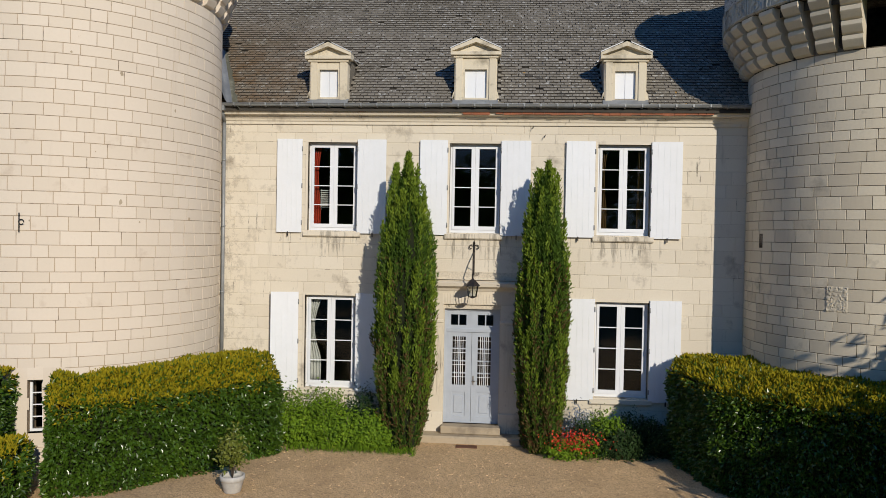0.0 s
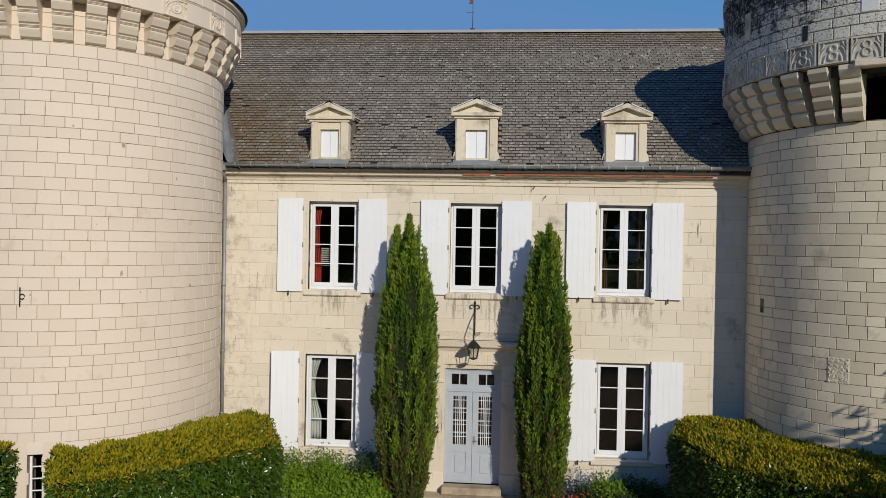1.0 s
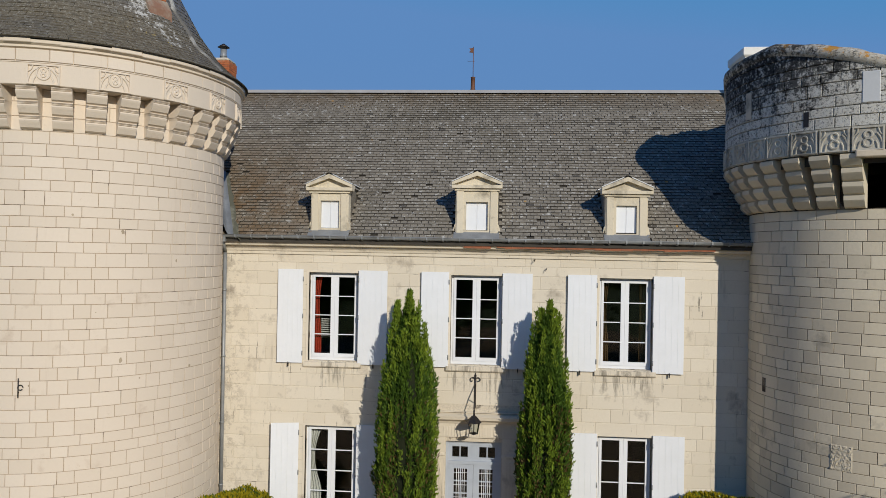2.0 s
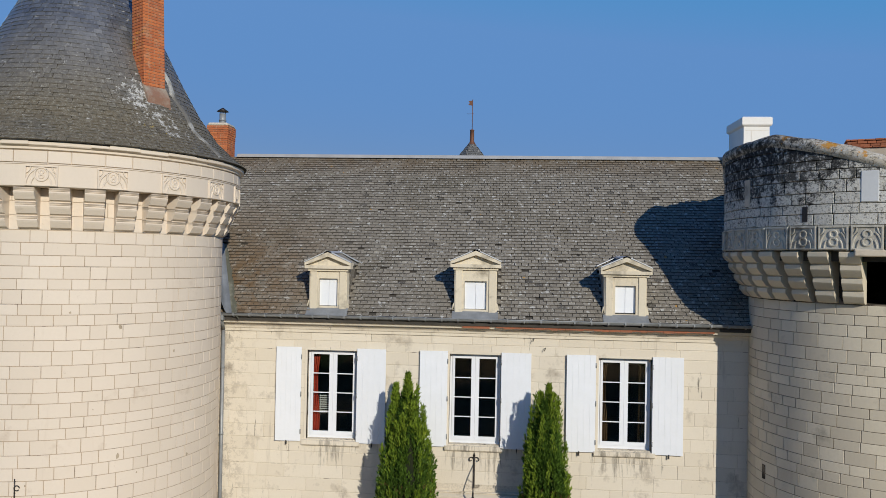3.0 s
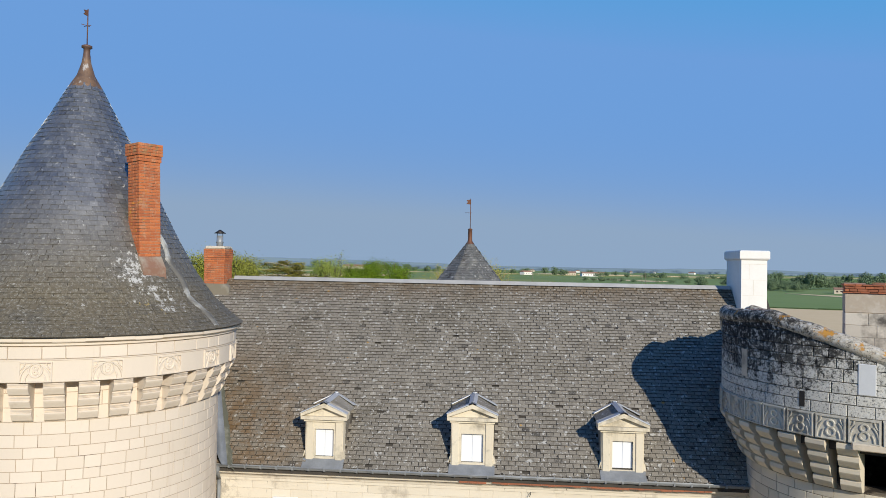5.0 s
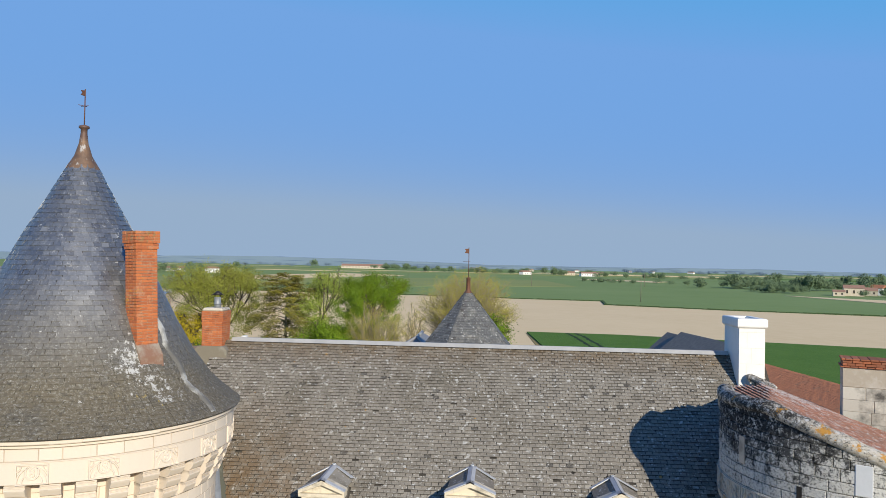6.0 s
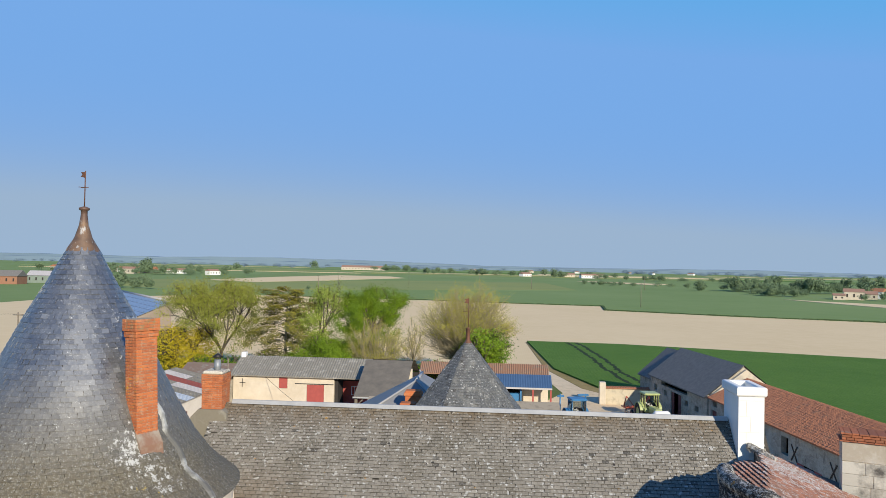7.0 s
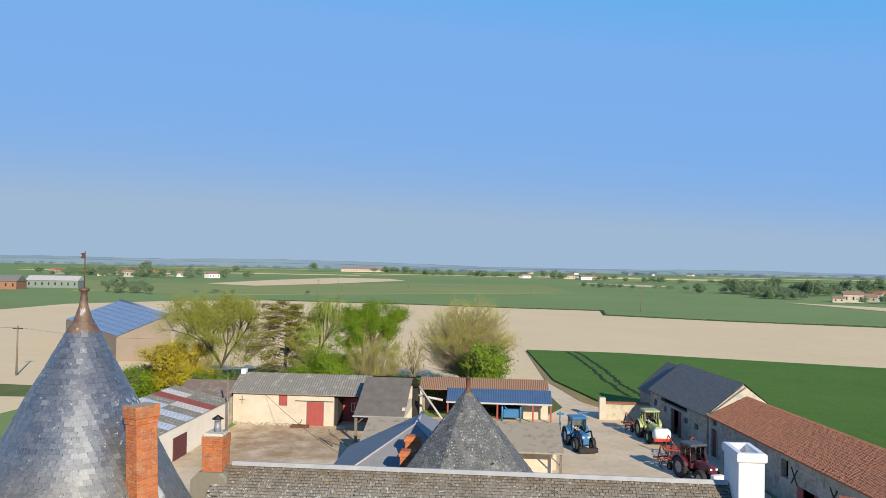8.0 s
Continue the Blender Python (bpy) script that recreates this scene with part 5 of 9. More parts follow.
def chip(parent, r, a, z, s, material):
    """A shallow broken spot in the face of a block."""
    bm = bmesh.new()
    pts = [(s * rnd.uniform(0.5, 1.1) * math.cos(t), s * rnd.uniform(0.6, 1.3) * math.sin(t)) for t in [2 * math.pi * i / 9 for i in range(9)]]
    prism(bm, pts, "y", -r - 0.004, -r + 0.02)
    b2 = bmesh.new()
    merge(b2, bm, pose(0, 0, z, 0, 0, a))
    part("chipped_spot", b2, material, parent)


for a, z, s in ((44.5, 5.35, 0.055), (44.6, 7.98, 0.05), (15.2, 4.93, 0.02), (51.5, 4.95, 0.02), (74.0, 5.05, 0.04), (36.0, 6.35, 0.015), (66.0, 7.4, 0.03), (28.0, 8.3, 0.025)):
    chip(left_tower, LR, a, z, s, WORN_STEP)
# framed plate on the face; the slot's dark recess is only its colour
bm = bmesh.new()
ring(bm, -0.062, 0.062, 4.64, 4.96, -RR - 0.006, -RR + 0.03, 0.010)
box(bm, -0.052, 0.052, -RR - 0.002, -RR + 0.02, 4.65, 4.95)
b2 = bmesh.new()
merge(b2, bm, pose(0, 0, 0, 0, 0, -78.6))
part("wall_slot", b2, MORTAR_DARK, right_tower, "small dark slot in the tower wall")
# worn carving
bm = bmesh.new()
grid = [[bm.verts.new((-0.21 + 0.42 * i / 20, -RR + 0.004 - (0.006 + 0.030 * abs(noise.noise((5.5 * i / 20, 6.5 * j / 24, 3))) + 0.010 * noise.noise((15 * i / 20, 17 * j / 24, 1)) if 0 < i < 20 and 0 < j < 24 else 0.0), 3.34 + 0.54 * j / 24)) for i in range(21)] for j in range(25)]
for j in range(24):
    for i in range(20):
        bm.faces.new((grid[j][i], grid[j][i + 1], grid[j + 1][i + 1], grid[j + 1][i]))
b2 = bmesh.new()
merge(b2, bm, pose(0, 0, 0, 0, 0, -39.0))
part("worn_carving", b2, TOWER_R, right_tower, "weathered carved stone set in the wall")
# two bent hooks under the cornice
for x, z in ((1.45, 7.55), (1.74, 7.33)):
    bm = bmesh.new()
    tube(bm, (x, 0.02, z), (x, -0.10, z), 0.009, n=5)
    tube(bm, (x, -0.10, z), (x - 0.03, -0.11, z - 0.07), 0.009, n=5)
    part("cable_hook", bm, IRON, house)

# ---- ground and fields ----
def field_mat(name, a, b, scale, c=None, rows=0.0):
    k = Nodes(name)
    col = k.mix(k.ramp(k.noise(scale, 6, 0.6), 0.35, 0.68), a, b)
    col = k.mix(k.ramp(k.noise(scale * 14, 4, 0.6), 0.4, 0.75, 0.0, 0.5), col, c or b)
    if rows:
        n = k.node("ShaderNodeTexWave", Scale=rows, Distortion=1.5, Detail=2.0)
        k.t.links.new(k.stretch(1, 0.12, 1), n.inputs["Vector"])
        col = k.mix(k.ramp(n.outputs["Fac"], 0.3, 0.9, 0.0, 0.25), col, c or a)
    k.bump(k.noise(scale * 30, 3), 0.15, 0.03)
    return k.done(col, 0.95, spec=0.1)


GREEN_FAR = field_mat("distant_crop_green", (0.185, 0.26, 0.085), (0.23, 0.30, 0.11), 0.006)
k = Nodes("young_wheat_green")
c = k.mix(k.ramp(k.noise(0.05, 6, 0.65), 0.35, 0.68), (0.082, 0.172, 0.028), (0.112, 0.21, 0.037))
c = k.mix(k.ramp(k.noise(0.35, 7, 0.75), 0.45, 0.68, 0.0, 0.6), c, (0.135, 0.225, 0.045))
c = k.mix(k.ramp(k.noise(2.4, 6, 0.8), 0.50, 0.62, 0.0, 0.6), c, (0.045, 0.105, 0.016))
n = k.node("ShaderNodeTexWave", Scale=0.5, Distortion=1.5, Detail=2.0)
k.t.links.new(k.stretch(1, 0.12, 1), n.inputs["Vector"])
c = k.mix(k.ramp(n.outputs["Fac"], 0.3, 0.9, 0.0, 0.25), c, (0.135, 0.215, 0.045))
k.bump(k.noise(4.0, 5, 0.7), 0.6, 0.25)
GREEN_CROP = k.done(c, 0.95, spec=0.1)
DRY_GRASS = field_mat("dry_weedy_verge", (0.30, 0.215, 0.085), (0.40, 0.29, 0.13), 0.5, (0.11, 0.15, 0.04))
OLIVE = field_mat("pale_meadow_green", (0.30, 0.315, 0.105), (0.24, 0.28, 0.10), 0.01)
TILLED = field_mat("dry_tilled_soil", (0.77, 0.585, 0.335), (0.71, 0.53, 0.29), 0.02, (0.81, 0.625, 0.37), 0.8)
GRASS = field_mat("rough_grass", (0.12, 0.16, 0.045), (0.18, 0.19, 0.075), 0.15, (0.08, 0.12, 0.03))
k = Nodes("pale_dusty_yard")
c = k.mix(k.ramp(k.noise(0.16, 6, 0.65), 0.38, 0.62), (0.74, 0.585, 0.385), (0.62, 0.475, 0.295))
soil = k.near((-22.0, 60.0, -0.3), 6.0, 15.0)
c = k.mix(k.math("MULTIPLY", soil, k.ramp(k.noise(0.32, 7, 0.72), 0.34, 0.62, 0.15, 0.95)), c, (0.36, 0.22, 0.105))
c = k.mix(k.ramp(k.noise(1.6, 7, 0.75), 0.52, 0.70, 0.0, 0.55), c, (0.38, 0.28, 0.17))
c = k.mix(k.ramp(k.noise(9.0, 4, 0.7), 0.55, 0.75, 0.0, 0.4), c, (0.70, 0.60, 0.45))
k.bump(k.noise(5.0, 5), 0.3, 0.03)
YARD = k.done(c, 0.95, spec=0.1)


def gravel_material():
    k = Nodes("golden_gravel")
    v = k.node("ShaderNodeTexVoronoi", Scale=55.0)
    k.t.links.new(k.co, v.inputs["Vector"])
    c = k.mix(k.ramp(v.outputs["Color"], 0.2, 0.8), (0.80, 0.565, 0.315), (0.52, 0.345, 0.175))
    c = k.mix(k.ramp(k.noise(0.9, 5, 0.65), 0.42, 0.72, 0.0, 0.55), c, (0.40, 0.26, 0.135))
    c = k.mix(k.ramp(k.noise(30.0, 3), 0.55, 0.8, 0.0, 0.3), c, (0.85, 0.66, 0.40))
    c = k.mix(k.ramp(k.noise(22.0, 5, 0.75), 0.54, 0.60, 0.0, 0.7), c, (0.22, 0.145, 0.085))
    k.bump(v.outputs["Distance"], 0.5, 0.02)
    return k.done(c, 0.95, spec=0.15)


GRAVEL = gravel_material()


def sheet(name, pts, z, mat, label, category="field", thick=0.3):
    bm = bmesh.new()
    prism(bm, pts, "z", z - thick, z)
    return solid(name, bm, mat, label, category, kind="structure")


sheet("ground", [(-4800, -300), (4800, -300), (4800, 4600), (-4800, 4600)], GROUND - 0.02, GREEN_FAR, "wide flat green farmland", "ground", 1.0)
sheet("field_1", [(-420, 60), (-62, 62), (-58, 105), (-45, 112), (9, 108), (7, 152), (28, 150), (78, 135), (220, 95), (420, 60), (420, 190), (138, 254), (90, 268), (45, 289), (48, 321), (6, 328), (-38, 341), (-120, 352), (-160, 327), (-188, 288), (-188, 245), (-420, 130)], GROUND + 0.01, TILLED, "bare dry tilled field")
sheet("field_2", [(7, 152), (28, 150.5), (51, 143.5), (78, 135.5), (220, 95.5), (240, 0), (38, 0), (38, 70), (15, 89), (10, 107)], GROUND + 0.35, GREEN_CROP, "dense green young wheat field", thick=0.6)
sheet("field_3", [(-303, 635), (-215, 641), (-99, 764), (48, 806), (60, 560), (-60, 480), (-173, 400), (-230, 430), (-322, 466)], GROUND + 0.08, OLIVE, "pale green meadow")
sheet("field_4", [(-263, 623), (-260, 800), (-229, 1016), (-154, 1003), (-121, 907), (-175, 674), (-206, 586)], GROUND + 0.16, TILLED, "distant bare field strip")
sheet("field_5", [(-264, 417), (-303, 520), (-420, 572), (-700, 800), (-360, 640), (-240, 470)], GROUND + 0.2, OLIVE, "distant pale field strip")
sheet("field_6", [(99, 935), (123, 955), (199, 869), (172, 801)], GROUND + 0.2, TILLED, "small distant bare field")
sheet("field_7", [(179, 458), (217, 410), (320, 330), (310, 306), (197, 371)], GROUND + 0.2, TILLED, "narrow pale farm track")
sheet("field_8", [(60, 1500), (420, 1450), (520, 1650), (100, 1800)], GROUND + 0.2, TILLED, "far pale bare field")
sheet("field_9", [(-900, 1500), (-420, 1400), (-300, 1700), (-1000, 2100)], GROUND + 0.2, OLIVE, "far pale meadow")
rnd = random.Random(64)
for i in range(15):
    x, y = -950 + 145 * i + rnd.uniform(-60, 60), rnd.choice((1250, 1500, 1750, 2050, 2350)) + rnd.uniform(-80, 80)
    w, d, s = rnd.uniform(130, 330), rnd.uniform(40, 110), rnd.uniform(-60, 60)
    m = (TILLED, OLIVE, GREEN_CROP)[i % 3]
    sheet("field_%d" % (20 + i), [(x - w, y), (x + w, y + s), (x + w * 0.9, y + s + d), (x - w * 0.95, y + d)], GROUND + 0.25 + 0.02 * i, m, ("distant pale bare field", "distant pale green meadow", "distant dark green crop field")[i % 3])
sheet("grass_verge", [(-80, 78), (-60, 80), (-40, 80), (12, 80), (13, 88), (9, 107.5), (-45, 112), (-58, 104), (-66, 88), (-90, 90)], GROUND + 0.03, GRASS, "rough grass behind the farm buildings", "grass")
sheet("yard", [(-30.5, 12), (24, 12), (24, 70), (19, 82), (9, 108), (6.5, 108), (9.5, 84), (7, 78), (-30.5, 70)], GROUND + 0.05, YARD, "pale dusty farmyard", "yard")
sheet("gravel_court", [(-14, -60), (14, -60), (14, 0.3), (-14, 0.3)], GROUND + 0.006, GRAVEL, "golden gravel forecourt", "gravel")
sheet("dry_verge", [(6.7, 152), (8.6, 107), (12.6, 88.5), (17, 81), (37.5, 66.5), (38, 70.2), (15.2, 89.2), (10.2, 107), (7.2, 152)], GROUND + 0.09, DRY_GRASS, "dry yellowish weeds along the wheat", "grass", 0.12)
# tramlines pressed into the wheat, with ragged edges
bm = bmesh.new()
for off in (0.0, 2.1):
    pts = [Vector((16 + off, 150.5, 0)), Vector((17.2 + off, 138, 0)), Vector((18.3 + off, 122, 0)), Vector((18.6 + off, 106, 0)), Vector((20.2 + off, 92, 0))]
    prev = None
    for p, q in zip(pts, pts[1:]):
        for i in range(30):
            a = p.lerp(q, i / 30)
            wob = 0.55 * noise.noise((a.y * 0.13, off, 5)) + 0.25 * noise.noise((a.y * 0.6, off, 8))
            wl, wr = [max(0.10, 0.38 + 0.55 * noise.noise((a.y * 0.9, off, m))) for m in (1, 2)]
            cur = (bm.verts.new((a.x - wl + wob, a.y, GROUND + 0.36)), bm.verts.new((a.x + wr + wob, a.y, GROUND + 0.36)))
            if prev:
                bm.faces.new((prev[0], prev[1], cur[1], cur[0]))
            prev = cur
solid("wheel_tracks", bm, plain("flattened_crop", (0.018, 0.034, 0.010), (0.032, 0.05, 0.016), 0.95, 3.0), "dark tractor wheel tracks through the wheat", "track", kind="structure")
# loose pebbles of the forecourt
bm = bmesh.new()
tube(bm, (0, 0, -0.008), (0, 0, 0.008), 0.02, 0.012, n=6)
peb = mesh_of("pebble", bm, GRAVEL)
rnd = random.Random(31)
pebs = [pose(rnd.uniform(-5, 5.5), rnd.uniform(-6.5, -0.9), GROUND + 0.008, rnd.uniform(-20, 20), rnd.uniform(-20, 20), rnd.uniform(0, 360)) @ Matrix.Scale(rnd.uniform(0.4, 1.3), 4) for _ in range(1500)]
tagged(joined("pebbles", peb, pebs, GRAVEL, None), "loose gravel pebbles on the forecourt", "gravel")
bm = bmesh.new()
bbox(bm, -0.31, 0.21, -0.90, -0.66, GROUND - 0.02, GROUND + 0.02, 0.005)
for i in range(7):
    box(bm, -0.28 + 0.07 * i, -0.25 + 0.07 * i, -0.88, -0.68, GROUND + 0.02, GROUND + 0.024)
solid("boot_grate", bm, RUST, "rusty iron grate set in the gravel before the doorstep", "grate")
# hills at the horizon, with the distance haze put into their blue colour
k = Nodes("haze_tinted_hills")
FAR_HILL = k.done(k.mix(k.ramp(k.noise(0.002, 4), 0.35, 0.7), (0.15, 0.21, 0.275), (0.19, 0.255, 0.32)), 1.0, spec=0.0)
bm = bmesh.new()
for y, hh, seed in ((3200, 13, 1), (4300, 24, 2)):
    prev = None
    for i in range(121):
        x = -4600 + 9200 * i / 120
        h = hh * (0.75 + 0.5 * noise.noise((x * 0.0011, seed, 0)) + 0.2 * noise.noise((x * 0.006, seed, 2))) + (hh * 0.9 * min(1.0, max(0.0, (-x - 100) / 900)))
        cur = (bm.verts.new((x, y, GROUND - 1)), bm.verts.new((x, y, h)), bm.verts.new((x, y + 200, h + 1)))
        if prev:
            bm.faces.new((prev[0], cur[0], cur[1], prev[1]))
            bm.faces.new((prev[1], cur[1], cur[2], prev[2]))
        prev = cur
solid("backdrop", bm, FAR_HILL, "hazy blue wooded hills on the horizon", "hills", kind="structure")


# ---- plants ----
def leaf_mat(name, a, b, c, rough=0.5, spec=0.4, clump=3.0):
    """Leaf colour that drifts from clump to clump and a little from leaf to leaf."""
    k = Nodes(name)
    e = k.math("ADD", k.math("MULTIPLY", k.island(), 0.45), k.ramp(k.noise(clump, 3, 0.6), 0.3, 0.7, 0.0, 0.55))
    col = k.mix(k.ramp(e, 0.0, 0.6), a, b)
    col = k.mix(k.ramp(e, 0.8, 1.0, 0.0, 0.8), col, c)
    k.put(k.p.inputs["Subsurface Weight"], 0.0)
    k.put(k.p.inputs["Transmission Weight"], 0.0)
    return k.done(col, rough, spec=spec)


LAUREL = leaf_mat("laurel_leaf", (0.012, 0.032, 0.003), (0.050, 0.102, 0.008), (0.16, 0.225, 0.02), 0.30, 0.5)
NEW_GROWTH = leaf_mat("bronze_new_growth", (0.15, 0.155, 0.008), (0.28, 0.225, 0.010), (0.33, 0.14, 0.012), 0.75, 0.1, 1.6)
SHRUB = leaf_mat("shrub_leaf", (0.030, 0.070, 0.005), (0.125, 0.215, 0.011), (0.36, 0.41, 0.03), 0.6, 0.15, 3.6)
SHRUB_DARK = leaf_mat("dark_shrub_leaf", (0.014, 0.03, 0.009), (0.025, 0.05, 0.014), (0.05, 0.075, 0.025), 0.6, 0.1)
BLUE_PLANT = leaf_mat("blue_grey_leaf", (0.12, 0.15, 0.17), (0.20, 0.23, 0.28), (0.30, 0.32, 0.40), 0.7, 0.2)
RED_PETAL = leaf_mat("red_petal", (0.55, 0.03, 0.02), (0.65, 0.06, 0.03), (0.45, 0.02, 0.02), 0.6, 0.2)
CYPRESS = leaf_mat("cypress_foliage", (0.017, 0.042, 0.006), (0.066, 0.122, 0.013), (0.21, 0.265, 0.028), 0.6, 0.2)
CYPRESS_TIP = leaf_mat("cypress_tip", (0.05, 0.10, 0.010), (0.15, 0.215, 0.018), (0.31, 0.35, 0.035), 0.6, 0.2)
CYPRESS_DRY = leaf_mat("dry_cypress_foliage", (0.12, 0.055, 0.025), (0.10, 0.075, 0.03), (0.07, 0.09, 0.02), 0.8, 0.1)
# near-black for solid cores: the shade between leaves put into a colour
LEAF_SHADE = plain("leaf_gap_shade", (0.012, 0.018, 0.008), (0.02, 0.022, 0.01), 1.0, 8.0, bump=0)
BARK = plain("grey_brown_bark", (0.15, 0.12, 0.09), (0.09, 0.07, 0.05), 0.9, 6.0, bump=0.4)
YOUNG_LEAF = leaf_mat("pale_spring_leaf", (0.17, 0.23, 0.035), (0.28, 0.34, 0.055), (0.40, 0.42, 0.10), 0.6, 0.2, 0.6)
OLIVE_LEAF = leaf_mat("olive_spring_leaf", (0.16, 0.175, 0.025), (0.26, 0.27, 0.04), (0.38, 0.36, 0.06), 0.6, 0.2, 0.6)
YELLOW_LEAF = leaf_mat("yellow_spring_leaf", (0.26, 0.22, 0.012), (0.44, 0.34, 0.018), (0.13, 0.165, 0.02), 0.6, 0.2, 0.6)
GREEN_LEAF = leaf_mat("fresh_green_leaf", (0.075, 0.135, 0.008), (0.155, 0.24, 0.012), (0.27, 0.34, 0.022), 0.6, 0.2, 0.6)
BRONZE_LEAF = leaf_mat("bronze_conifer_needle", (0.13, 0.13, 0.02), (0.25, 0.22, 0.03), (0.45, 0.36, 0.035), 0.7, 0.2, 0.6)
BUD = leaf_mat("yellowish_bud", (0.34, 0.31, 0.06), (0.43, 0.385, 0.075), (0.33, 0.37, 0.06), 0.7, 0.1, 0.4)
TWIG = plain("pale_bare_twig", (0.42, 0.35, 0.21), (0.28, 0.23, 0.135), 0.9, 5.0, bump=0)
# distant foliage, paled so that haze is part of its colour
FAR_LEAF = leaf_mat("haze_paled_foliage", (0.125, 0.18, 0.105), (0.15, 0.21, 0.115), (0.20, 0.25, 0.125), 1.0, 0.0, 0.04)


def leaves(name, pts, dirs, size, material, parent=None, width=0.45, seed=1, kind="stuff", label="", out=None):
    """Folded four-point leaves at pts, growing along dirs; with out given, their faces turn that way."""
    rs = np.random.RandomState(seed)
    pts, dirs = np.asarray(pts, float), np.asarray(dirs, float)
    n = len(pts)
    d = dirs + rs.normal(0, 0.35, (n, 3))
    d /= np.linalg.norm(d, axis=1, keepdims=True) + 1e-9
    if out is not None:
        o = np.asarray(out, float)
        o = o / (np.linalg.norm(o, axis=1, keepdims=True) + 1e-9) + rs.normal(0, 0.33, (n, 3))
        d = d - o * (d * o).sum(1, keepdims=True) / (o * o).sum(1, keepdims=True)
        d /= np.linalg.norm(d, axis=1, keepdims=True) + 1e-9
        s = np.cross(d, o)
    else:
        s = np.cross(d, rs.normal(0, 1, (n, 3)))
    s /= np.linalg.norm(s, axis=1, keepdims=True) + 1e-9
    nn = np.cross(d, s)
    l = (size * rs.uniform(0.6, 1.3, n))[:, None]
    w = l * width * 0.5
    v = np.stack([pts, pts + d * l * 0.45 + s * w + nn * w * 0.35, pts + d * l, pts + d * l * 0.45 - s * w + nn * w * 0.35], 1).reshape(-1, 3)
    i = np.arange(n)[:, None] * 4
    f = np.concatenate([i + np.array([[0, 1, 2]]), i + np.array([[0, 2, 3]])], 1).reshape(-1, 3)
    me = bpy.data.meshes.new(name)
    me.from_pydata(v.tolist(), [], f.tolist())
    me.materials.append(material)
    ob = new(name, me)
    ob.parent = parent
    return tagged(ob, label, kind=kind)


def face_points(rs, quad, n, bulge=0.05):
    """Random points on a four-cornered patch, with its normal."""
    a, b, c, d = [np.array(q, float) for q in quad]
    u, v = rs.uniform(0, 1, (n, 1)), rs.uniform(0, 1, (n, 1))
    p = a * (1 - u) * (1 - v) + b * u * (1 - v) + c * u * v + d * (1 - u) * v
    nrm = np.cross(b - a, d - a)
    nrm /= np.linalg.norm(nrm)
    lump = np.array([noise.noise((q[0] * 1.7, q[1] * 1.7, q[2] * 1.7)) for q in p])[:, None]
    return p + nrm * (bulge * lump * 2 + rs.uniform(-0.06, 0.05, (n, 1))), np.repeat(nrm[None], n, 0)


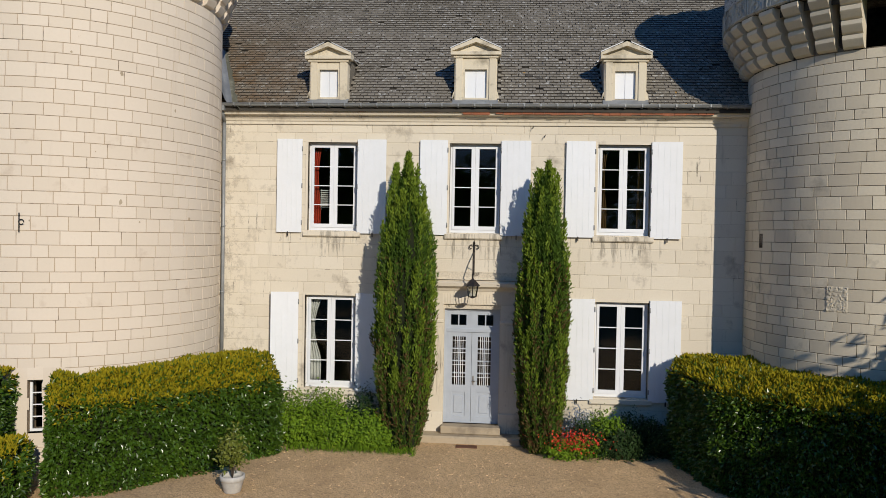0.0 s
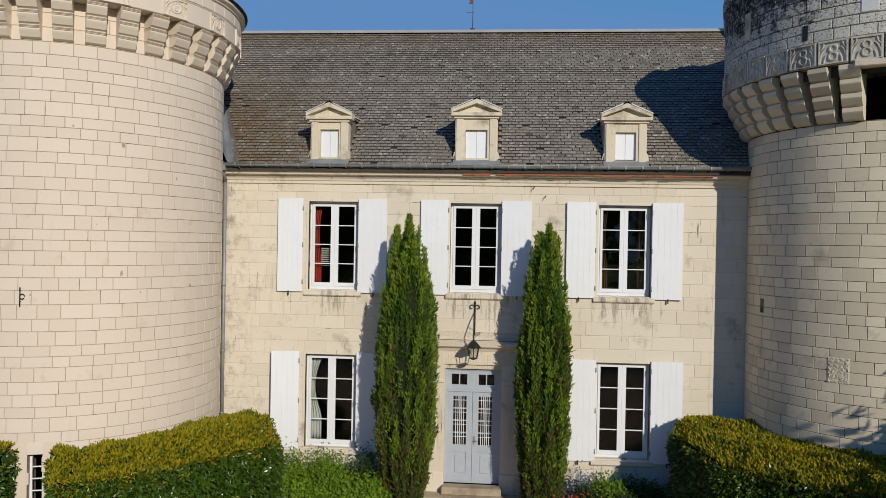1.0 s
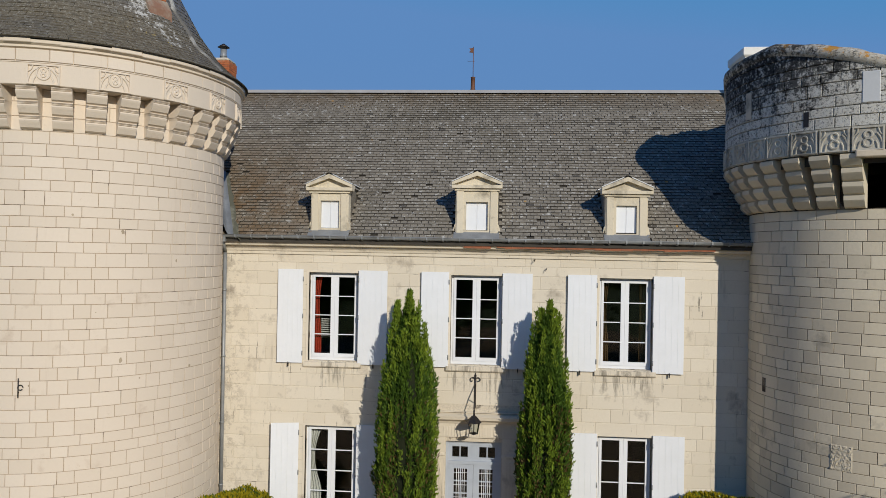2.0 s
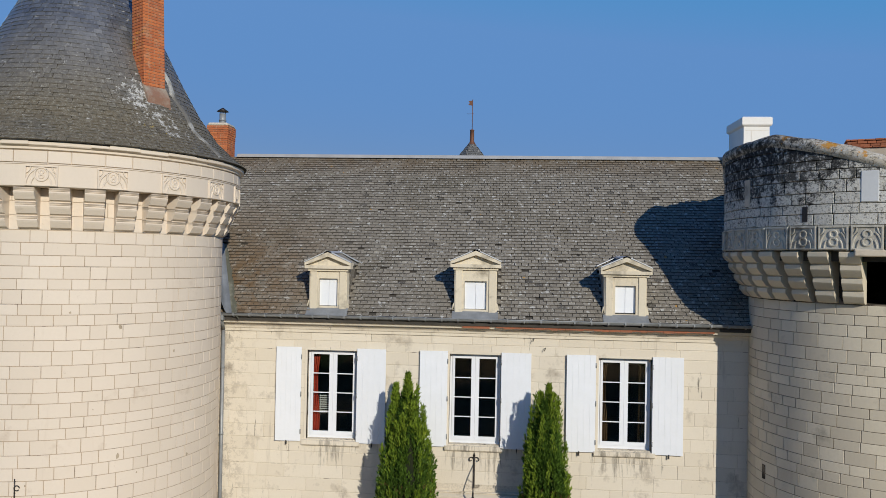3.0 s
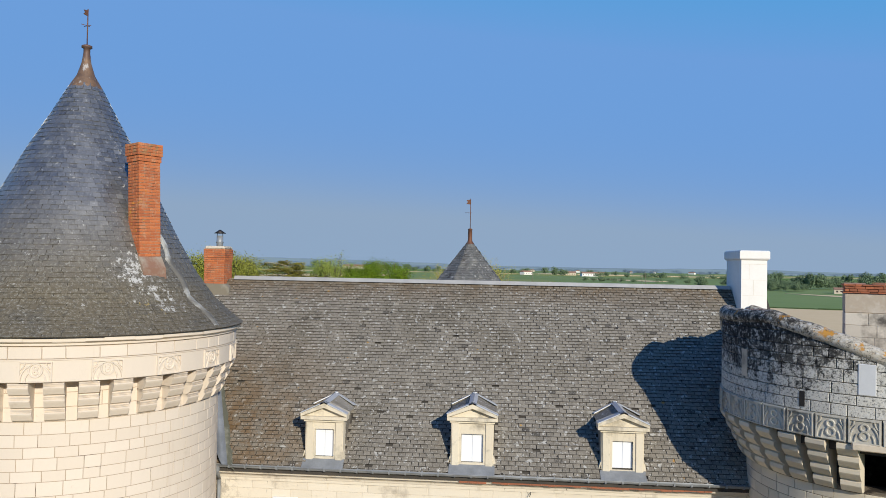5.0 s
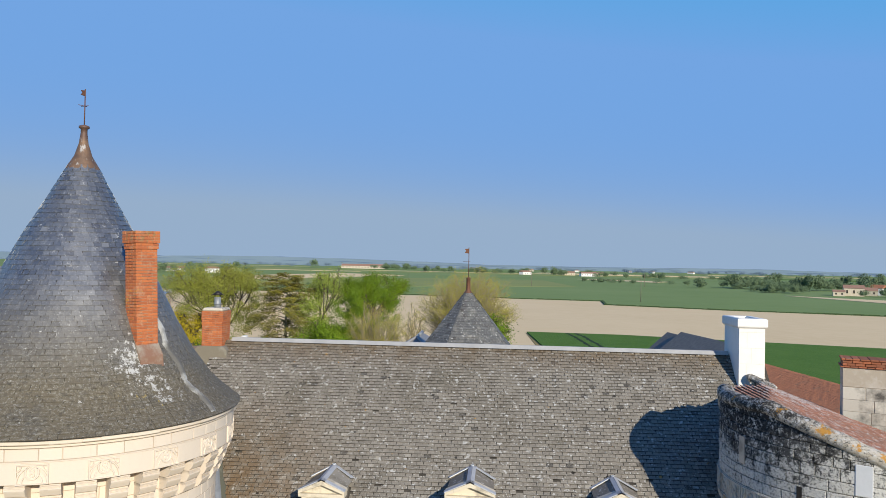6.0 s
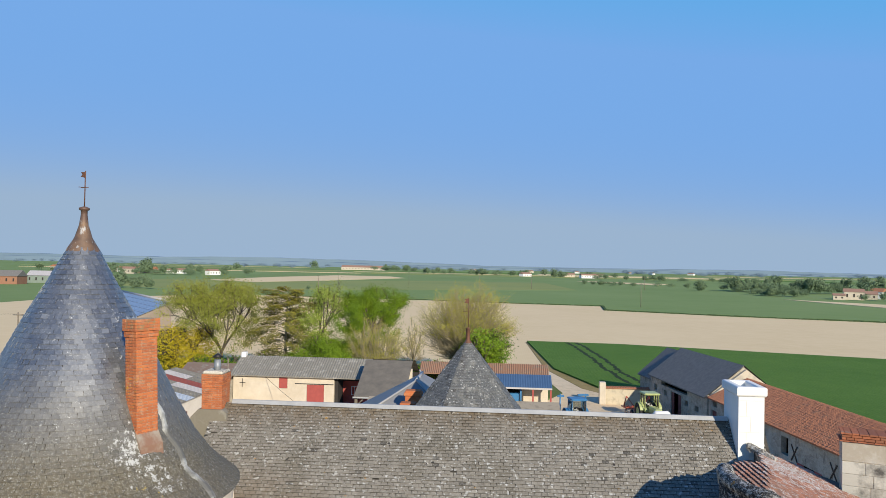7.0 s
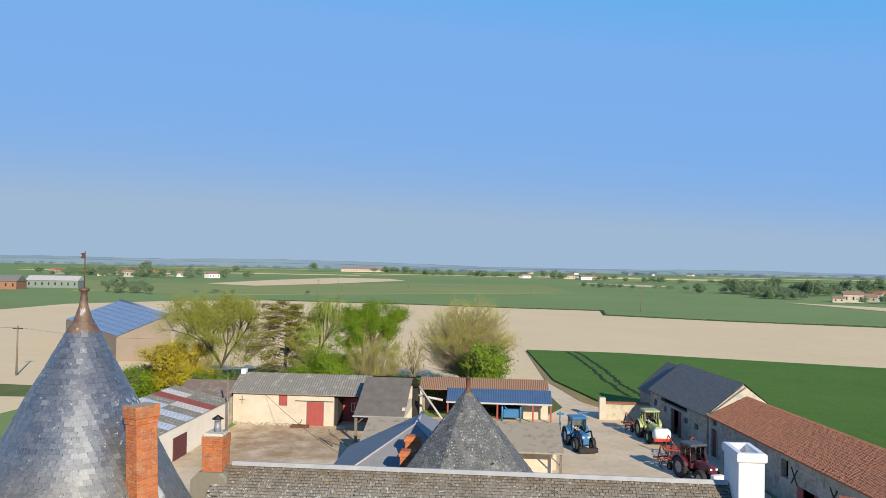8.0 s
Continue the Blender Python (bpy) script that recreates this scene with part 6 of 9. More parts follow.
def hedge(label, front, back, zf, zb, size=0.095, density=1350, seed=1, shoulder=0.3):
    """A clipped hedge: its front runs along one plan line, its back along another of as many points."""
    rs = np.random.RandomState(seed)
    h = thing("clipped_hedge", label, "hedge", group="clipped hedges")
    n = len(front)
    f = [Vector((*q, 0)) for q in front]
    b = [Vector((*q, 0)) for q in back]
    up = Vector((0, 0, 1))

    def at(p, z):
        return p + up * z
    sh = [p.lerp(q, shoulder) for p, q in zip(f, b)]
    walls, tops = [], []
    for i in range(n - 1):
        walls.append([at(f[i], GROUND), at(f[i + 1], GROUND), at(f[i + 1], zf), at(f[i], zf)])
        walls.append([at(b[i + 1], GROUND), at(b[i], GROUND), at(b[i], zb), at(b[i + 1], zb)])
        tops.append([at(f[i], zf), at(f[i + 1], zf), at(sh[i + 1], zb), at(sh[i], zb)])
        tops.append([at(sh[i], zb), at(sh[i + 1], zb), at(b[i + 1], zb), at(b[i], zb)])
    walls.append([at(b[0], GROUND), at(f[0], GROUND), at(f[0], zf), at(b[0], zb)])
    walls.append([at(f[-1], GROUND), at(b[-1], GROUND), at(b[-1], zb), at(f[-1], zf)])
    fi = [p + (q - p).normalized() * 0.16 for p, q in zip(f, b)]
    bi = [q + (p - q).normalized() * 0.16 for p, q in zip(f, b)]
    for l in (fi, bi):
        l[0] = l[0] + (l[1] - l[0]).normalized() * 0.16
        l[-1] = l[-1] + (l[-2] - l[-1]).normalized() * 0.16
    bm = bmesh.new()
    cols = [[bm.verts.new(q) for q in (at(p, GROUND), at(p, zf - 0.15), at(p.lerp(q, shoulder), zb - 0.15), at(q, zb - 0.15), at(q, GROUND))] for p, q in zip(fi, bi)]
    for c0, c1 in zip(cols, cols[1:]):
        for j in range(4):
            bm.faces.new((c0[j], c1[j], c1[j + 1], c0[j + 1]))
    bm.faces.new(cols[0])
    bm.faces.new(cols[-1])
    part("dark_core", bm, LEAF_SHADE, h)
    P, N, S, T = [], [], [], []
    for q in walls:
        area = (q[1] - q[0]).length * (q[3] - q[0]).length
        p, m = face_points(rs, q, int(area * density), 0.07)
        P.append(p)
        N.append(m * 0.65 + np.array([0, 0, -0.3]) + rs.normal(0, 0.45, p.shape))
        # bronze shoots that hang over the upper edge
        p, m = face_points(rs, q, int(area * density * 0.5), 0.07)
        keep = p[:, 2] > (q[2].z + q[3].z) / 2 - 0.42 * rs.uniform(0, 1, len(p)) ** 1.6
        S.append(p[keep])
        T.append(m[keep] * 0.5 + np.array([0, 0, 0.35]) + rs.normal(0, 0.4, p[keep].shape))
    for q in tops:
        area = (q[1] - q[0]).length * (q[3] - q[0]).length
        p, m = face_points(rs, q, int(area * density * 1.35), 0.07)
        S.append(p)
        T.append(np.array([0, 0, 0.8]) + m * 0.3 + rs.normal(0, 0.38, p.shape))
        p, m = face_points(rs, q, int(area * density * 0.45), 0.06)
        P.append(p)
        N.append(m * 0.6 + rs.normal(0, 0.5, p.shape))
    leaves("leaf", np.concatenate(P), np.concatenate(N), size, LAUREL, h, 0.5, seed)
    leaves("new_shoot", np.concatenate(S), np.concatenate(T), size, NEW_GROWTH, h, 0.40, seed + 1)
    return h


hedge("clipped laurel hedge with bronze new growth on top", [(-7.68, -5.5), (-6.25, -4.4), (-4.35, -1.9)], [(-8.35, -4.2), (-7.2, -3.2), (-5.5, -0.9)], 1.42, 1.84, seed=3)
hedge("clipped laurel hedge with its front in deep shade", [(4.72, -1.0), (5.15, -3.3), (6.45, -4.5), (9.0, -5.3)], [(5.4, -0.15), (6.7, -0.35), (7.35, -2.6), (9.4, -3.5)], 1.72, 1.92, seed=5)
hedge("clipped laurel hedge beside the tower window", [(-10.6, -6.2), (-8.62, -5.75)], [(-10.87, -5.03), (-8.89, -4.58)], 1.75, 1.95, seed=7)
hedge("low bronze hedge before the taller one", [(-10.4, -6.75), (-7.93, -6.05)], [(-10.57, -6.15), (-8.1, -5.45)], 0.66, 0.78, seed=8)
# stands out of view, added to cast shade on the low bronze hedge
hedge("low clipped hedge at the forecourt edge", [(-12.0, -9.4), (-8.0, -8.4)], [(-12.2, -8.7), (-8.2, -7.7)], 0.95, 1.0, density=420, seed=9)


def shrub(name, label, category, at, rx, ry, h, size, mat, n, seed, group="", lift=0.5):
    rs = np.random.RandomState(seed)
    s = thing(name, label, category, (0, 0, 0), group)
    stems = bmesh.new()
    P, N = [], []
    clumps = 16
    for k in range(clumps):
        a, r = rs.uniform(0, 2 * math.pi), math.sqrt(rs.uniform(0, 1))
        c = np.array([at[0] + rx * r * math.cos(a), at[1] + ry * r * math.sin(a), GROUND + h * (1 - 0.55 * r * r) * rs.uniform(0.55, 1.0)])
        base = (at[0] + 0.35 * (c[0] - at[0]), at[1] + 0.35 * (c[1] - at[1]), GROUND - 0.02)
        tube(stems, base, c, 0.012, 0.005, n=5)
        m = n // clumps
        t = rs.uniform(0, 1, (m, 1)) ** 0.6
        p = np.array(base) * (1 - t) + c * t + rs.normal(0, 1, (m, 3)) * np.array([rx * 0.24, ry * 0.24, h * 0.10])
        p[:, 2] = np.maximum(p[:, 2], GROUND + 0.03)
        P.append(p)
        N.append(np.array([0, -0.2, lift]) + rs.normal(0, 0.6, p.shape))
    part("stem", stems, BARK, s)
    P = np.concatenate(P)
    faces = (P - np.array([at[0], at[1], GROUND + 0.35 * h])) / np.array([rx, ry, h]) + np.array([0.15, -0.35, 0.25]) + rs.normal(0, 0.35, P.shape)
    leaves("leaf", P, np.concatenate(N), size, mat, s, 0.55, seed, out=faces)
    return s


for i, (x, y, rx, ry, h, m) in enumerate([(-4.3, -0.95, 0.65, 0.55, 1.42, SHRUB), (-3.5, -0.75, 0.7, 0.55, 1.45, SHRUB), (-2.7, -0.65, 0.6, 0.45, 1.4, SHRUB_DARK), (-3.15, -1.2, 0.75, 0.35, 1.05, SHRUB), (-2.3, -1.2, 0.5, 0.32, 0.85, SHRUB)]):
    shrub("shrub", "leafy green shrub against the house wall", "shrub", (x, y), rx, ry, h, 0.075, m, 5600, 40 + i, "shrubs at the wall")
for i, (x, y, rx, ry, h, m) in enumerate([(3.3, -0.6, 0.5, 0.45, 1.2, SHRUB), (4.0, -0.6, 0.6, 0.5, 1.1, SHRUB_DARK), (4.7, -0.75, 0.6, 0.5, 1.1, SHRUB_DARK), (2.9, -1.0, 0.5, 0.4, 0.9, SHRUB_DARK), (3.7, -1.2, 0.6, 0.4, 0.7, SHRUB_DARK)]):
    shrub("shrub", "dark green shrub in the bed beneath the window", "shrub", (x, y), rx, ry, h, 0.07, m, 4200, 60 + i, "shrubs at the wall")
shrub("blue_flowering_shrub", "blue-grey flowering shrub under the window", "shrub", (2.65, -0.65), 0.36, 0.3, 1.22, 0.07, BLUE_PLANT, 1800, 71)
shrub("yellow_shrub", "small yellow-green shrub by the cypress", "shrub", (-2.15, -1.1), 0.28, 0.25, 0.75, 0.06, YELLOW_LEAF, 700, 72)
fl = shrub("red_flowers", "clump of red flowers edging the bed", "flowers", (2.4, -1.4), 0.62, 0.36, 0.62, 0.07, SHRUB, 2200, 73)
rs = np.random.RandomState(74)
p = np.stack([rs.normal(2.42, 0.33, 420), rs.normal(-1.5, 0.2, 420), GROUND + rs.uniform(0.25, 0.66, 420)], 1)
leaves("petal", p, rs.normal(0, 1, p.shape), 0.05, RED_PETAL, fl, 0.8, 75, label="bright red petals")
for i, (a, b, y) in enumerate([(-4.3, -1.2, -1.5), (1.45, 2.1, -1.0)]):
    rs = np.random.RandomState(80 + i)
    n = int((b - a) * 300)
    p = np.stack([rs.uniform(a, b, n), rs.normal(y, 0.12, n), np.full(n, GROUND)], 1)
    tagged(leaves("grass_tufts", p, np.array([0, 0, 1.0]) + rs.normal(0, 0.25, p.shape), 0.16, SHRUB, None, 0.12, 81 + i), "grass and weeds edging the flower bed", "grass")


def cypress(label, x, y, tips, prof, seed, n=60000):
    """Column cypress: prof is (height, radius); tips are (dx, dy, height) of the leading shoots."""
    rs = np.random.RandomState(seed)
    c = thing("cypress", label, "cypress", (0, 0, 0), group="cypresses by the door")
    bm = bmesh.new()
    tube(bm, (x, y, GROUND - 0.05), (x, y, 3.0), 0.11, 0.06)
    part("trunk", bm, BARK, c)
    zs, rr = [q[0] for q in prof], [q[1] for q in prof]
    bm = bmesh.new()
    lathe(bm, [(max(0.01, r * 0.78), z) for z, r in prof], 20, x, y)
    part("dark_core_body", bm, LEAF_SHADE, c)
    z = rs.uniform(zs[0], zs[-1], n)
    keep = rs.uniform(0, 1, n) < np.interp(z, zs, rr) / max(rr) + 0.12
    z = z[keep]
    m = len(z)
    a = rs.uniform(0, 2 * math.pi, m)
    lump = np.array([1.1 * noise.noise((3.4 * math.cos(t), 3.4 * math.sin(t), q * 0.55 + seed)) + 0.9 * noise.noise((8 * math.cos(t), 8 * math.sin(t), q * 1.6)) for t, q in zip(a, z)])
    r = np.interp(z, zs, rr) * (0.86 + 0.42 * lump) + rs.uniform(-0.05, 0.04, m)
    P = np.stack([x + r * np.cos(a), y + r * np.sin(a), z], 1)
    D = np.stack([0.38 * np.cos(a), 0.38 * np.sin(a), np.full(m, 0.9)], 1)
    dry = (lump > -0.05) & (z < 4.2) & (rs.uniform(0, 1, m) < 0.5 * (1 - z / 5))
    leaves("foliage", P[~dry], D[~dry], 0.10, CYPRESS, c, 0.33, seed)
    leaves("dry_foliage", P[dry], D[dry], 0.11, CYPRESS_DRY, c, 0.34, seed + 1, label="browned dry foliage")
    T, U = [], []
    for dx, dy, zt in tips:
        k = 1800
        t = rs.uniform(0, 1, k)
        w = 0.20 * (1 - t) ** 0.8 + 0.015
        b = rs.uniform(0, 2 * math.pi, k)
        T.append(np.stack([x + dx + w * np.cos(b), y + dy + w * np.sin(b), zt - 1.5 * (1 - t)], 1))
        U.append(np.stack([0.2 * np.cos(b), 0.2 * np.sin(b), np.ones(k)], 1))
    k = 150
    for _ in range(k):
        b, zz = rs.uniform(0, 2 * math.pi), rs.uniform(0.5, 5.9)
        r0 = np.interp(zz, zs, rr)
        t = rs.uniform(0, 1, 70)
        T.append(np.stack([x + (r0 * (0.95 + 0.10 * t) + 0.04) * math.cos(b) + rs.normal(0, 0.05, 70) * (1.1 - t), y + (r0 * (0.95 + 0.10 * t) + 0.04) * math.sin(b) + rs.normal(0, 0.05, 70) * (1.1 - t), zz + 0.6 * t], 1))
        U.append(np.repeat(np.array([[0.3 * math.cos(b), 0.3 * math.sin(b), 1.0]]), 70, 0))
    leaves("leading_shoot", np.concatenate(T), np.concatenate(U), 0.10, CYPRESS_TIP, c, 0.32, seed + 2)


cypress("tall dark green column cypress by the door", -1.58, -1.0, [(0.02, 0, 6.72), (-0.28, 0.05, 6.45), (0.3, 0, 5.3)], [(-0.3, 0.42), (0.4, 0.55), (1.5, 0.63), (2.8, 0.65), (4.0, 0.57), (5.0, 0.43), (5.8, 0.23), (6.3, 0.06)], 11)
cypress("tall dark green column cypress beside the doorstep", 1.72, -0.95, [(0.06, 0, 6.55), (-0.12, 0.05, 6.35), (0.2, 0, 5.6)], [(-0.3, 0.36), (0.4, 0.46), (1.5, 0.53), (2.8, 0.54), (4.0, 0.49), (5.0, 0.37), (5.6, 0.24), (6.2, 0.06)], 17)

# potted shrub on the gravel
pot = thing("plant_pot", "pale stone pot with a small leafy shrub", "plant pot", (-4.5, -4.5, GROUND))
bm = bmesh.new()
lathe(bm, [(0.0, 0.0), (0.15, 0.0), (0.17, 0.03), (0.215, 0.22), (0.23, 0.25), (0.245, 0.26), (0.245, 0.34), (0.225, 0.35), (0.20, 0.34), (0.20, 0.28), (0.0, 0.28)], 28)
part("pot", bm, plain("pale_cast_stone", (0.55, 0.53, 0.49), (0.42, 0.40, 0.37), 0.85, 9.0, bump=0.3), pot)
rs = np.random.RandomState(91)
bm = bmesh.new()
P = []
for k in range(9):
    a = k * 0.7
    q = Vector((0.26 * math.cos(a) * rs.uniform(0.3, 1), 0.22 * math.sin(a), rs.uniform(0.75, 1.22)))
    tube(bm, (0, 0, 0.28), q, 0.012, 0.005, n=5)
    P.append(np.array(q)[None] * rs.uniform(0.7, 1.0, (120, 1)) + rs.normal(0, 0.09, (120, 3)))
part("stem", bm, BARK, pot)
P = np.concatenate(P)
leaves("leaf", P, rs.normal(0, 1, P.shape) + np.array([0, 0, 0.4]), 0.085, leaf_mat("olive_leaf", (0.07, 0.10, 0.015), (0.13, 0.15, 0.02), (0.26, 0.19, 0.03), 0.5, 0.3, 6.0), pot, 0.5, 92)


# ---- trees ----
def grow(bm, p, d, length, r, depth, rnd, tips, spread=0.6, up=0.15, shrink=0.72):
    n = 3
    for i in range(n):
        q = p + d * (length / n)
        d2 = (d + Vector((rnd.uniform(-1, 1), rnd.uniform(-1, 1), rnd.uniform(-0.6, 1))) * 0.13 + Vector((0, 0, up * 0.25))).normalized()
        tube(bm, p, q, r * (1 - 0.25 * i / n), r * (1 - 0.25 * (i + 1) / n), n=5 if depth < 2 else 7, caps=False)
        p, d = q, d2
        if depth == 0:
            tips.append(p.copy())
    if depth == 0:
        return
    for k in range(rnd.choice((3, 3, 4))):
        a = rnd.uniform(0, 2 * math.pi)
        o = d.orthogonal().normalized()
        side = o * math.cos(a) + d.cross(o) * math.sin(a)
        nd = (d + side * rnd.uniform(0.5, 1.2) * spread + Vector((0, 0, up))).normalized()
        grow(bm, p, nd, length * shrink * rnd.uniform(0.8, 1.15), r * 0.6, depth - 1, rnd, tips, spread, up, shrink)


def tree(name, label, at, height, radius, leaf, n, size, seed, depth=4, bark=None, trunk=0.25, spread=0.75, scatter=0.9, group="farm trees", fill=0.6, low=0.1, core=False):
    rnd, rs = random.Random(seed), np.random.RandomState(seed)
    t = thing(name, label, "tree", (0, 0, 0), group)
    bm, tips = bmesh.new(), []
    ln = height * trunk
    base = Vector((at[0], at[1], GROUND - 0.1))
    grow(bm, base, Vector((0.03, 0, 1)), ln, (0.028 if depth < 5 else 0.016) * height, depth, rnd, tips, spread)
    T = np.array([tuple(q) for q in tips])
    c = np.array([at[0], at[1]])
    sx = radius / max(1e-6, np.percentile(np.hypot(T[:, 0] - c[0], T[:, 1] - c[1]), 92))
    sz = (height - ln * 0.6) / max(1e-6, (np.percentile(T[:, 2], 98) - GROUND - ln * 0.6))
    for v in bm.verts:
        f = min(1.0, max(0.0, (v.co.z - GROUND - ln * 0.6) / (ln * 0.8)))
        v.co.x = c[0] + (v.co.x - c[0]) * (1 + (sx - 1) * f)
        v.co.y = c[1] + (v.co.y - c[1]) * (1 + (sx - 1) * f)
        if v.co.z > GROUND + ln * 0.6:
            v.co.z = GROUND + ln * 0.6 + (v.co.z - GROUND - ln * 0.6) * sz
    part("trunk", bm, bark or BARK, t)
    if n:
        T[:, :2] = c + (T[:, :2] - c) * sx
        T[:, 2] = GROUND + ln * 0.6 + (T[:, 2] - GROUND - ln * 0.6) * sz
        k = int(n * fill)
        hub = rs.normal(0, 1, (90, 3))
        hub /= np.linalg.norm(hub, axis=1, keepdims=True)
        hub *= rs.uniform(0.35, 1.0, (90, 1))
        mid, half = GROUND + height * (0.5 + low / 2), height * (0.5 - low / 2)
        hub = np.array([at[0], at[1], mid]) + hub * np.array([radius, radius, half]) * 0.92
        off = rs.normal(0, scatter, (n, 3)) * np.array([1, 1, 0.7])
        src = np.concatenate([T[rs.randint(0, len(T), n - k)], hub[rs.randint(0, 90, k)]])
        P = src + off
        O = off / scatter + 0.6 * (src - np.array([at[0], at[1], mid])) / radius + np.array([0, 0, 0.3])
        P[:, 2] = np.maximum(P[:, 2], GROUND + 0.3)
        leaves("crown", P, rs.normal(0, 1, P.shape), size, leaf, t, 0.7, seed + 1, out=O)
        if core:
            bm = bmesh.new()
            bmesh.ops.create_icosphere(bm, subdivisions=3, radius=1.0)
            for v in bm.verts:
                f = 0.86 + 0.16 * noise.noise(v.co * 2.2)
                v.co = Vector((at[0], at[1], mid)) + Vector((v.co.x * radius * f, v.co.y * radius * f, v.co.z * half * f))
            part("dark_core_body", bm, LEAF_SHADE, t)
    return t


def twig_tree(name, label, at, height, radius, seed, limbs=46, fork=0.22, thick=0.22, leaf=None, n=0, low=0.12, stems=1):
    """A leafless tree: many thin limbs fanning into a rounded crown of fine twigs."""
    rnd, rs = random.Random(seed), np.random.RandomState(seed)
    t = thing(name, label, "tree", (0, 0, 0), "farm trees")
    bm = bmesh.new()
    base = Vector((at[0], at[1], GROUND - 0.1))
    hub = base + Vector((0, 0, height * fork))
    if stems == 1:
        tube(bm, base, hub, thick, thick * 0.7, n=8, caps=False)
    tips = []
    for i in range(limbs):
        a, u = 2.4 * i, (i + 0.5) / limbs
        el = math.asin(min(1.0, max(-0.1, u * 1.05 - 0.05)))
        rad = rnd.uniform(0.75, 1.0)
        wide = radius * rad * (0.66 + 0.34 * min(1.0, max(0.0, el) / 0.55))
        end = Vector((at[0] + wide * math.cos(a) * math.cos(el), at[1] + wide * math.sin(a) * math.cos(el), GROUND + height * (low + (1 - low) * (0.25 + 0.75 * math.sin(el)) * rad)))
        start = hub.lerp(base + Vector((0, 0, height * 0.5)), 0.5 * u) if stems == 1 else base + Vector((rnd.uniform(-0.5, 0.5), rnd.uniform(-0.5, 0.5), 0))
        bend = (start + end) / 2 + Vector((0, 0, height * 0.07))
        pts = [start.lerp(bend, k / 3).lerp(bend.lerp(end, k / 3), k / 3) for k in range(4)]
        r = thick * (0.28 if stems == 1 else 0.4)
        for k in range(3):
            tube(bm, pts[k], pts[k + 1], r * (1 - 0.27 * k), r * (0.73 - 0.27 * k) + 0.008, n=5, caps=False)
        for j in range(9):
            f = rnd.uniform(0.3, 1.0)
            p = start.lerp(bend, f).lerp(bend.lerp(end, f), f)
            d = (end - start).normalized() + Vector((rnd.uniform(-1, 1), rnd.uniform(-1, 1), rnd.uniform(-0.3, 0.9))) * 0.7
            q = p + d.normalized() * radius * rnd.uniform(0.16, 0.34)
            tube(bm, p, q, 0.030, 0.012, n=3, caps=False)
            for m in range(5):
                g = rnd.uniform(0.35, 1.0)
                p2 = p.lerp(q, g)
                d2 = d.normalized() + Vector((rnd.uniform(-1, 1), rnd.uniform(-1, 1), rnd.uniform(-0.4, 0.9))) * 0.8
                q2 = p2 + d2.normalized() * radius * rnd.uniform(0.08, 0.18)
                tube(bm, p2, q2, 0.016, 0.006, n=3, caps=False)
                tips.append(q2)
    part("trunk", bm, TWIG, t)
    if n:
        T = np.array([tuple(q) for q in tips])
        T = T[np.argsort(T[:, 2])[len(T) // 3:]]
        P = T[rs.randint(0, len(T), n)] + rs.normal(0, 0.18, (n, 3))
        leaves("crown", P, rs.normal(0, 1, P.shape), 0.115, leaf, t, 0.7, seed + 1)
    return t


def conifer(label, at, height, radius, seed):
    """An old cedar-like tree: tiers of boughs that rise, spread and droop at their tips."""
    rnd, rs = random.Random(seed), np.random.RandomState(seed)
    t = thing("conifer", label, "tree", (0, 0, 0), "farm trees")
    bm = bmesh.new()
    base = Vector((at[0], at[1], GROUND - 0.1))
    tube(bm, base, base + Vector((0.3, 0, height * 0.9)), 0.34, 0.06, n=8)
    low, high, out_l, out_h = [], [], [], []
    for i in range(62):
        f = i / 61
        a = 2.4 * i + rnd.uniform(-0.4, 0.4)
        z = height * (0.10 + 0.84 * f)
        ln = radius * (1.0 - 0.5 * f) * rnd.uniform(0.5, 1.2)
        p = base + Vector((0.3 * f, 0, z))
        side = Vector((math.cos(a), math.sin(a), 0))
        pts = [p + side * ln * u + Vector((0, 0, ln * (0.42 * u - 0.5 * u * u * (1.3 - 0.8 * f)))) for u in (0, 0.3, 0.6, 0.85, 1.0)]
        for k in range(4):
            tube(bm, pts[k], pts[k + 1], 0.07 * (1 - 0.22 * k), 0.07 * (0.78 - 0.22 * k) + 0.01, n=5, caps=False)
        for k in range(420):
            u = rnd.uniform(0.25, 1.0) * 3.999
            j = int(u)
            q = pts[j].lerp(pts[j + 1], u - j) + Vector((rnd.gauss(0, 0.42), rnd.gauss(0, 0.42), -abs(rnd.gauss(0, 0.38)) - 0.02))
            tip = f > 0.3 and rnd.random() < 0.35 + 0.45 * f
            (high if tip else low).append(tuple(q))
            (out_h if tip else out_l).append((side.x * 0.4, side.y * 0.4, 1.0))
    part("trunk", bm, TWIG, t)
    leaves("needle_spray", low, rs.normal(0, 1, (len(low), 3)) + np.array([0, 0, -0.4]), 0.30, CONIFER_DARK, t, 0.5, seed, out=out_l)
    leaves("needle_spray", high, rs.normal(0, 1, (len(high), 3)), 0.30, BRONZE_LEAF, t, 0.5, seed + 1, out=out_h, label="yellow-bronze young needles")
    return t


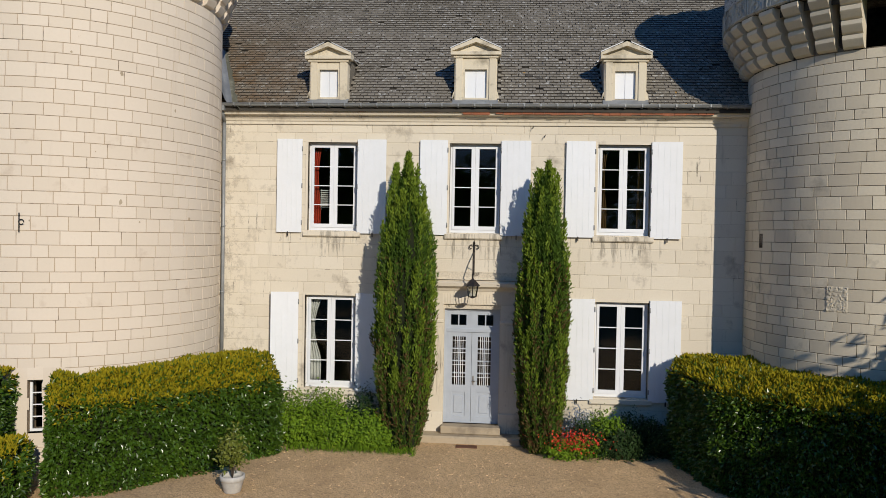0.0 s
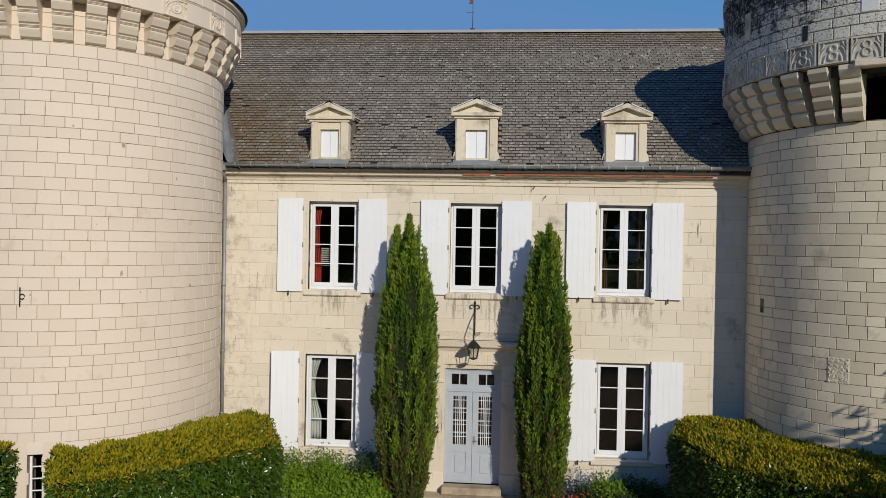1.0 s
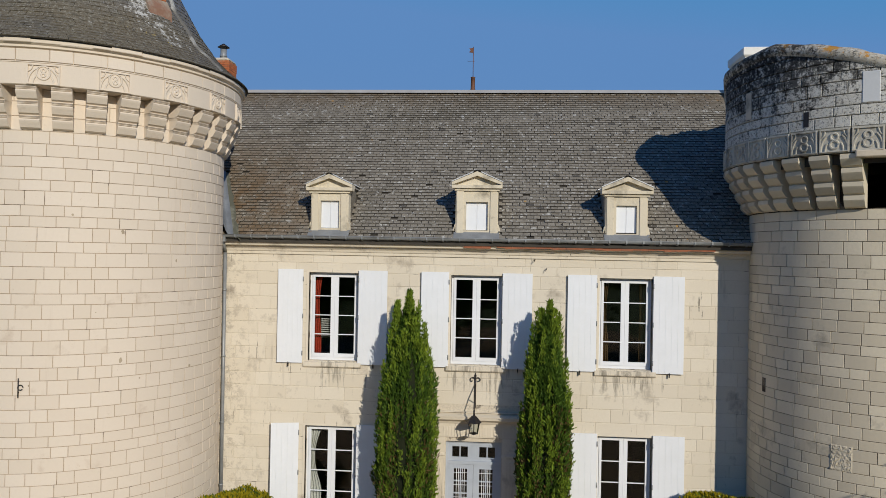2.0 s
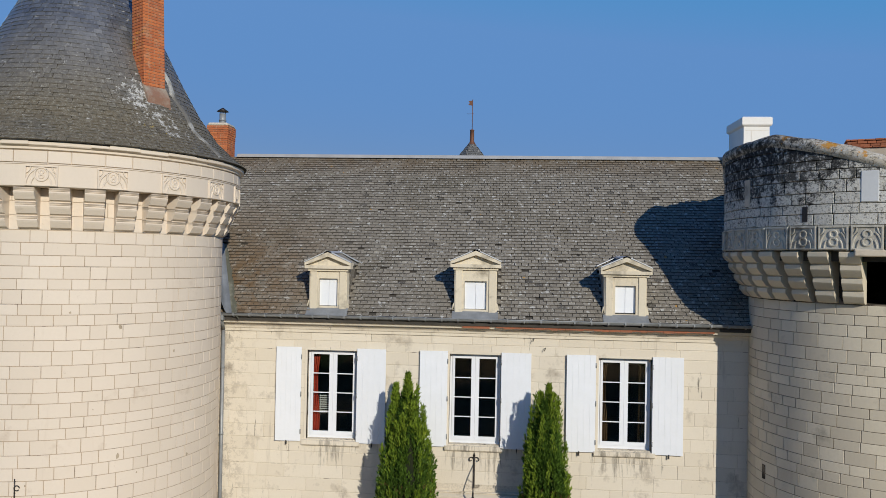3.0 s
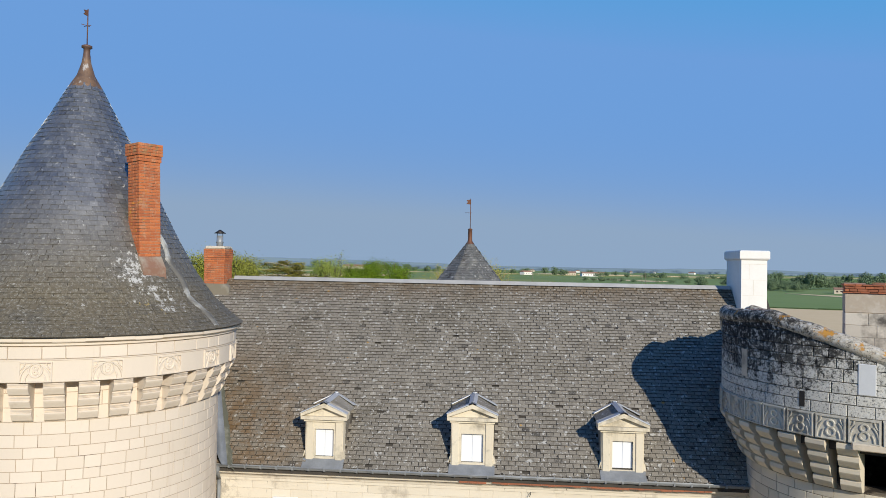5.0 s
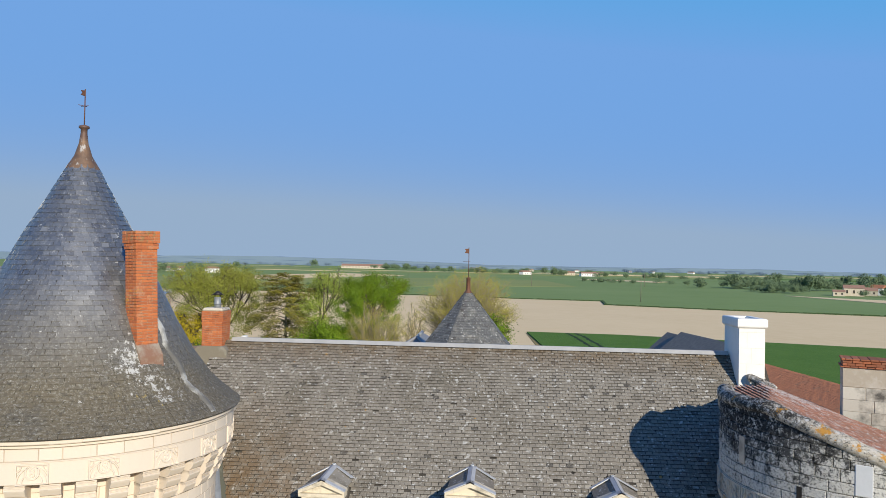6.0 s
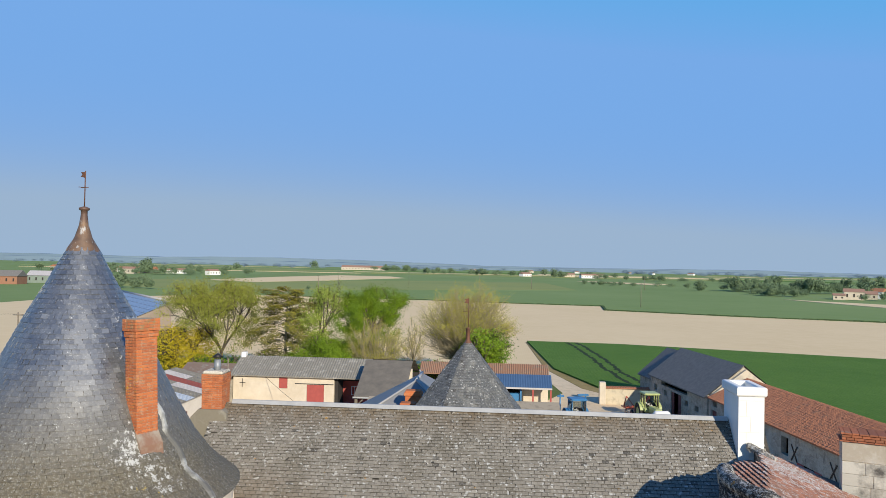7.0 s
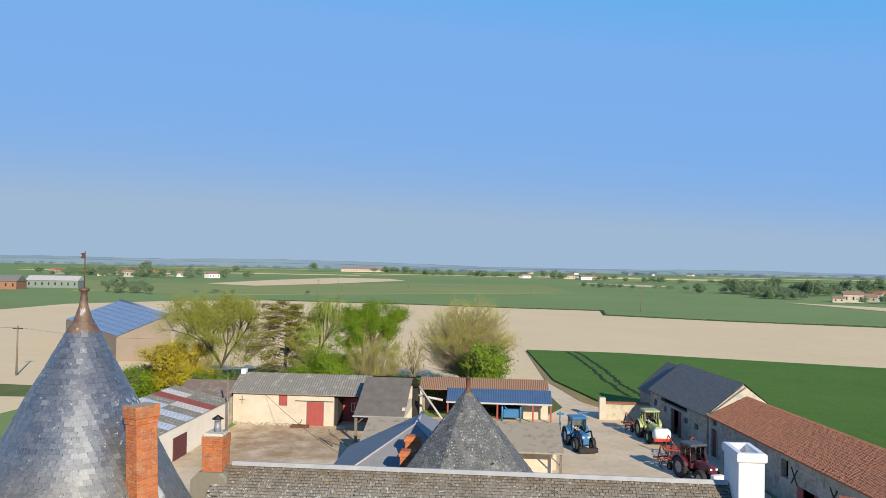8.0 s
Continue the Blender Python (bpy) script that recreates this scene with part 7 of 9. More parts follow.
CONIFER_DARK = leaf_mat("dull_conifer_needle", (0.10, 0.105, 0.035), (0.17, 0.155, 0.055), (0.24, 0.19, 0.075), 0.8, 0.1, 0.6)
tree("field_tree", "spreading tree with pale yellow-green spring leaves", (-40.5, 87), 14.2, 8.6, OLIVE_LEAF, 36000, 0.19, 101, depth=5, scatter=0.62, fill=0.42, low=0.2)
tree("bushy_tree", "rounded bush of bright yellow spring leaves", (-44, 82), 7.8, 5.2, YELLOW_LEAF, 20000, 0.2, 102, trunk=0.16, scatter=0.7, fill=0.75, low=0.0)
tree("bushy_tree", "low green bush beside the yellow one", (-48.5, 79), 4.2, 3.4, GREEN_LEAF, 7000, 0.22, 112, trunk=0.15, scatter=0.5, fill=0.8, low=0.0)
conifer("brownish old conifer with drooping branches", (-30.5, 86), 14.2, 7.0, 103)
tree("field_tree", "slim pale green birch-like tree", (-26.2, 87), 13.8, 3.4, YOUNG_LEAF, 11000, 0.22, 104, trunk=0.3, scatter=0.6, fill=0.6, low=0.1)
tree("field_tree", "dense tree in fresh green leaf", (-19.0, 86), 13.4, 5.8, GREEN_LEAF, 52000, 0.19, 105, scatter=0.52, fill=0.55, low=0.1)
tree("bushy_tree", "fresh green bush below the trees", (-23, 80), 7.0, 5.4, GREEN_LEAF, 30000, 0.19, 106, trunk=0.16, scatter=0.6, fill=0.8, low=0.0)
twig_tree("bushy_tree", "twiggy shrub with few pale leaves", (-16.3, 81), 9.4, 5.0, 107, 60, 0.0, 0.14, BUD, 9000, 0.3, stems=9)
twig_tree("field_tree", "slim half-bare tree with grey twigs", (-11.6, 86), 9.8, 2.4, 108, 26, 0.3, 0.14, BUD, 1500)
twig_tree("field_tree", "large bare round-crowned tree with yellowish buds", (-4.0, 88), 13.8, 7.6, 109, 190, 0.2, 0.36, BUD, 42000)
tree("bushy_tree", "small tree in fresh green leaf", (-1.6, 81), 8.6, 3.8, GREEN_LEAF, 15000, 0.24, 110, trunk=0.2, scatter=0.6, fill=0.8, low=0.02)
for i, (x, y, r) in enumerate([(-37, 79, 3.0), (-33, 78.5, 2.8), (-28.5, 79, 2.6), (-12, 80, 2.0), (-51, 84, 3.0), (-40.5, 80, 2.8), (-8.5, 81.5, 2.4), (-20, 79, 2.2)]):
    tree("bushy_tree", "low green undergrowth bush behind the stable", (x, y), 4.2, r, SHRUB, 5500, 0.22, 120 + i, trunk=0.14, scatter=0.5, fill=0.9, low=0.0)
# two bushes out of view, added to shade the right tower and hedge
tree("shade_bush", "broad leafy bush at the forecourt edge", (12.3, -9.6), 5.6, 2.9, GREEN_LEAF, 16000, 0.34, 131, core=True, trunk=0.12, scatter=0.4, fill=0.85, low=0.0, group="forecourt trees")
tree("shade_bush", "dense rounded bush beside the forecourt hedge", (9.1, -8.1), 3.5, 2.1, GREEN_LEAF, 14000, 0.3, 132, core=True, trunk=0.12, scatter=0.35, fill=0.9, low=0.0, group="forecourt trees")
for i in range(11):
    tree("park_tree", "leafy park tree beyond the forecourt", (-40 + 8 * i + (i * 37 % 5) - 2, -48 - (i * 53 % 9)), 12 + (i * 29 % 5), 5.0, GREEN_LEAF, 4200, 0.7, 140 + i, depth=3, scatter=1.0, fill=0.8, group="park trees", low=0.05)


# ---- farm buildings behind the house ----
CREAM = plain("cream_render", (0.62, 0.545, 0.43), (0.50, 0.42, 0.31), 0.9, 0.6, bump=0.1, amount=0.9)
k = Nodes("grey_rubble_wall")
v = k.node("ShaderNodeTexVoronoi", Scale=3.2)
k.t.links.new(k.stretch(1, 1, 1.5), v.inputs["Vector"])
c = k.mix(k.ramp(v.outputs["Color"], 0.1, 0.9), (0.46, 0.41, 0.32), (0.30, 0.265, 0.205))
c = k.mix(k.ramp(k.noise(0.7, 7, 0.75), 0.46, 0.60, 0.0, 0.7), c, (0.50, 0.46, 0.37))
c = k.mix(k.ramp(k.noise(1.0, 7, 0.8, k.stretch(1.6, 1.6, 0.5)), 0.56, 0.64, 0.0, 0.75), c, (0.13, 0.12, 0.10))
c = k.mix(k.ramp(k.noise(9.0, 5, 0.7), 0.52, 0.66, 0.0, 0.45), c, (0.20, 0.18, 0.145))
k.bump(v.outputs["Distance"], 0.5, 0.05)
RUBBLE = k.done(c, 0.95, spec=0.15)
BARN_RED = plain("faded_red_door_paint", (0.38, 0.075, 0.06), (0.30, 0.06, 0.05), 0.7, 2.0)
DARK_RED = plain("dark_red_door_paint", (0.14, 0.035, 0.035), (0.10, 0.03, 0.03), 0.7, 2.0)
FIBRE = stone("grey_fibre_cement", (0.24, 0.22, 0.18), (0.14, 0.128, 0.105), (0.38, 0.355, 0.30), 0.3, 0.52, 9.0)
BARN_SLATE = plain("dark_barn_slate", (0.16, 0.15, 0.13), (0.24, 0.22, 0.19), 0.8, 2.6)
BLUE_SHEET = plain("blue_roof_sheet", (0.05, 0.10, 0.185), (0.065, 0.12, 0.21), 0.5, 1.0, bump=0)
SKY_SHEET = plain("pale_blue_roof_sheet", (0.44, 0.48, 0.52), (0.36, 0.40, 0.44), 0.6, 1.0)
PALE_SHEET = plain("pale_grey_roof_sheet", (0.50, 0.47, 0.44), (0.42, 0.38, 0.35), 0.7, 1.0)
RED_SHEET = plain("rust_red_roof_sheet", (0.28, 0.075, 0.055), (0.22, 0.06, 0.045), 0.7, 1.0)
SOLAR = plain("blue_solar_panel", (0.17, 0.225, 0.33), (0.21, 0.27, 0.38), 0.3, 0.3, bump=0)
WOOD = plain("weathered_timber", (0.23, 0.19, 0.14), (0.16, 0.13, 0.10), 0.9, 3.0)
# the shade inside barns and far windows is put into this near-black
SHADE_IN = plain("barn_inside_shade", (0.05, 0.045, 0.04), (0.035, 0.03, 0.028), 0.95, 1.0, bump=0)
PANTILE = stone("red_roof_tile", (0.47, 0.195, 0.10), (0.30, 0.13, 0.075), (0.25, 0.155, 0.10), 0.75, 0.55, 4.0)

OLD_TILE = stone("brown_old_tile", (0.34, 0.19, 0.12), (0.19, 0.105, 0.07), (0.24, 0.19, 0.14), 0.5, 0.48, 7.0)


def corrugated(x0, x1, y0, z0, y1, z1, pitch=0.30, amp=0.07):
    """A ribbed roof sheet from eave (y0, z0) to ridge (y1, z1)."""
    bm = bmesh.new()
    n = int((x1 - x0) / pitch) * 2
    rows = []
    for y, z in ((y0, z0), (y1, z1)):
        rows.append([bm.verts.new((x0 + (x1 - x0) * i / n, y, z + (amp if i % 2 else 0))) for i in range(n + 1)])
        rows.append([bm.verts.new((x0 + (x1 - x0) * i / n, y, z - 0.08)) for i in range(n + 1)])
    for i in range(n):
        bm.faces.new((rows[0][i], rows[0][i + 1], rows[2][i + 1], rows[2][i]))
        bm.faces.new((rows[1][i], rows[1][i + 1], rows[3][i + 1], rows[3][i]))
        bm.faces.new((rows[0][i], rows[0][i + 1], rows[1][i + 1], rows[1][i]))
    return bm


def boxes(*bs):
    bm = bmesh.new()
    for b in bs:
        box(bm, *b)
    return bm


G = GROUND
# long stable with red doors
st = thing("stable", "long cream stable with red doors and a ribbed grey roof", "barn", (0, 0, 0), group="farm buildings")
bm = wall_with_openings(-31.2, -18.9, G, 3.35, 67.5, 67.9, [(-25.6, -24.55, 1.95, 3.35), (-22.2, -20.1, G, 2.5)])
part("wall", bm, CREAM, st)
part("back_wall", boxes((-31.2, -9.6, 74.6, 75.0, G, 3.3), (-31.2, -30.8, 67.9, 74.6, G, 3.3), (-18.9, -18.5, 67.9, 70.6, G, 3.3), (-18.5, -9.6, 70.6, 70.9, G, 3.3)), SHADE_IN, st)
part("shutter", bbox(bmesh.new(), -25.58, -24.57, 67.55, 67.6, 1.97, 3.33, 0.02), BARN_RED, st)
part("door", bbox(bmesh.new(), -22.18, -20.12, 67.55, 67.62, G, 2.48, 0.02), BARN_RED, st)
part("door_track", boxes((-23.6, -18.95, 67.44, 67.5, 2.55, 2.63)), IRON, st)
sd = part("stable_door", boxes((-18.45, -15.2, 70.5, 70.58, G, 2.6)), BARN_RED, st)
part("window_frame", boxes((-17.4, -16.6, 70.45, 70.5, 0.9, 0.97), (-17.4, -16.6, 70.45, 70.5, 1.93, 2.0), (-17.4, -17.33, 70.45, 70.5, 0.97, 1.93), (-16.67, -16.6, 70.45, 70.5, 0.97, 1.93), (-17.03, -16.97, 70.45, 70.5, 0.97, 1.93)), WHITE_PAINT, sd)
part("roof", corrugated(-31.6, -14.9, 67.1, 3.42, 71.2, 5.25), FIBRE, st, "ribbed grey fibre-cement roof")
part("roof", corrugated(-31.6, -9.6, 75.4, 3.4, 71.2, 5.25), FIBRE, st)
part("chimney_stub", bbox(bmesh.new(), -31.5, -30.9, 70.8, 71.6, 4.9, 5.7, 0.05), WHITE_RENDER, st)
part("wall_anchor", boxes((-30.1, -30.05, 67.44, 67.5, 2.0, 3.0), (-30.4, -29.7, 67.44, 67.5, 2.48, 2.53)), IRON, st)
bm = bmesh.new()
rnd = random.Random(15)
for i in range(70):
    x, y, s = rnd.uniform(-30.9, -22.6), 67.45 - abs(rnd.gauss(0, 0.25)), rnd.uniform(0.06, 0.19)
    bbox(bm, -s, s, -s * 0.8, s * 0.8, -s, s, s * 0.35, pose(x, y, G + s * 0.5, rnd.uniform(-30, 30), rnd.uniform(-30, 30), rnd.uniform(0, 90)))
solid("rubble_heap", bm, RUBBLE, "low line of rubble stones along the stable wall", "rubble", kind="stuff")
bm = bmesh.new()
bbox(bm, -23.7, -21.6, 66.0, 66.7, G, G + 0.35, 0.05)
tube(bm, (-22.7, 66.3, G + 0.3), (-22.4, 66.3, G + 1.0), 0.04)
solid("field_roller", bm, RUST, "rusty farm roller standing by the stable door", "farm tool")
# lean-to
lt = thing("lean_to", "open lean-to with a steep grey sheet roof", "shed", (0, 0, 0), group="farm buildings")
bm = bmesh.new()
prism(bm, [(60.0, 2.70), (67.4, 5.72), (67.4, 5.60), (60.0, 2.56)], "x", -15.0, -9.5)
part("roof", bm, plain("dark_fibre_cement", (0.19, 0.165, 0.13), (0.13, 0.115, 0.095), 0.95, 1.0), lt)
part("gutter", boxes((-15.1, -9.4, 59.86, 60.0, 2.50, 2.64)), ZINC_PALE, lt)
for x in (-14.8, -9.75):
    part("post", boxes((x - 0.14, x + 0.14, 60.2, 60.5, G, 2.6)), WOOD, lt)
bm = bmesh.new()
tube(bm, (-14.8, 60.35, 1.6), (-13.8, 60.35, 2.55), 0.07)
part("brace", bm, WOOD, lt)
part("side_wall", boxes((-9.9, -9.5, 61.0, 67.4, 2.4, 3.4), (-10.9, -9.5, 66.9, 67.4, G, 4.8)), CREAM, lt)
# tiled cart shed with blue canopy
cs = thing("cart_shed", "open cart shed with old red tiles and a blue sheet canopy", "shed", (0, 0, 0), group="farm buildings")
part("wall", boxes((-9.5, 6.9, 79.6, 80.0, G, 3.0), (6.5, 6.9, 75.6, 79.6, G, 3.0), (3.6, 6.5, 75.6, 75.9, G, 2.6), (-9.5, -9.2, 75.6, 79.6, G, 3.0)), CREAM, cs)
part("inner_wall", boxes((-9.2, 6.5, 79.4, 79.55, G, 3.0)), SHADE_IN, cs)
part("roof", corrugated(-9.6, 7.0, 75.4, 3.15, 77.6, 4.35, 0.24, 0.10), OLD_TILE, cs, "old red canal-tile roof")
part("roof", corrugated(-9.6, 7.0, 80.2, 3.0, 77.6, 4.35, 0.24, 0.06), OLD_TILE, cs)
part("canopy", corrugated(-5.9, 7.25, 73.0, 2.12, 75.5, 3.34, 0.3, 0.05), BLUE_SHEET, cs, "bright blue ribbed sheet canopy")
part("canopy_edge", boxes((-5.9, 7.25, 72.92, 73.0, 1.9, 2.1)), PALE_SHEET, cs)
for x in (-5.7, 0.5, 4.9, 7.1):
    part("post", boxes((x - 0.1, x + 0.1, 73.1, 73.3, G, 2.05)), BARN_RED, cs)
bm = bmesh.new()
tube(bm, (-9.2, 72.0, 4.0), (-5.6, 70.0, G + 0.1), 0.13)
tube(bm, (-9.3, 72.0, 2.9), (-6.3, 72.5, 2.3), 0.15)
solid("grain_auger", bm, PALE_SHEET, "long pale grain auger leaning beside the shed", "farm machine")
# machine under the canopy
bm = bmesh.new()
bbox(bm, 1.2, 3.3, 74.0, 75.2, G + 0.4, G + 1.5, 0.1)
tube(bm, (1.1, 73.8, G), (1.1, 73.8, 2.2), 0.12)
tube(bm, (3.4, 73.8, G), (3.4, 73.8, 2.2), 0.12)
tube(bm, (1.1, 73.8, 2.0), (2.0, 74.2, G + 1.0), 0.1)
solid("blue_implement", bm, plain("blue_machine_paint", (0.05, 0.20, 0.40), (0.04, 0.15, 0.30), 0.4, 2.0), "blue farm implement parked under the canopy", "farm machine")
# low open shed close behind the house
ms = thing("low_shed", "low open shed with a flat grey sheet roof", "shed", (0, 0, 0), group="farm buildings")
bm = bmesh.new()
prism(bm, [(47.0, 2.62), (52.6, 4.12), (52.6, 4.0), (47.0, 2.48)], "x", -12.0, 6.45)
part("roof", bm, stone("brownish_fibre_cement", (0.36, 0.30, 0.215), (0.29, 0.24, 0.17), (0.22, 0.18, 0.13), 0.1, 0.52, 5.0, 0.5), ms)
part("wall", boxes((-11.8, 6.2, 52.2, 52.5, G, 3.95), (2.6, 5.6, 49.0, 49.3, G, 2.9)), CREAM, ms)
for x in (-11.6, -6.0, 0.2, 6.2):
    part("post", boxes((x - 0.1, x + 0.1, 47.2, 47.4, G, 2.55)), WOOD, ms)
bm = bmesh.new()
tube(bm, (6.2, 47.3, 1.4), (5.0, 47.3, 2.5), 0.06)
part("brace", bm, WOOD, ms)
bm = bmesh.new()
tube(bm, (-17.2, 58.0, 1.5), (-16.8, 58.0, G), 0.09)
tube(bm, (-17.1, 58.0, 1.1), (-14.0, 56.5, G), 0.07)
solid("leaning_post", bm, WOOD, "weathered post with a leaning stay in the yard", "post")
# patched shed
ps = thing("patched_shed", "cream shed under a roof of mismatched coloured sheets", "shed", (0, 0, 0), group="farm buildings")
part("wall", boxes((-31.0, -30.6, 47.0, 64.5, G, 2.95), (-37.0, -31.0, 64.1, 64.5, G, 3.2), (-37.0, -36.6, 47.0, 64.1, G, 4.2)), plain("fresh_cream_render", (0.80, 0.73, 0.61), (0.68, 0.60, 0.48), 0.9, 0.6, bump=0.1, amount=0.6), ps)
cols = [FIBRE, SKY_SHEET, FIBRE, SKY_SHEET, FIBRE, PALE_SHEET, RED_SHEET, FIBRE, FIBRE]
cols2 = [FIBRE, FIBRE, FIBRE, FIBRE, SKY_SHEET, FIBRE, RED_SHEET, PALE_SHEET, FIBRE]
for i, (c, c2) in enumerate(zip(cols, cols2)):
    y0, y1 = 46.5 + 2.0 * i, 46.5 + 2.0 * (i + 1) - 0.02
    for u0, u1, cc in ((0.0, 0.55, c), (0.55, 1.0, c2)):
        bm = bmesh.new()
        x0, x1 = -30.4 - 6.6 * u0, -30.4 - 6.6 * u1
        z0, z1 = 2.98 + 1.5 * u0, 2.98 + 1.5 * u1
        ys = [y0]
        for j in range(5):
            ys += [y0 + 0.2 + 0.36 * j, y0 + 0.27 + 0.36 * j]
        ys += [y1]
        rows = []
        for x, z in ((x0, z0), (x1 + 0.01, z1)):
            top = []
            for j, (ya, yb) in enumerate(zip(ys, ys[1:])):
                h = 0.08 if j % 2 else 0.05
                top += [(x, ya, z + h), (x, yb, z + h)]
            rows.append([bm.verts.new(q) for q in top + [(x, y1, z), (x, y0, z)]])
        m = len(rows[0])
        for j in range(m):
            bm.faces.new((rows[0][j], rows[0][(j + 1) % m], rows[1][(j + 1) % m], rows[1][j]))
        for r in rows:
            bm.faces.new(r)
        part("roof_sheet", bm, cc, ps)
bm = bmesh.new()
box(bm, -30.58, -30.5, 50.0, 53.0, G, 1.9)
part("door", bm, DARK_RED, ps)
bm = bmesh.new()
tube(bm, (-30.0, 62.5, G), (-30.0, 62.5, 6.0), 0.11, 0.09)
solid("wooden_pole", bm, WOOD, "bare wooden pole by the patched shed", "pole")
# small tiled end roof between the sheds
er = thing("stable_annexe", "low annexe with a mossy grey roof", "shed", (0, 0, 0), group="farm buildings")
part("wall", boxes((-37.0, -31.3, 66.0, 72.0, G, 2.8)), RUBBLE, er)
bm = bmesh.new()
prism(bm, [(65.5, 2.7), (70.0, 4.4), (73.0, 2.9), (73.0, 2.75), (70.0, 4.2), (65.5, 2.55)], "x", -38.0, -31.25)
part("roof", bm, stone("mossy_tile", (0.22, 0.15, 0.11), (0.15, 0.12, 0.10), (0.28, 0.26, 0.22), 0.3, 0.5, 3.0), er)


def oriented(origin, far):
    """A frame whose y runs along the eave line from origin to far."""
    d = (Vector((*far, 0)) - Vector((*origin, 0)))
    return pose(origin[0], origin[1], 0, 0, 0, math.degrees(math.atan2(-d.x, d.y))), d.length


def gable_barn(ob, m, length, width, eave, ridge, wall_mat, roof_mat, holes, over=0.35, tiles=None):
    """A barn in local axes: long front wall at x = 0 facing -x, from y = 0 to length."""
    bm = bmesh.new()
    ys = sorted({0.0, length, *[h[0] for h in holes], *[h[1] for h in holes]})
    zs = sorted({G, eave, *[h[2] for h in holes], *[h[3] for h in holes]})
    for a, b in zip(ys, ys[1:]):
        for c, d in zip(zs, zs[1:]):
            if not any(h[0] < (a + b) / 2 < h[1] and h[2] < (c + d) / 2 < h[3] for h in holes):
                box(bm, 0, 0.5, a, b, c, d, m)
    knit(bm)
    part("wall", bm, wall_mat, ob)
    bm = bmesh.new()
    box(bm, width - 0.5, width, 0, length, G, eave, m)
    for y in (0.0, length - 0.5):
        b2 = bmesh.new()
        prism(b2, [(0.5, G), (width - 0.5, G), (width - 0.5, eave + 0.2), (width / 2, ridge - 0.05), (0.5, eave + 0.2)], "y", y, y + 0.5)
        merge(bm, b2, m)
    part("gable", bm, wall_mat, ob)
    bm = bmesh.new()
    box(bm, 2.5, 2.7, 0.5, length - 0.5, G, eave, m)
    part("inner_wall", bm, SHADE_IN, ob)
    s = (ridge - eave) / (width / 2)
    for side in (0, 1):
        bm = bmesh.new()
        n = int(length / 0.42) * 2
        rows = []
        for x in (-over, width / 2):
            xx = x if side == 0 else width - x
            rows.append([bm.verts.new(m @ Vector((xx, -0.1 + (length + 0.2) * i / n, eave + s * x + 0.05 + ((0.05 if roof_mat is PANTILE else 0.018) if i % 2 and tiles else 0)))) for i in range(n + 1)])
            rows.append([bm.verts.new(m @ Vector((xx, -0.1 + (length + 0.2) * i / n, eave + s * x - 0.08))) for i in range(n + 1)])
        for i in range(n):
            bm.faces.new((rows[0][i], rows[0][i + 1], rows[2][i + 1], rows[2][i]))
            bm.faces.new((rows[1][i], rows[1][i + 1], rows[3][i + 1], rows[3][i]))
            bm.faces.new((rows[0][i], rows[0][i + 1], rows[1][i + 1], rows[1][i]))
        part("roof", bm, roof_mat, ob)


sb = thing("slate_barn", "grey rubble barn with a dark slate roof", "barn", (0, 0, 0), group="farm buildings")
mS, LS = oriented((22.5, 60.7), (19.9, 76.7))
gable_barn(sb, mS, LS, 8.0, 3.95, 7.05, RUBBLE, BARN_SLATE, [(2.0, 3.0, 1.7, 2.3), (4.8, 5.7, 1.8, 2.4), (6.6, 9.6, G, 2.7), (10.9, 11.7, 1.9, 2.5), (14.0, 14.9, 2.0, 2.8), (5.0, 12.6, 3.0, 3.9)], tiles=True)
bm = bmesh.new()
box(bm, 0.1, 0.2, 6.65, 7.7, G, 2.65, mS)
box(bm, 0.1, 0.2, 8.9, 9.55, G, 2.65, mS)
part("door", bm, DARK_RED, sb)
bm = bmesh.new()
box(bm, -0.6, 0.3, 4.6, 6.2, 3.55, 3.7, mS @ pose(0, 0, 0, 0, 12, 0))
part("canopy", bm, ZINC_PALE, sb)
bm = bmesh.new()
b2 = bmesh.new()
prism(b2, [(0.2, G), (8.0, G), (8.0, 3.9), (4.1, 6.7), (0.2, 3.9)], "y", -0.42, -0.02)
merge(bm, b2, mS)
part("stone_gable", bm, stone("pale_rubble_gable", (0.55, 0.48, 0.36), (0.42, 0.36, 0.27), (0.38, 0.34, 0.27), 0.1, 0.5, 3.0), sb)
lo = thing("slate_barn_end", "lower far end of the slate barn", "barn", (0, 0, 0), group="farm buildings")
mL = mS @ pose(0.3, LS + 0.05, 0)
gable_barn(lo, mL, 4.5, 7.4, 3.4, 6.6, RUBBLE, BARN_SLATE, [], tiles=True)
rb = thing("tiled_barn", "long rubble barn with a warm red tiled roof", "barn", (0, 0, 0), group="farm buildings")
mR, LRB = oriented((27.0, 28.0), (22.75, 60.2))
rb_tiles = []
bm = bmesh.new()
for k in range(4):
    a0, a1 = math.pi * k / 4, math.pi * (k + 1) / 4
    v = [bm.verts.new((x, 0.088 * math.cos(a) * (1 - 0.12 * (x > 0)), 0.042 * math.sin(a) + (0.012 if x == 0 else 0))) for x in (0, 0.34) for a in (a0, a1)]
    bm.faces.new((v[0], v[1], v[3], v[2]))
canal = mesh_of("tile", bm, PANTILE)
rise = math.degrees(math.atan2(5.75 - 3.95, 3.8))
tr_ = random.Random(5)
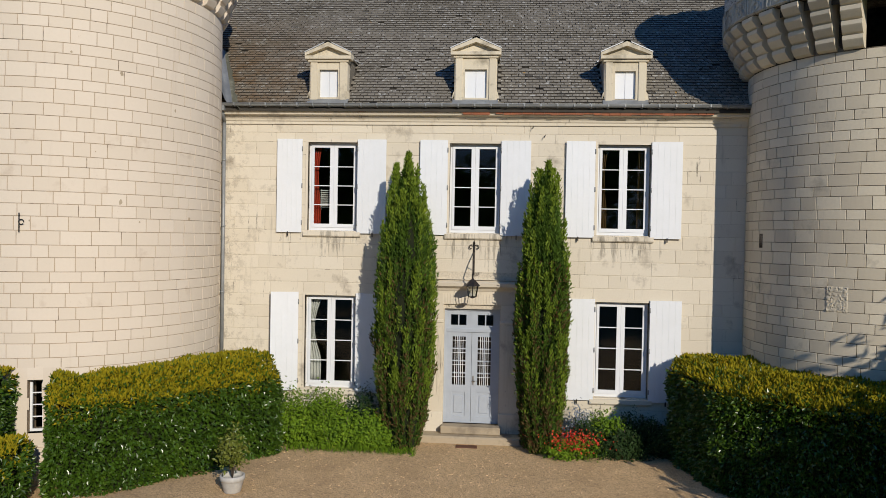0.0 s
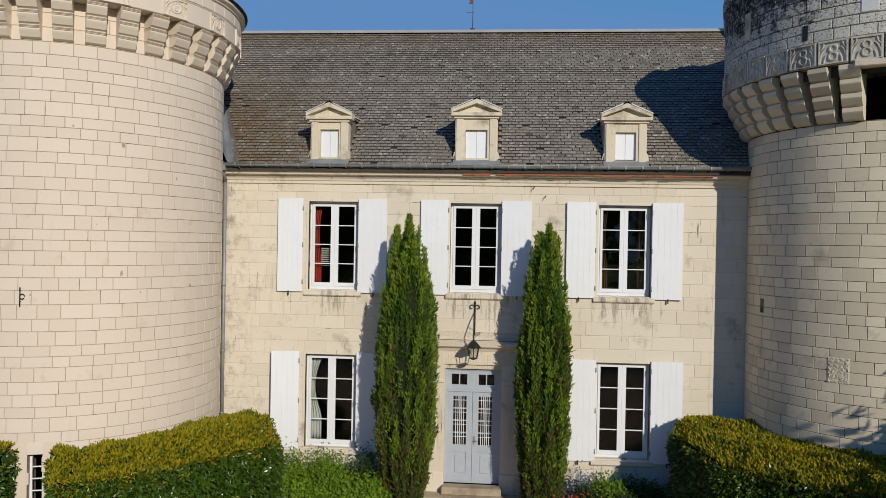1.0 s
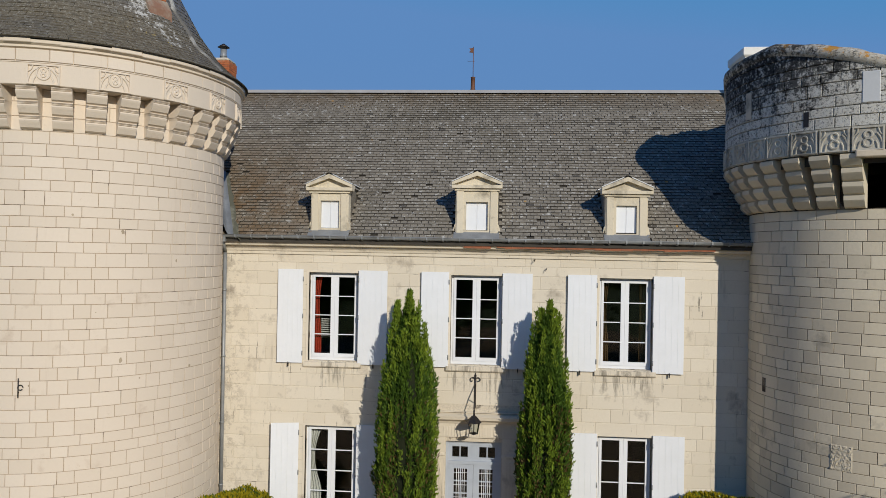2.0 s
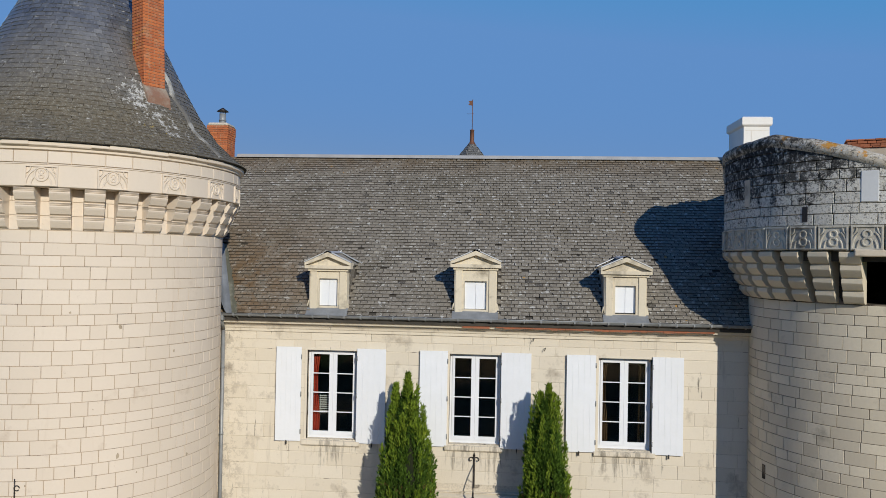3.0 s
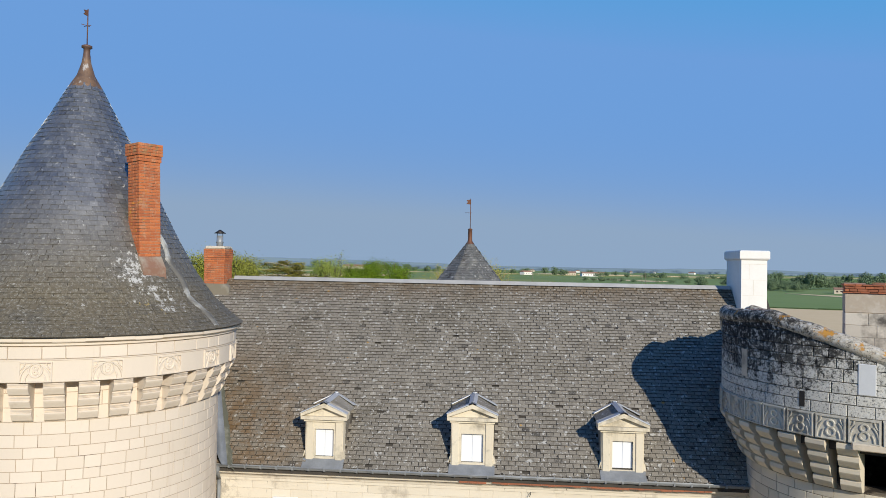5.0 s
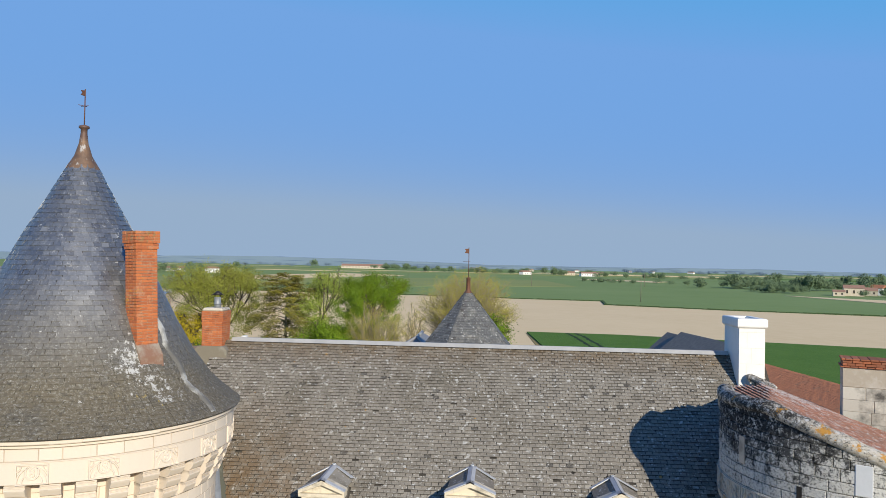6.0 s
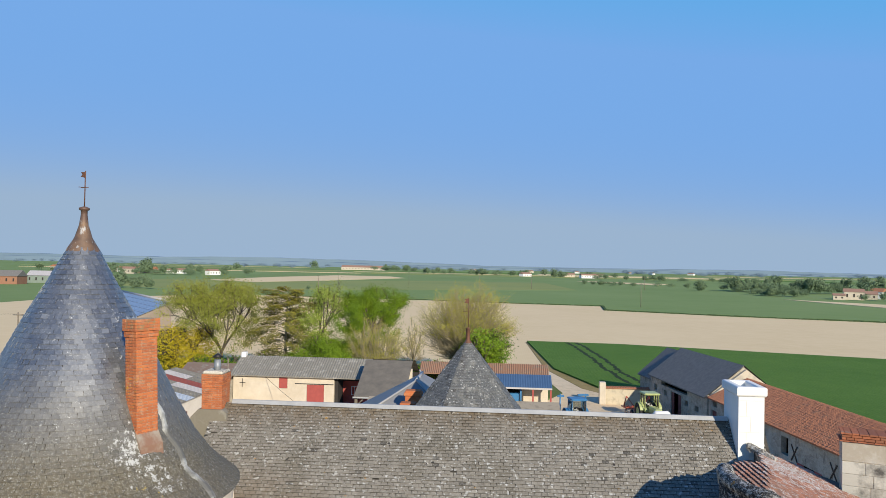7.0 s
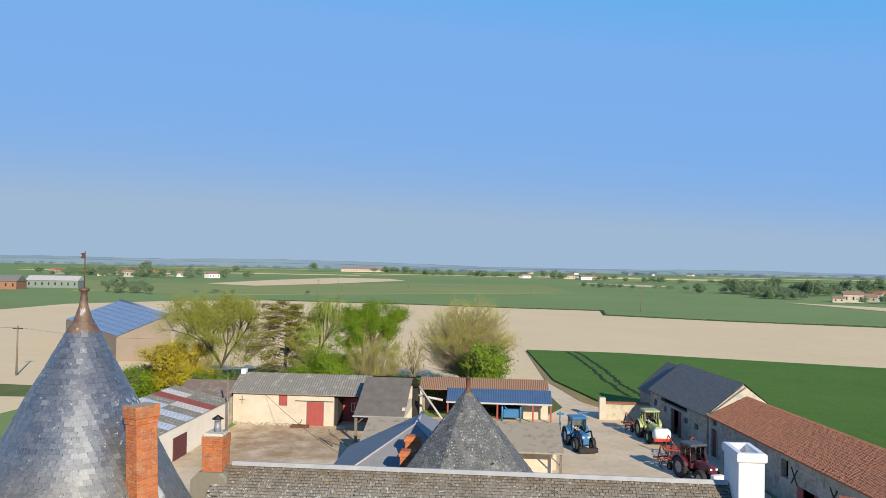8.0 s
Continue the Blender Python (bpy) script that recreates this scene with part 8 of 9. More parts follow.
for i in range(int(LRB / 0.18)):
    for j in range(15):
        u = -0.4 + 0.285 * j
        rb_tiles.append(mR @ Matrix.Translation((u + tr_.uniform(-0.03, 0.03), 0.1 + 0.18 * i + tr_.uniform(-0.02, 0.02), 3.95 + u * (5.75 - 3.95) / 3.8 + 0.07)) @ pose(0, 0, 0, 0, -rise + tr_.uniform(-1, 1), tr_.uniform(-2, 2)))
gable_barn(rb, mR, LRB, 7.6, 3.95, 5.75, RUBBLE, PANTILE, [(31.0, 32.3, G, 2.6), (31.0, 32.0, 3.0, 3.9), (17.0, 18.2, 1.7, 3.2), (12.0, 15.5, G, 1.6)], tiles=True)
joined("tile_field", canal, rb_tiles, PANTILE, rb)
bm = bmesh.new()
box(bm, 0.15, 0.25, 28.8, 32.3, G, 2.5, mR)
part("door", bm, DARK_RED, rb)
for y0, y1 in ((12.0, 13.0), (14.6, 15.5)):
    part("shutter", box(bmesh.new(), -0.06, 0.0, y0, y1, G, 1.6, mR), BARN_RED, rb)
for y in (10.5, 16.0, 22.0):
    bm = bmesh.new()
    for a in (-35, 35):
        box(bm, -0.05, -0.01, -0.06, 0.06, -0.8, 0.8, mR @ pose(0, y, 2.2, a, 0, 0))
    part("wall_anchor", bm, IRON, rb)
# yard wall
yw = thing("yard_wall", "cream rubble yard wall with a tiled coping and pier", "wall", (0, 0, 0))
part("pier", bbox(bmesh.new(), 13.5, 14.3, 76.6, 77.4, G, 2.5, 0.04), CREAM, yw)
part("wall_panel", boxes((14.3, 19.8, 76.8, 77.2, G, 1.75)), stone("cream_rubble", (0.56, 0.48, 0.34), (0.42, 0.35, 0.25), (0.36, 0.31, 0.23), 0.1, 0.5, 3.0), yw)
part("coping", corrugated(14.3, 19.8, 76.6, 1.83, 77.2, 1.95, 0.2, 0.05), PANTILE, yw)
# solar hangar
hg = thing("solar_hangar", "large brown hangar with a blue solar panel roof", "hangar", (0, 0, 0))
bm = bmesh.new()
C = [(-72.5, 116.5, 4.3), (-62.6, 118.3, 8.7), (-93.0, 155.5, 8.9), (-104.0, 151.0, 4.4)]
lo4 = [bm.verts.new((x, y, G)) for x, y, z in C]
hi4 = [bm.verts.new((x, y, z)) for x, y, z in C]
bm.faces.new(hi4)
for i in range(4):
    bm.faces.new((lo4[i], lo4[(i + 1) % 4], hi4[(i + 1) % 4], hi4[i]))
part("wall", bm, plain("brown_cladding", (0.30, 0.235, 0.18), (0.25, 0.20, 0.155), 0.8, 0.3), hg)
A, B, Cc, D = [Vector(c) + Vector((0, 0, 0.12)) for c in C]
nu, nv = 8, 14
def on_roof(u, v):
    return A.lerp(B, u).lerp(D.lerp(Cc, u), v)


for i in range(nu):
    for j in range(nv):
        u0, u1, v0, v1 = i / nu + 0.006, (i + 1) / nu - 0.006, j / nv + 0.004, (j + 1) / nv - 0.004
        q = [on_roof(u0, v0), on_roof(u1, v0), on_roof(u1, v1), on_roof(u0, v1)]
        bm = bmesh.new()
        lo_ = [bm.verts.new(p) for p in q]
        hi_ = [bm.verts.new(p + Vector((0, 0, 0.08))) for p in q]
        bm.faces.new(hi_)
        for k in range(4):
            bm.faces.new((lo_[k], lo_[(k + 1) % 4], hi_[(k + 1) % 4], hi_[k]))
        part("solar_panel", bm, SOLAR, hg)
bm = bmesh.new()
tube(bm, B + Vector((0, 0, 0.15)), Cc + Vector((0, 0, 0.15)), 0.25, n=6)
part("ridge_trim", bm, PALE_SHEET, hg)

# ---- slate roofs right behind the ridge ----
tt = thing("stair_turret", "stair turret with an eight-sided slate spire", "tower", (-0.62, 10.4, 0))
bm = bmesh.new()
lathe(bm, [(2.5, G), (2.5, 10.6)], 8, a0=radians(20), a1=radians(380), smooth=False)
part("wall", bm, TUFF, tt)
bm = bmesh.new()
lathe(bm, [(2.45, 10.6), (2.9, 10.6), (2.42, 11.2), (0.07, 14.12)], 8, a0=radians(20), a1=radians(380), smooth=False)
SPIRE = slate_material("mossy_spire_slate", (0.090, 0.094, 0.096), (0.118, 0.122, 0.123), (0.33, 0.315, 0.27), 0.68, 0.60, 0.15, 0.65)
spire = part("spire", bm, SPIRE, tt)
bm = bmesh.new()
lathe(bm, [(0.17, 14.02), (0.11, 14.1), (0.085, 14.16), (0.08, 14.58), (0.10, 14.6), (0.0, 14.64)], 12)
part("lead_sleeve", bm, RUST, tt)
v2 = thing("weather_vane", "rusty flag weather vane above the ridge", "weather vane", (-0.62, 10.4, 14.62), group="weather vanes")
vane_parts(v2, 1.25)
hr = thing("rear_wing", "rear wing with a hipped blue slate roof", "house", (0, 0, 0))
part("wall", boxes((-6.6, 0.5, 9.9, 20.0, G, 9.3)), TUFF, hr)
bm = bmesh.new()
V = [bm.verts.new(q) for q in [(-7.4, 10.6, 9.2), (0.9, 10.6, 9.2), (0.9, 20.4, 9.2), (-7.4, 20.4, 9.2), (-3.1, 14.6, 11.8), (-3.1, 17.0, 11.8)]]
for f in ((0, 1, 4), (1, 2, 5, 4), (2, 3, 5), (3, 0, 4, 5), (3, 2, 1, 0)):
    bm.faces.new([V[i] for i in f])
part("roof", bm, plain("blue_grey_wing_slate", (0.20, 0.195, 0.19), (0.24, 0.235, 0.23), 0.55, 2.2), hr)
bm = bmesh.new()
tube(bm, (-3.1, 14.6, 11.82), (-3.1, 17.0, 11.82), 0.08, n=6)
tube(bm, (-3.1, 14.6, 11.82), (0.9, 10.6, 9.24), 0.07, n=6)
tube(bm, (-3.1, 14.6, 11.82), (-7.4, 10.6, 9.24), 0.05, n=6)
part("hip_flashing", bm, ZINC_PALE, hr)
for x, y, z in ((-3.0, 12.6, 11.72), (-3.03, 11.2, 11.45)):
    bm = bmesh.new()
    bbox(bm, x - 0.33, x + 0.33, y - 0.25, y + 0.25, 9.5, z, 0.02)
    bbox(bm, x - 0.38, x + 0.38, y - 0.3, y + 0.3, z - 0.22, z - 0.08, 0.02)
    part("chimney", bm, BRICK, hr, "orange lichened brick chimney")


# ---- tractors ----
def paint(name, c):
    return plain(name, c, tuple(v * 0.75 for v in c), 0.35, 3.0, bump=0)


RUBBER = plain("black_tyre_rubber", (0.03, 0.03, 0.032), (0.055, 0.05, 0.045), 0.85, 6.0)


def wheel(parent, x, y, r, w, rim):
    bm = bmesh.new()
    b2 = lathe(bmesh.new(), [(r * 0.55, -w / 2), (r * 0.92, -w / 2), (r, -w * 0.36), (r, w * 0.36), (r * 0.92, w / 2), (r * 0.55, w / 2)], 28)
    m = Matrix.Translation((x, y, r)) @ pose(0, 0, 0, 0, 90, 0)
    merge(bm, b2, m)
    for i in range(20):
        for s in (-1, 1):
            box(bm, -0.035, 0.035, -0.02 - r * 0.02, 0.03, 0.02 * s, s * w * 0.46, m @ pose(0, 0, 0, 0, 0, 18 * i + 9 * (s > 0)) @ pose(0, -r, 0))
    t = part("wheel", bm, RUBBER, parent)
    bm = bmesh.new()
    b2 = lathe(bmesh.new(), [(0.0, -w * 0.25), (r * 0.2, -w * 0.28), (r * 0.5, -w * 0.40), (r * 0.56, -w * 0.46), (r * 0.56, w * 0.46), (r * 0.5, w * 0.40), (r * 0.2, w * 0.28), (0, w * 0.25)], 20)
    merge(bm, b2, m)
    part("rim", bm, rim, t)


def tractor(label, at, turn, body, roof, rim, s=1.0, cab_y=-0.2):
    """A tractor in local axes, nose towards -y."""
    t = thing("tractor", label, "tractor", at, "tractors", turn=turn)
    t.matrix_basis = t.matrix_basis @ Matrix.Scale(s, 4)
    bm = bmesh.new()
    bbox(bm, -0.38, 0.38, -2.25, -0.25, 0.95, 1.62, 0.12)
    bbox(bm, -0.30, 0.30, -2.35, -2.2, 0.7, 1.2, 0.05)
    part("hood", bm, body, t)
    bm = bmesh.new()
    bbox(bm, -0.3, 0.3, -2.2, 1.4, 0.55, 0.98, 0.05)
    bbox(bm, -0.85, 0.85, -0.35, 0.2, 0.55, 0.75, 0.05)
    part("chassis", bm, IRON, t)
    for sx in (-1, 1):
        wheel(t, sx * 0.85, 0.85, 0.85, 0.5, rim)
        wheel(t, sx * 0.82, -1.75, 0.6, 0.38, rim)
        bm = bmesh.new()
        arc = [math.pi * (0.05 + 0.85 * k / 8) for k in range(9)]
        outer = [(0.85 + 1.0 * math.cos(a), 0.85 + 0.97 * math.sin(a)) for a in arc]
        inner = [(0.85 + 0.95 * math.cos(a), 0.85 + 0.92 * math.sin(a)) for a in reversed(arc)]
        prism(bm, outer + inner, "x", sx * 0.85 - 0.27, sx * 0.85 + 0.27)
        part("mudguard", bm, body, t)
    bm = bmesh.new()
    for sx in (-1, 1):
        tube(bm, (sx * 0.72, -0.3, 1.0), (sx * 0.68, -0.15, 2.65), 0.045, n=6)
        tube(bm, (sx * 0.72, 1.15, 1.2), (sx * 0.68, 1.1, 2.65), 0.045, n=6)
        tube(bm, (sx * 0.72, 0.5, 1.2), (sx * 0.7, 0.5, 2.65), 0.035, n=6)
    bbox(bm, -0.72, 0.72, -0.3, 1.15, 0.95, 1.35, 0.05)
    cab = part("cab", bm, body, t)
    bm = bmesh.new()
    box(bm, -0.7, 0.7, -0.27, -0.255, 1.37, 2.6)
    box(bm, -0.7, 0.7, 1.12, 1.135, 1.4, 2.6)
    for sx in (-1, 1):
        box(bm, sx * 0.705 - 0.006, sx * 0.705 + 0.006, -0.2, 1.08, 1.37, 2.6)
    part("cab_glass", bm, GLASS, cab).visible_shadow = False
    part("seat", bbox(bmesh.new(), -0.25, 0.25, 0.3, 0.8, 1.35, 1.9, 0.08), IRON, cab)
    part("cab_roof", bbox(bmesh.new(), -0.8, 0.8, -0.4, 1.25, 2.65, 2.85, 0.08), roof, t)
    bm = bmesh.new()
    tube(bm, (0.45, -0.45, 1.5), (0.45, -0.45, 2.6), 0.05, n=8)
    part("exhaust", bm, IRON, t)
    bm = bmesh.new()
    for sx in (-1, 1):
        bbox(bm, sx * 0.25 - 0.1, sx * 0.25 + 0.1, -2.28, -2.24, 1.3, 1.45, 0.01)
    part("headlight", bm, WHITE_PAINT, t)
    return t


BLUE_P, LIME_P, RED_P = paint("blue_tractor_paint", (0.05, 0.19, 0.37)), paint("lime_tractor_paint", (0.46, 0.50, 0.20)), paint("dark_red_tractor_paint", (0.11, 0.022, 0.03))
tb = tractor("blue tractor with a raised front loader in the yard", (9.3, 62.0, G + 0.05), 12, BLUE_P, BLUE_P, plain("pale_rim", (0.5, 0.5, 0.5), (0.4, 0.4, 0.4), 0.5), 1.12)
bm = bmesh.new()
for sx in (-1, 1):
    tube(bm, (sx * 0.6, -0.4, 1.4), (sx * 0.6, -1.9, 1.9), 0.08, n=6)
    tube(bm, (sx * 0.6, -1.9, 1.9), (sx * 0.6, -2.9, 0.5), 0.08, n=6)
bbox(bm, -0.9, 0.9, -3.2, -2.85, 0.15, 0.6, 0.05)
part("front_loader", bm, IRON, tb)
bm = bmesh.new()
tube(bm, (-1.3, 1.8, 0.3), (-1.3, 1.8, 3.0), 0.07, n=6)
tube(bm, (1.3, 1.8, 0.3), (1.3, 1.8, 3.0), 0.07, n=6)
bbox(bm, -1.6, -0.9, 1.7, 2.0, 2.7, 2.85, 0.03)
bbox(bm, 0.5, 1.6, 1.7, 2.0, 2.8, 2.95, 0.03)
bbox(bm, -1.3, 1.3, 1.5, 2.0, 0.6, 0.9, 0.04)
part("rear_frame", bm, BLUE_P, tb)
tl = tractor("lime green tractor with a white spray tank on its nose", (18.0, 66.8, G + 0.05), 8, LIME_P, LIME_P, LIME_P, 1.15)
bm = bmesh.new()
b2 = lathe(bmesh.new(), [(0.0, -0.8), (0.4, -0.78), (0.55, -0.6), (0.55, 0.6), (0.4, 0.78), (0.0, 0.8)], 20)
merge(bm, b2, Matrix.Translation((0, -2.9, 1.1)) @ pose(0, 0, 0, 0, 90, 0))
part("spray_tank", bm, WHITE_RENDER, tl)
bm = bmesh.new()
box(bm, -0.9, 0.9, -3.5, -3.42, 0.55, 0.8)
part("warning_board", bm, paint("red_board", (0.6, 0.05, 0.04)), tl)


def harrow(label, at, turn, wide, seed):
    rnd = random.Random(seed)
    h = thing("harrow", label, "farm machine", at, "implements", turn=turn)
    red = paint("red_implement_paint", (0.42, 0.07, 0.035))
    bm = bmesh.new()
    for y in (0, 0.8, 1.6):
        box(bm, -wide, wide, y - 0.06, y + 0.06, 0.7, 0.82)
    for x in (-wide, -wide / 2, 0, wide / 2, wide):
        box(bm, x - 0.05, x + 0.05, 0, 1.6, 0.822, 0.9)
    for sx in (-1, 1):
        tube(bm, (sx * wide, 0.8, 0.85), (sx * wide * 0.8, 0.8, 2.1), 0.07, n=6)
        tube(bm, (sx * wide * 0.8, 0.8, 2.1), (sx * wide * 0.3, 0.4, 0.9), 0.05, n=6)
    part("frame", bm, red, h)
    for k in range(10):
        bm = bmesh.new()
        x, y = -wide + 2 * wide * k / 9, 0.8 * (k % 3)
        tube(bm, (x, y, 0.75), (x, y + 0.25, 0.35), 0.04, n=5)
        tube(bm, (x, y + 0.25, 0.35), (x, y, 0.0), 0.035, n=5)
        part("tine", bm, RUST, h)
    for sx in (-1, 1):
        wheel(h, sx * wide * 0.6, -0.3, 0.35, 0.22, red)
    return h


harrow("red cultivator with folded arms behind the lime tractor", (17.4, 70.4, G + 0.05), 8, 1.7, 1)
tr = tractor("dark red tractor with a glazed cab", (18.9, 51.0, G + 0.05), 20, RED_P, plain("dark_grey_cab_roof", (0.07, 0.07, 0.075), (0.10, 0.10, 0.10), 0.5), plain("rim_grey", (0.3, 0.3, 0.3), (0.2, 0.2, 0.2), 0.5), 1.15)
harrow("red folded harrow hitched to the dark red tractor", (18.0, 54.6, G + 0.05), 20, 1.6, 2)
harrow("red hoe frame standing beside the sprayer", (19.3, 58.5, G + 0.05), -12, 1.5, 3)
part("ballast", bbox(bmesh.new(), -0.5, 0.5, -3.0, -2.5, 0.5, 1.1, 0.06), WHITE_RENDER, tr)


# ---- far houses, poles and woods ----
def far_house(at, w, d, h, wall, roof, label, name="farmhouse", turn=0):
    o = thing(name, label, "house", (at[0], at[1], G), "far houses", turn=turn)
    part("wall", boxes((-w / 2, w / 2, -d / 2, d / 2, 0, h)), wall, o)
    bm = bmesh.new()
    prism(bm, [(-d / 2 - 0.4, h + 0.02), (d / 2 + 0.4, h + 0.02), (0, h + 0.02 + d * 0.27)], "x", -w / 2 - 0.3, w / 2 + 0.3)
    part("roof", bm, roof, o)
    n = max(2, int(w / 4))
    for i in range(n):
        x = -w / 2 + w * (i + 0.5) / n
        part("window", boxes((x - 0.5, x + 0.5, -d / 2 - 0.04, -d / 2 - 0.005, h * 0.35, h * 0.75)), SHADE_IN, o)


ROOF_PALE = plain("pale_old_tile", (0.34, 0.20, 0.14), (0.28, 0.17, 0.12), 0.9, 0.3)
far_house((234, 486), 12, 8, 5.2, CREAM, ROOF_PALE, "distant cream farmhouse with a tiled roof", turn=-20)
far_house((246, 500), 18, 8, 3.5, RUBBLE, ROOF_PALE, "distant long farm outbuilding", turn=-20)
far_house((222, 480), 7, 5, 2.8, CREAM, ROOF_PALE, "small distant cream outbuilding beside the farmhouse", turn=-20)
far_house((-452, 880), 32, 12, 5, plain("pink_far_wall", (0.62, 0.36, 0.29), (0.55, 0.31, 0.25), 0.9, 0.3), PANTILE, "distant pink house with a red roof")
far_house((-420, 900), 26, 10, 4, WHITE_RENDER, ROOF_PALE, "distant white farm buildings")
far_house((-372, 1950), 118, 20, 7, CREAM, ROOF_PALE, "long pale farm building on the plain", "long_building")
far_house((-322, 425), 34, 14, 5.0, plain("brick_red_shed", (0.33, 0.17, 0.10), (0.28, 0.14, 0.09), 0.9, 0.3), BARN_SLATE, "distant brick farm shed", turn=10)
far_house((-304, 462), 34, 12, 5, plain("green_shed", (0.22, 0.26, 0.22), (0.18, 0.22, 0.18), 0.9, 0.3), PALE_SHEET, "distant green farm shed with a grey roof", turn=10)
for i, (x, y, w) in enumerate([(-470, 890, 20), (-505, 930, 16), (-440, 820, 14), (-540, 960, 24), (-350, 850, 16), (-580, 900, 18), (-490, 850, 12), (262, 515, 12)]):
    far_house((x, y), w, 9, 4 + i % 3, (CREAM, WHITE_RENDER, RUBBLE)[i % 3], (ROOF_PALE, PANTILE)[i % 2], "distant village house among trees", turn=25 * i - 40)
for i, (x, y) in enumerate([(125, 1330), (150, 1250), (170, 1290), (45, 1300), (90, 2200), (240, 2300), (420, 2400), (500, 2450), (-90, 2400), (640, 2500)]):
    far_house((x, y), 22 + 5 * (i % 3), 10, 5, (CREAM, WHITE_RENDER)[i % 2], ROOF_PALE, "tiny distant house on the plain", turn=15 * i)


def pole(at, h, label="slim wooden power pole in the fields", arm=0.9):
    p = thing("power_pole", label, "power pole", (at[0], at[1], G), "power poles")
    bm = bmesh.new()
    tube(bm, (0, 0, 0), (0, 0, h), 0.17, 0.11, n=8)
    part("post", bm, WOOD, p)
    part("cross_arm", boxes((-arm, arm, -0.06, 0.06, h - 0.5, h - 0.38)), IRON, p)


pole((-79, 97), 8.2)
for q in ((65, 323), (-94, 357), (-76, 592), (-20, 700), (-140, 610), (25, 560), (120, 600)):
    pole(q, 11.0)
bm = bmesh.new()
for a, b in (((-79, 97, 7.6), (-56, 108, 5.2)), ((-79, 97, 7.6), (-140, 92, 7.6))):
    for k in range(10):
        f0, f1 = k / 10, (k + 1) / 10
        sag = lambda f: -4 * 0.6 * f * (1 - f)
        p, q = Vector(a).lerp(Vector(b), f0), Vector(a).lerp(Vector(b), f1)
        tube(bm, p + Vector((0, 0, sag(f0))), q + Vector((0, 0, sag(f1))), 0.02, n=4, caps=False)
solid("overhead_cable", bm, IRON, "thin overhead cable from the field pole", "cable")
bm = bmesh.new()
for k in range(12):
    f0, f1 = k / 12, (k + 1) / 12
    p, q = Vector((-27.3, 67.5, 3.3)).lerp(Vector((-13.5, 50, 0.6)), f0), Vector((-27.3, 67.5, 3.3)).lerp(Vector((-13.5, 50, 0.6)), f1)
    tube(bm, p - Vector((0, 0, 1.6 * f0 * (1 - f0))), q - Vector((0, 0, 1.6 * f1 * (1 - f1))), 0.02, n=4, caps=False)
solid("overhead_cable", bm, IRON, "thin cable slung across the farmyard", "cable")


def far_woods(label, spots, seed, material=FAR_LEAF):
    """Clumps of distant trees, each a loose crown of small leaf clusters."""
    rs = np.random.RandomState(seed)
    P, O = [], []
    for x, y, h, r in spots:
        k = 1100
        hub = rs.normal(0, 1, (17, 3))
        hub = hub / np.linalg.norm(hub, axis=1, keepdims=True) * rs.uniform(0.2, 0.72, (17, 1))
        c = rs.normal(0, 1, (k, 3))
        c /= np.linalg.norm(c, axis=1, keepdims=True)
        P.append(np.array([x, y, G + h * 0.52]) + (hub[rs.randint(0, 17, k)] + c * rs.uniform(0.30, 0.40, (k, 1))) * np.array([r, r, h * 0.48]))
        O.append(c + np.array([0, 0, 0.3]))
    P = np.concatenate(P)
    P[:, 2] = np.maximum(P[:, 2], G + 0.2)
    s = np.repeat([q[2] for q in spots], 1100) * 0.075
    ob = leaves("far_woods", P, rs.normal(0, 1, P.shape), s, material, None, 0.9, seed, out=np.concatenate(O))
    return tagged(ob, label, "woods")


rs = random.Random(77)
def row(n, a, b, h, r, jit):
    out = []
    for _ in range(n):
        t = rs.random()
        out.append((a[0] + (b[0] - a[0]) * t + rs.uniform(-jit, jit), a[1] + (b[1] - a[1]) * t + rs.uniform(-jit, jit), h * rs.uniform(0.6, 1.25), r * rs.uniform(0.7, 1.3)))
    return out


far_woods("distant trees round the farmhouse on the right", row(26, (215, 640), (330, 560), 12, 7, 25) + row(16, (205, 520), (225, 640), 8, 5, 14) + row(8, (232, 468), (260, 470), 6, 4, 6) + row(20, (300, 760), (520, 700), 13, 8, 30) + row(14, (185, 530), (214, 505), 6, 4.5, 9) + row(12, (262, 530), (330, 500), 10, 7, 12) + row(10, (170, 640), (215, 600), 8, 6, 14) + row(16, (90, 760), (200, 690), 5, 5, 10), 201)
far_woods("distant hedgerow trees across the plain", row(34, (-150, 1500), (190, 1250), 13, 10, 40) + row(14, (-330, 1900), (-190, 1700), 15, 12, 30) + row(20, (120, 1150), (340, 1000), 9, 7, 30) + [(-520, 2000, 26, 16), (-310, 866, 11, 8), (-560, 1500, 16, 12)], 202)
far_woods("distant trees and hedges on the far side", row(30, (-620, 1000), (-330, 820), 12, 8, 50) + row(10, (-240, 410), (-205, 400), 6, 3, 6) + row(8, (-190, 420), (-110, 440), 2.5, 2.5, 5) + [(-227, 405, 12, 4), (-440, 860, 22, 11)] + row(26, (-560, 900), (-330, 760), 9, 7, 40) + row(12, (-330, 520), (-255, 500), 6, 5, 12), 203)
# the farthest woods carry the haze in their own pale blue colour
far_woods("line of woods along the horizon", row(150, (-2600, 2900), (2600, 2900), 13, 22, 250) + row(70, (-1400, 2300), (1700, 2300), 12, 18, 200), 204, plain("haze_tinted_wood", (0.17, 0.235, 0.30), (0.20, 0.27, 0.335), 1.0, 0.004, bump=0))

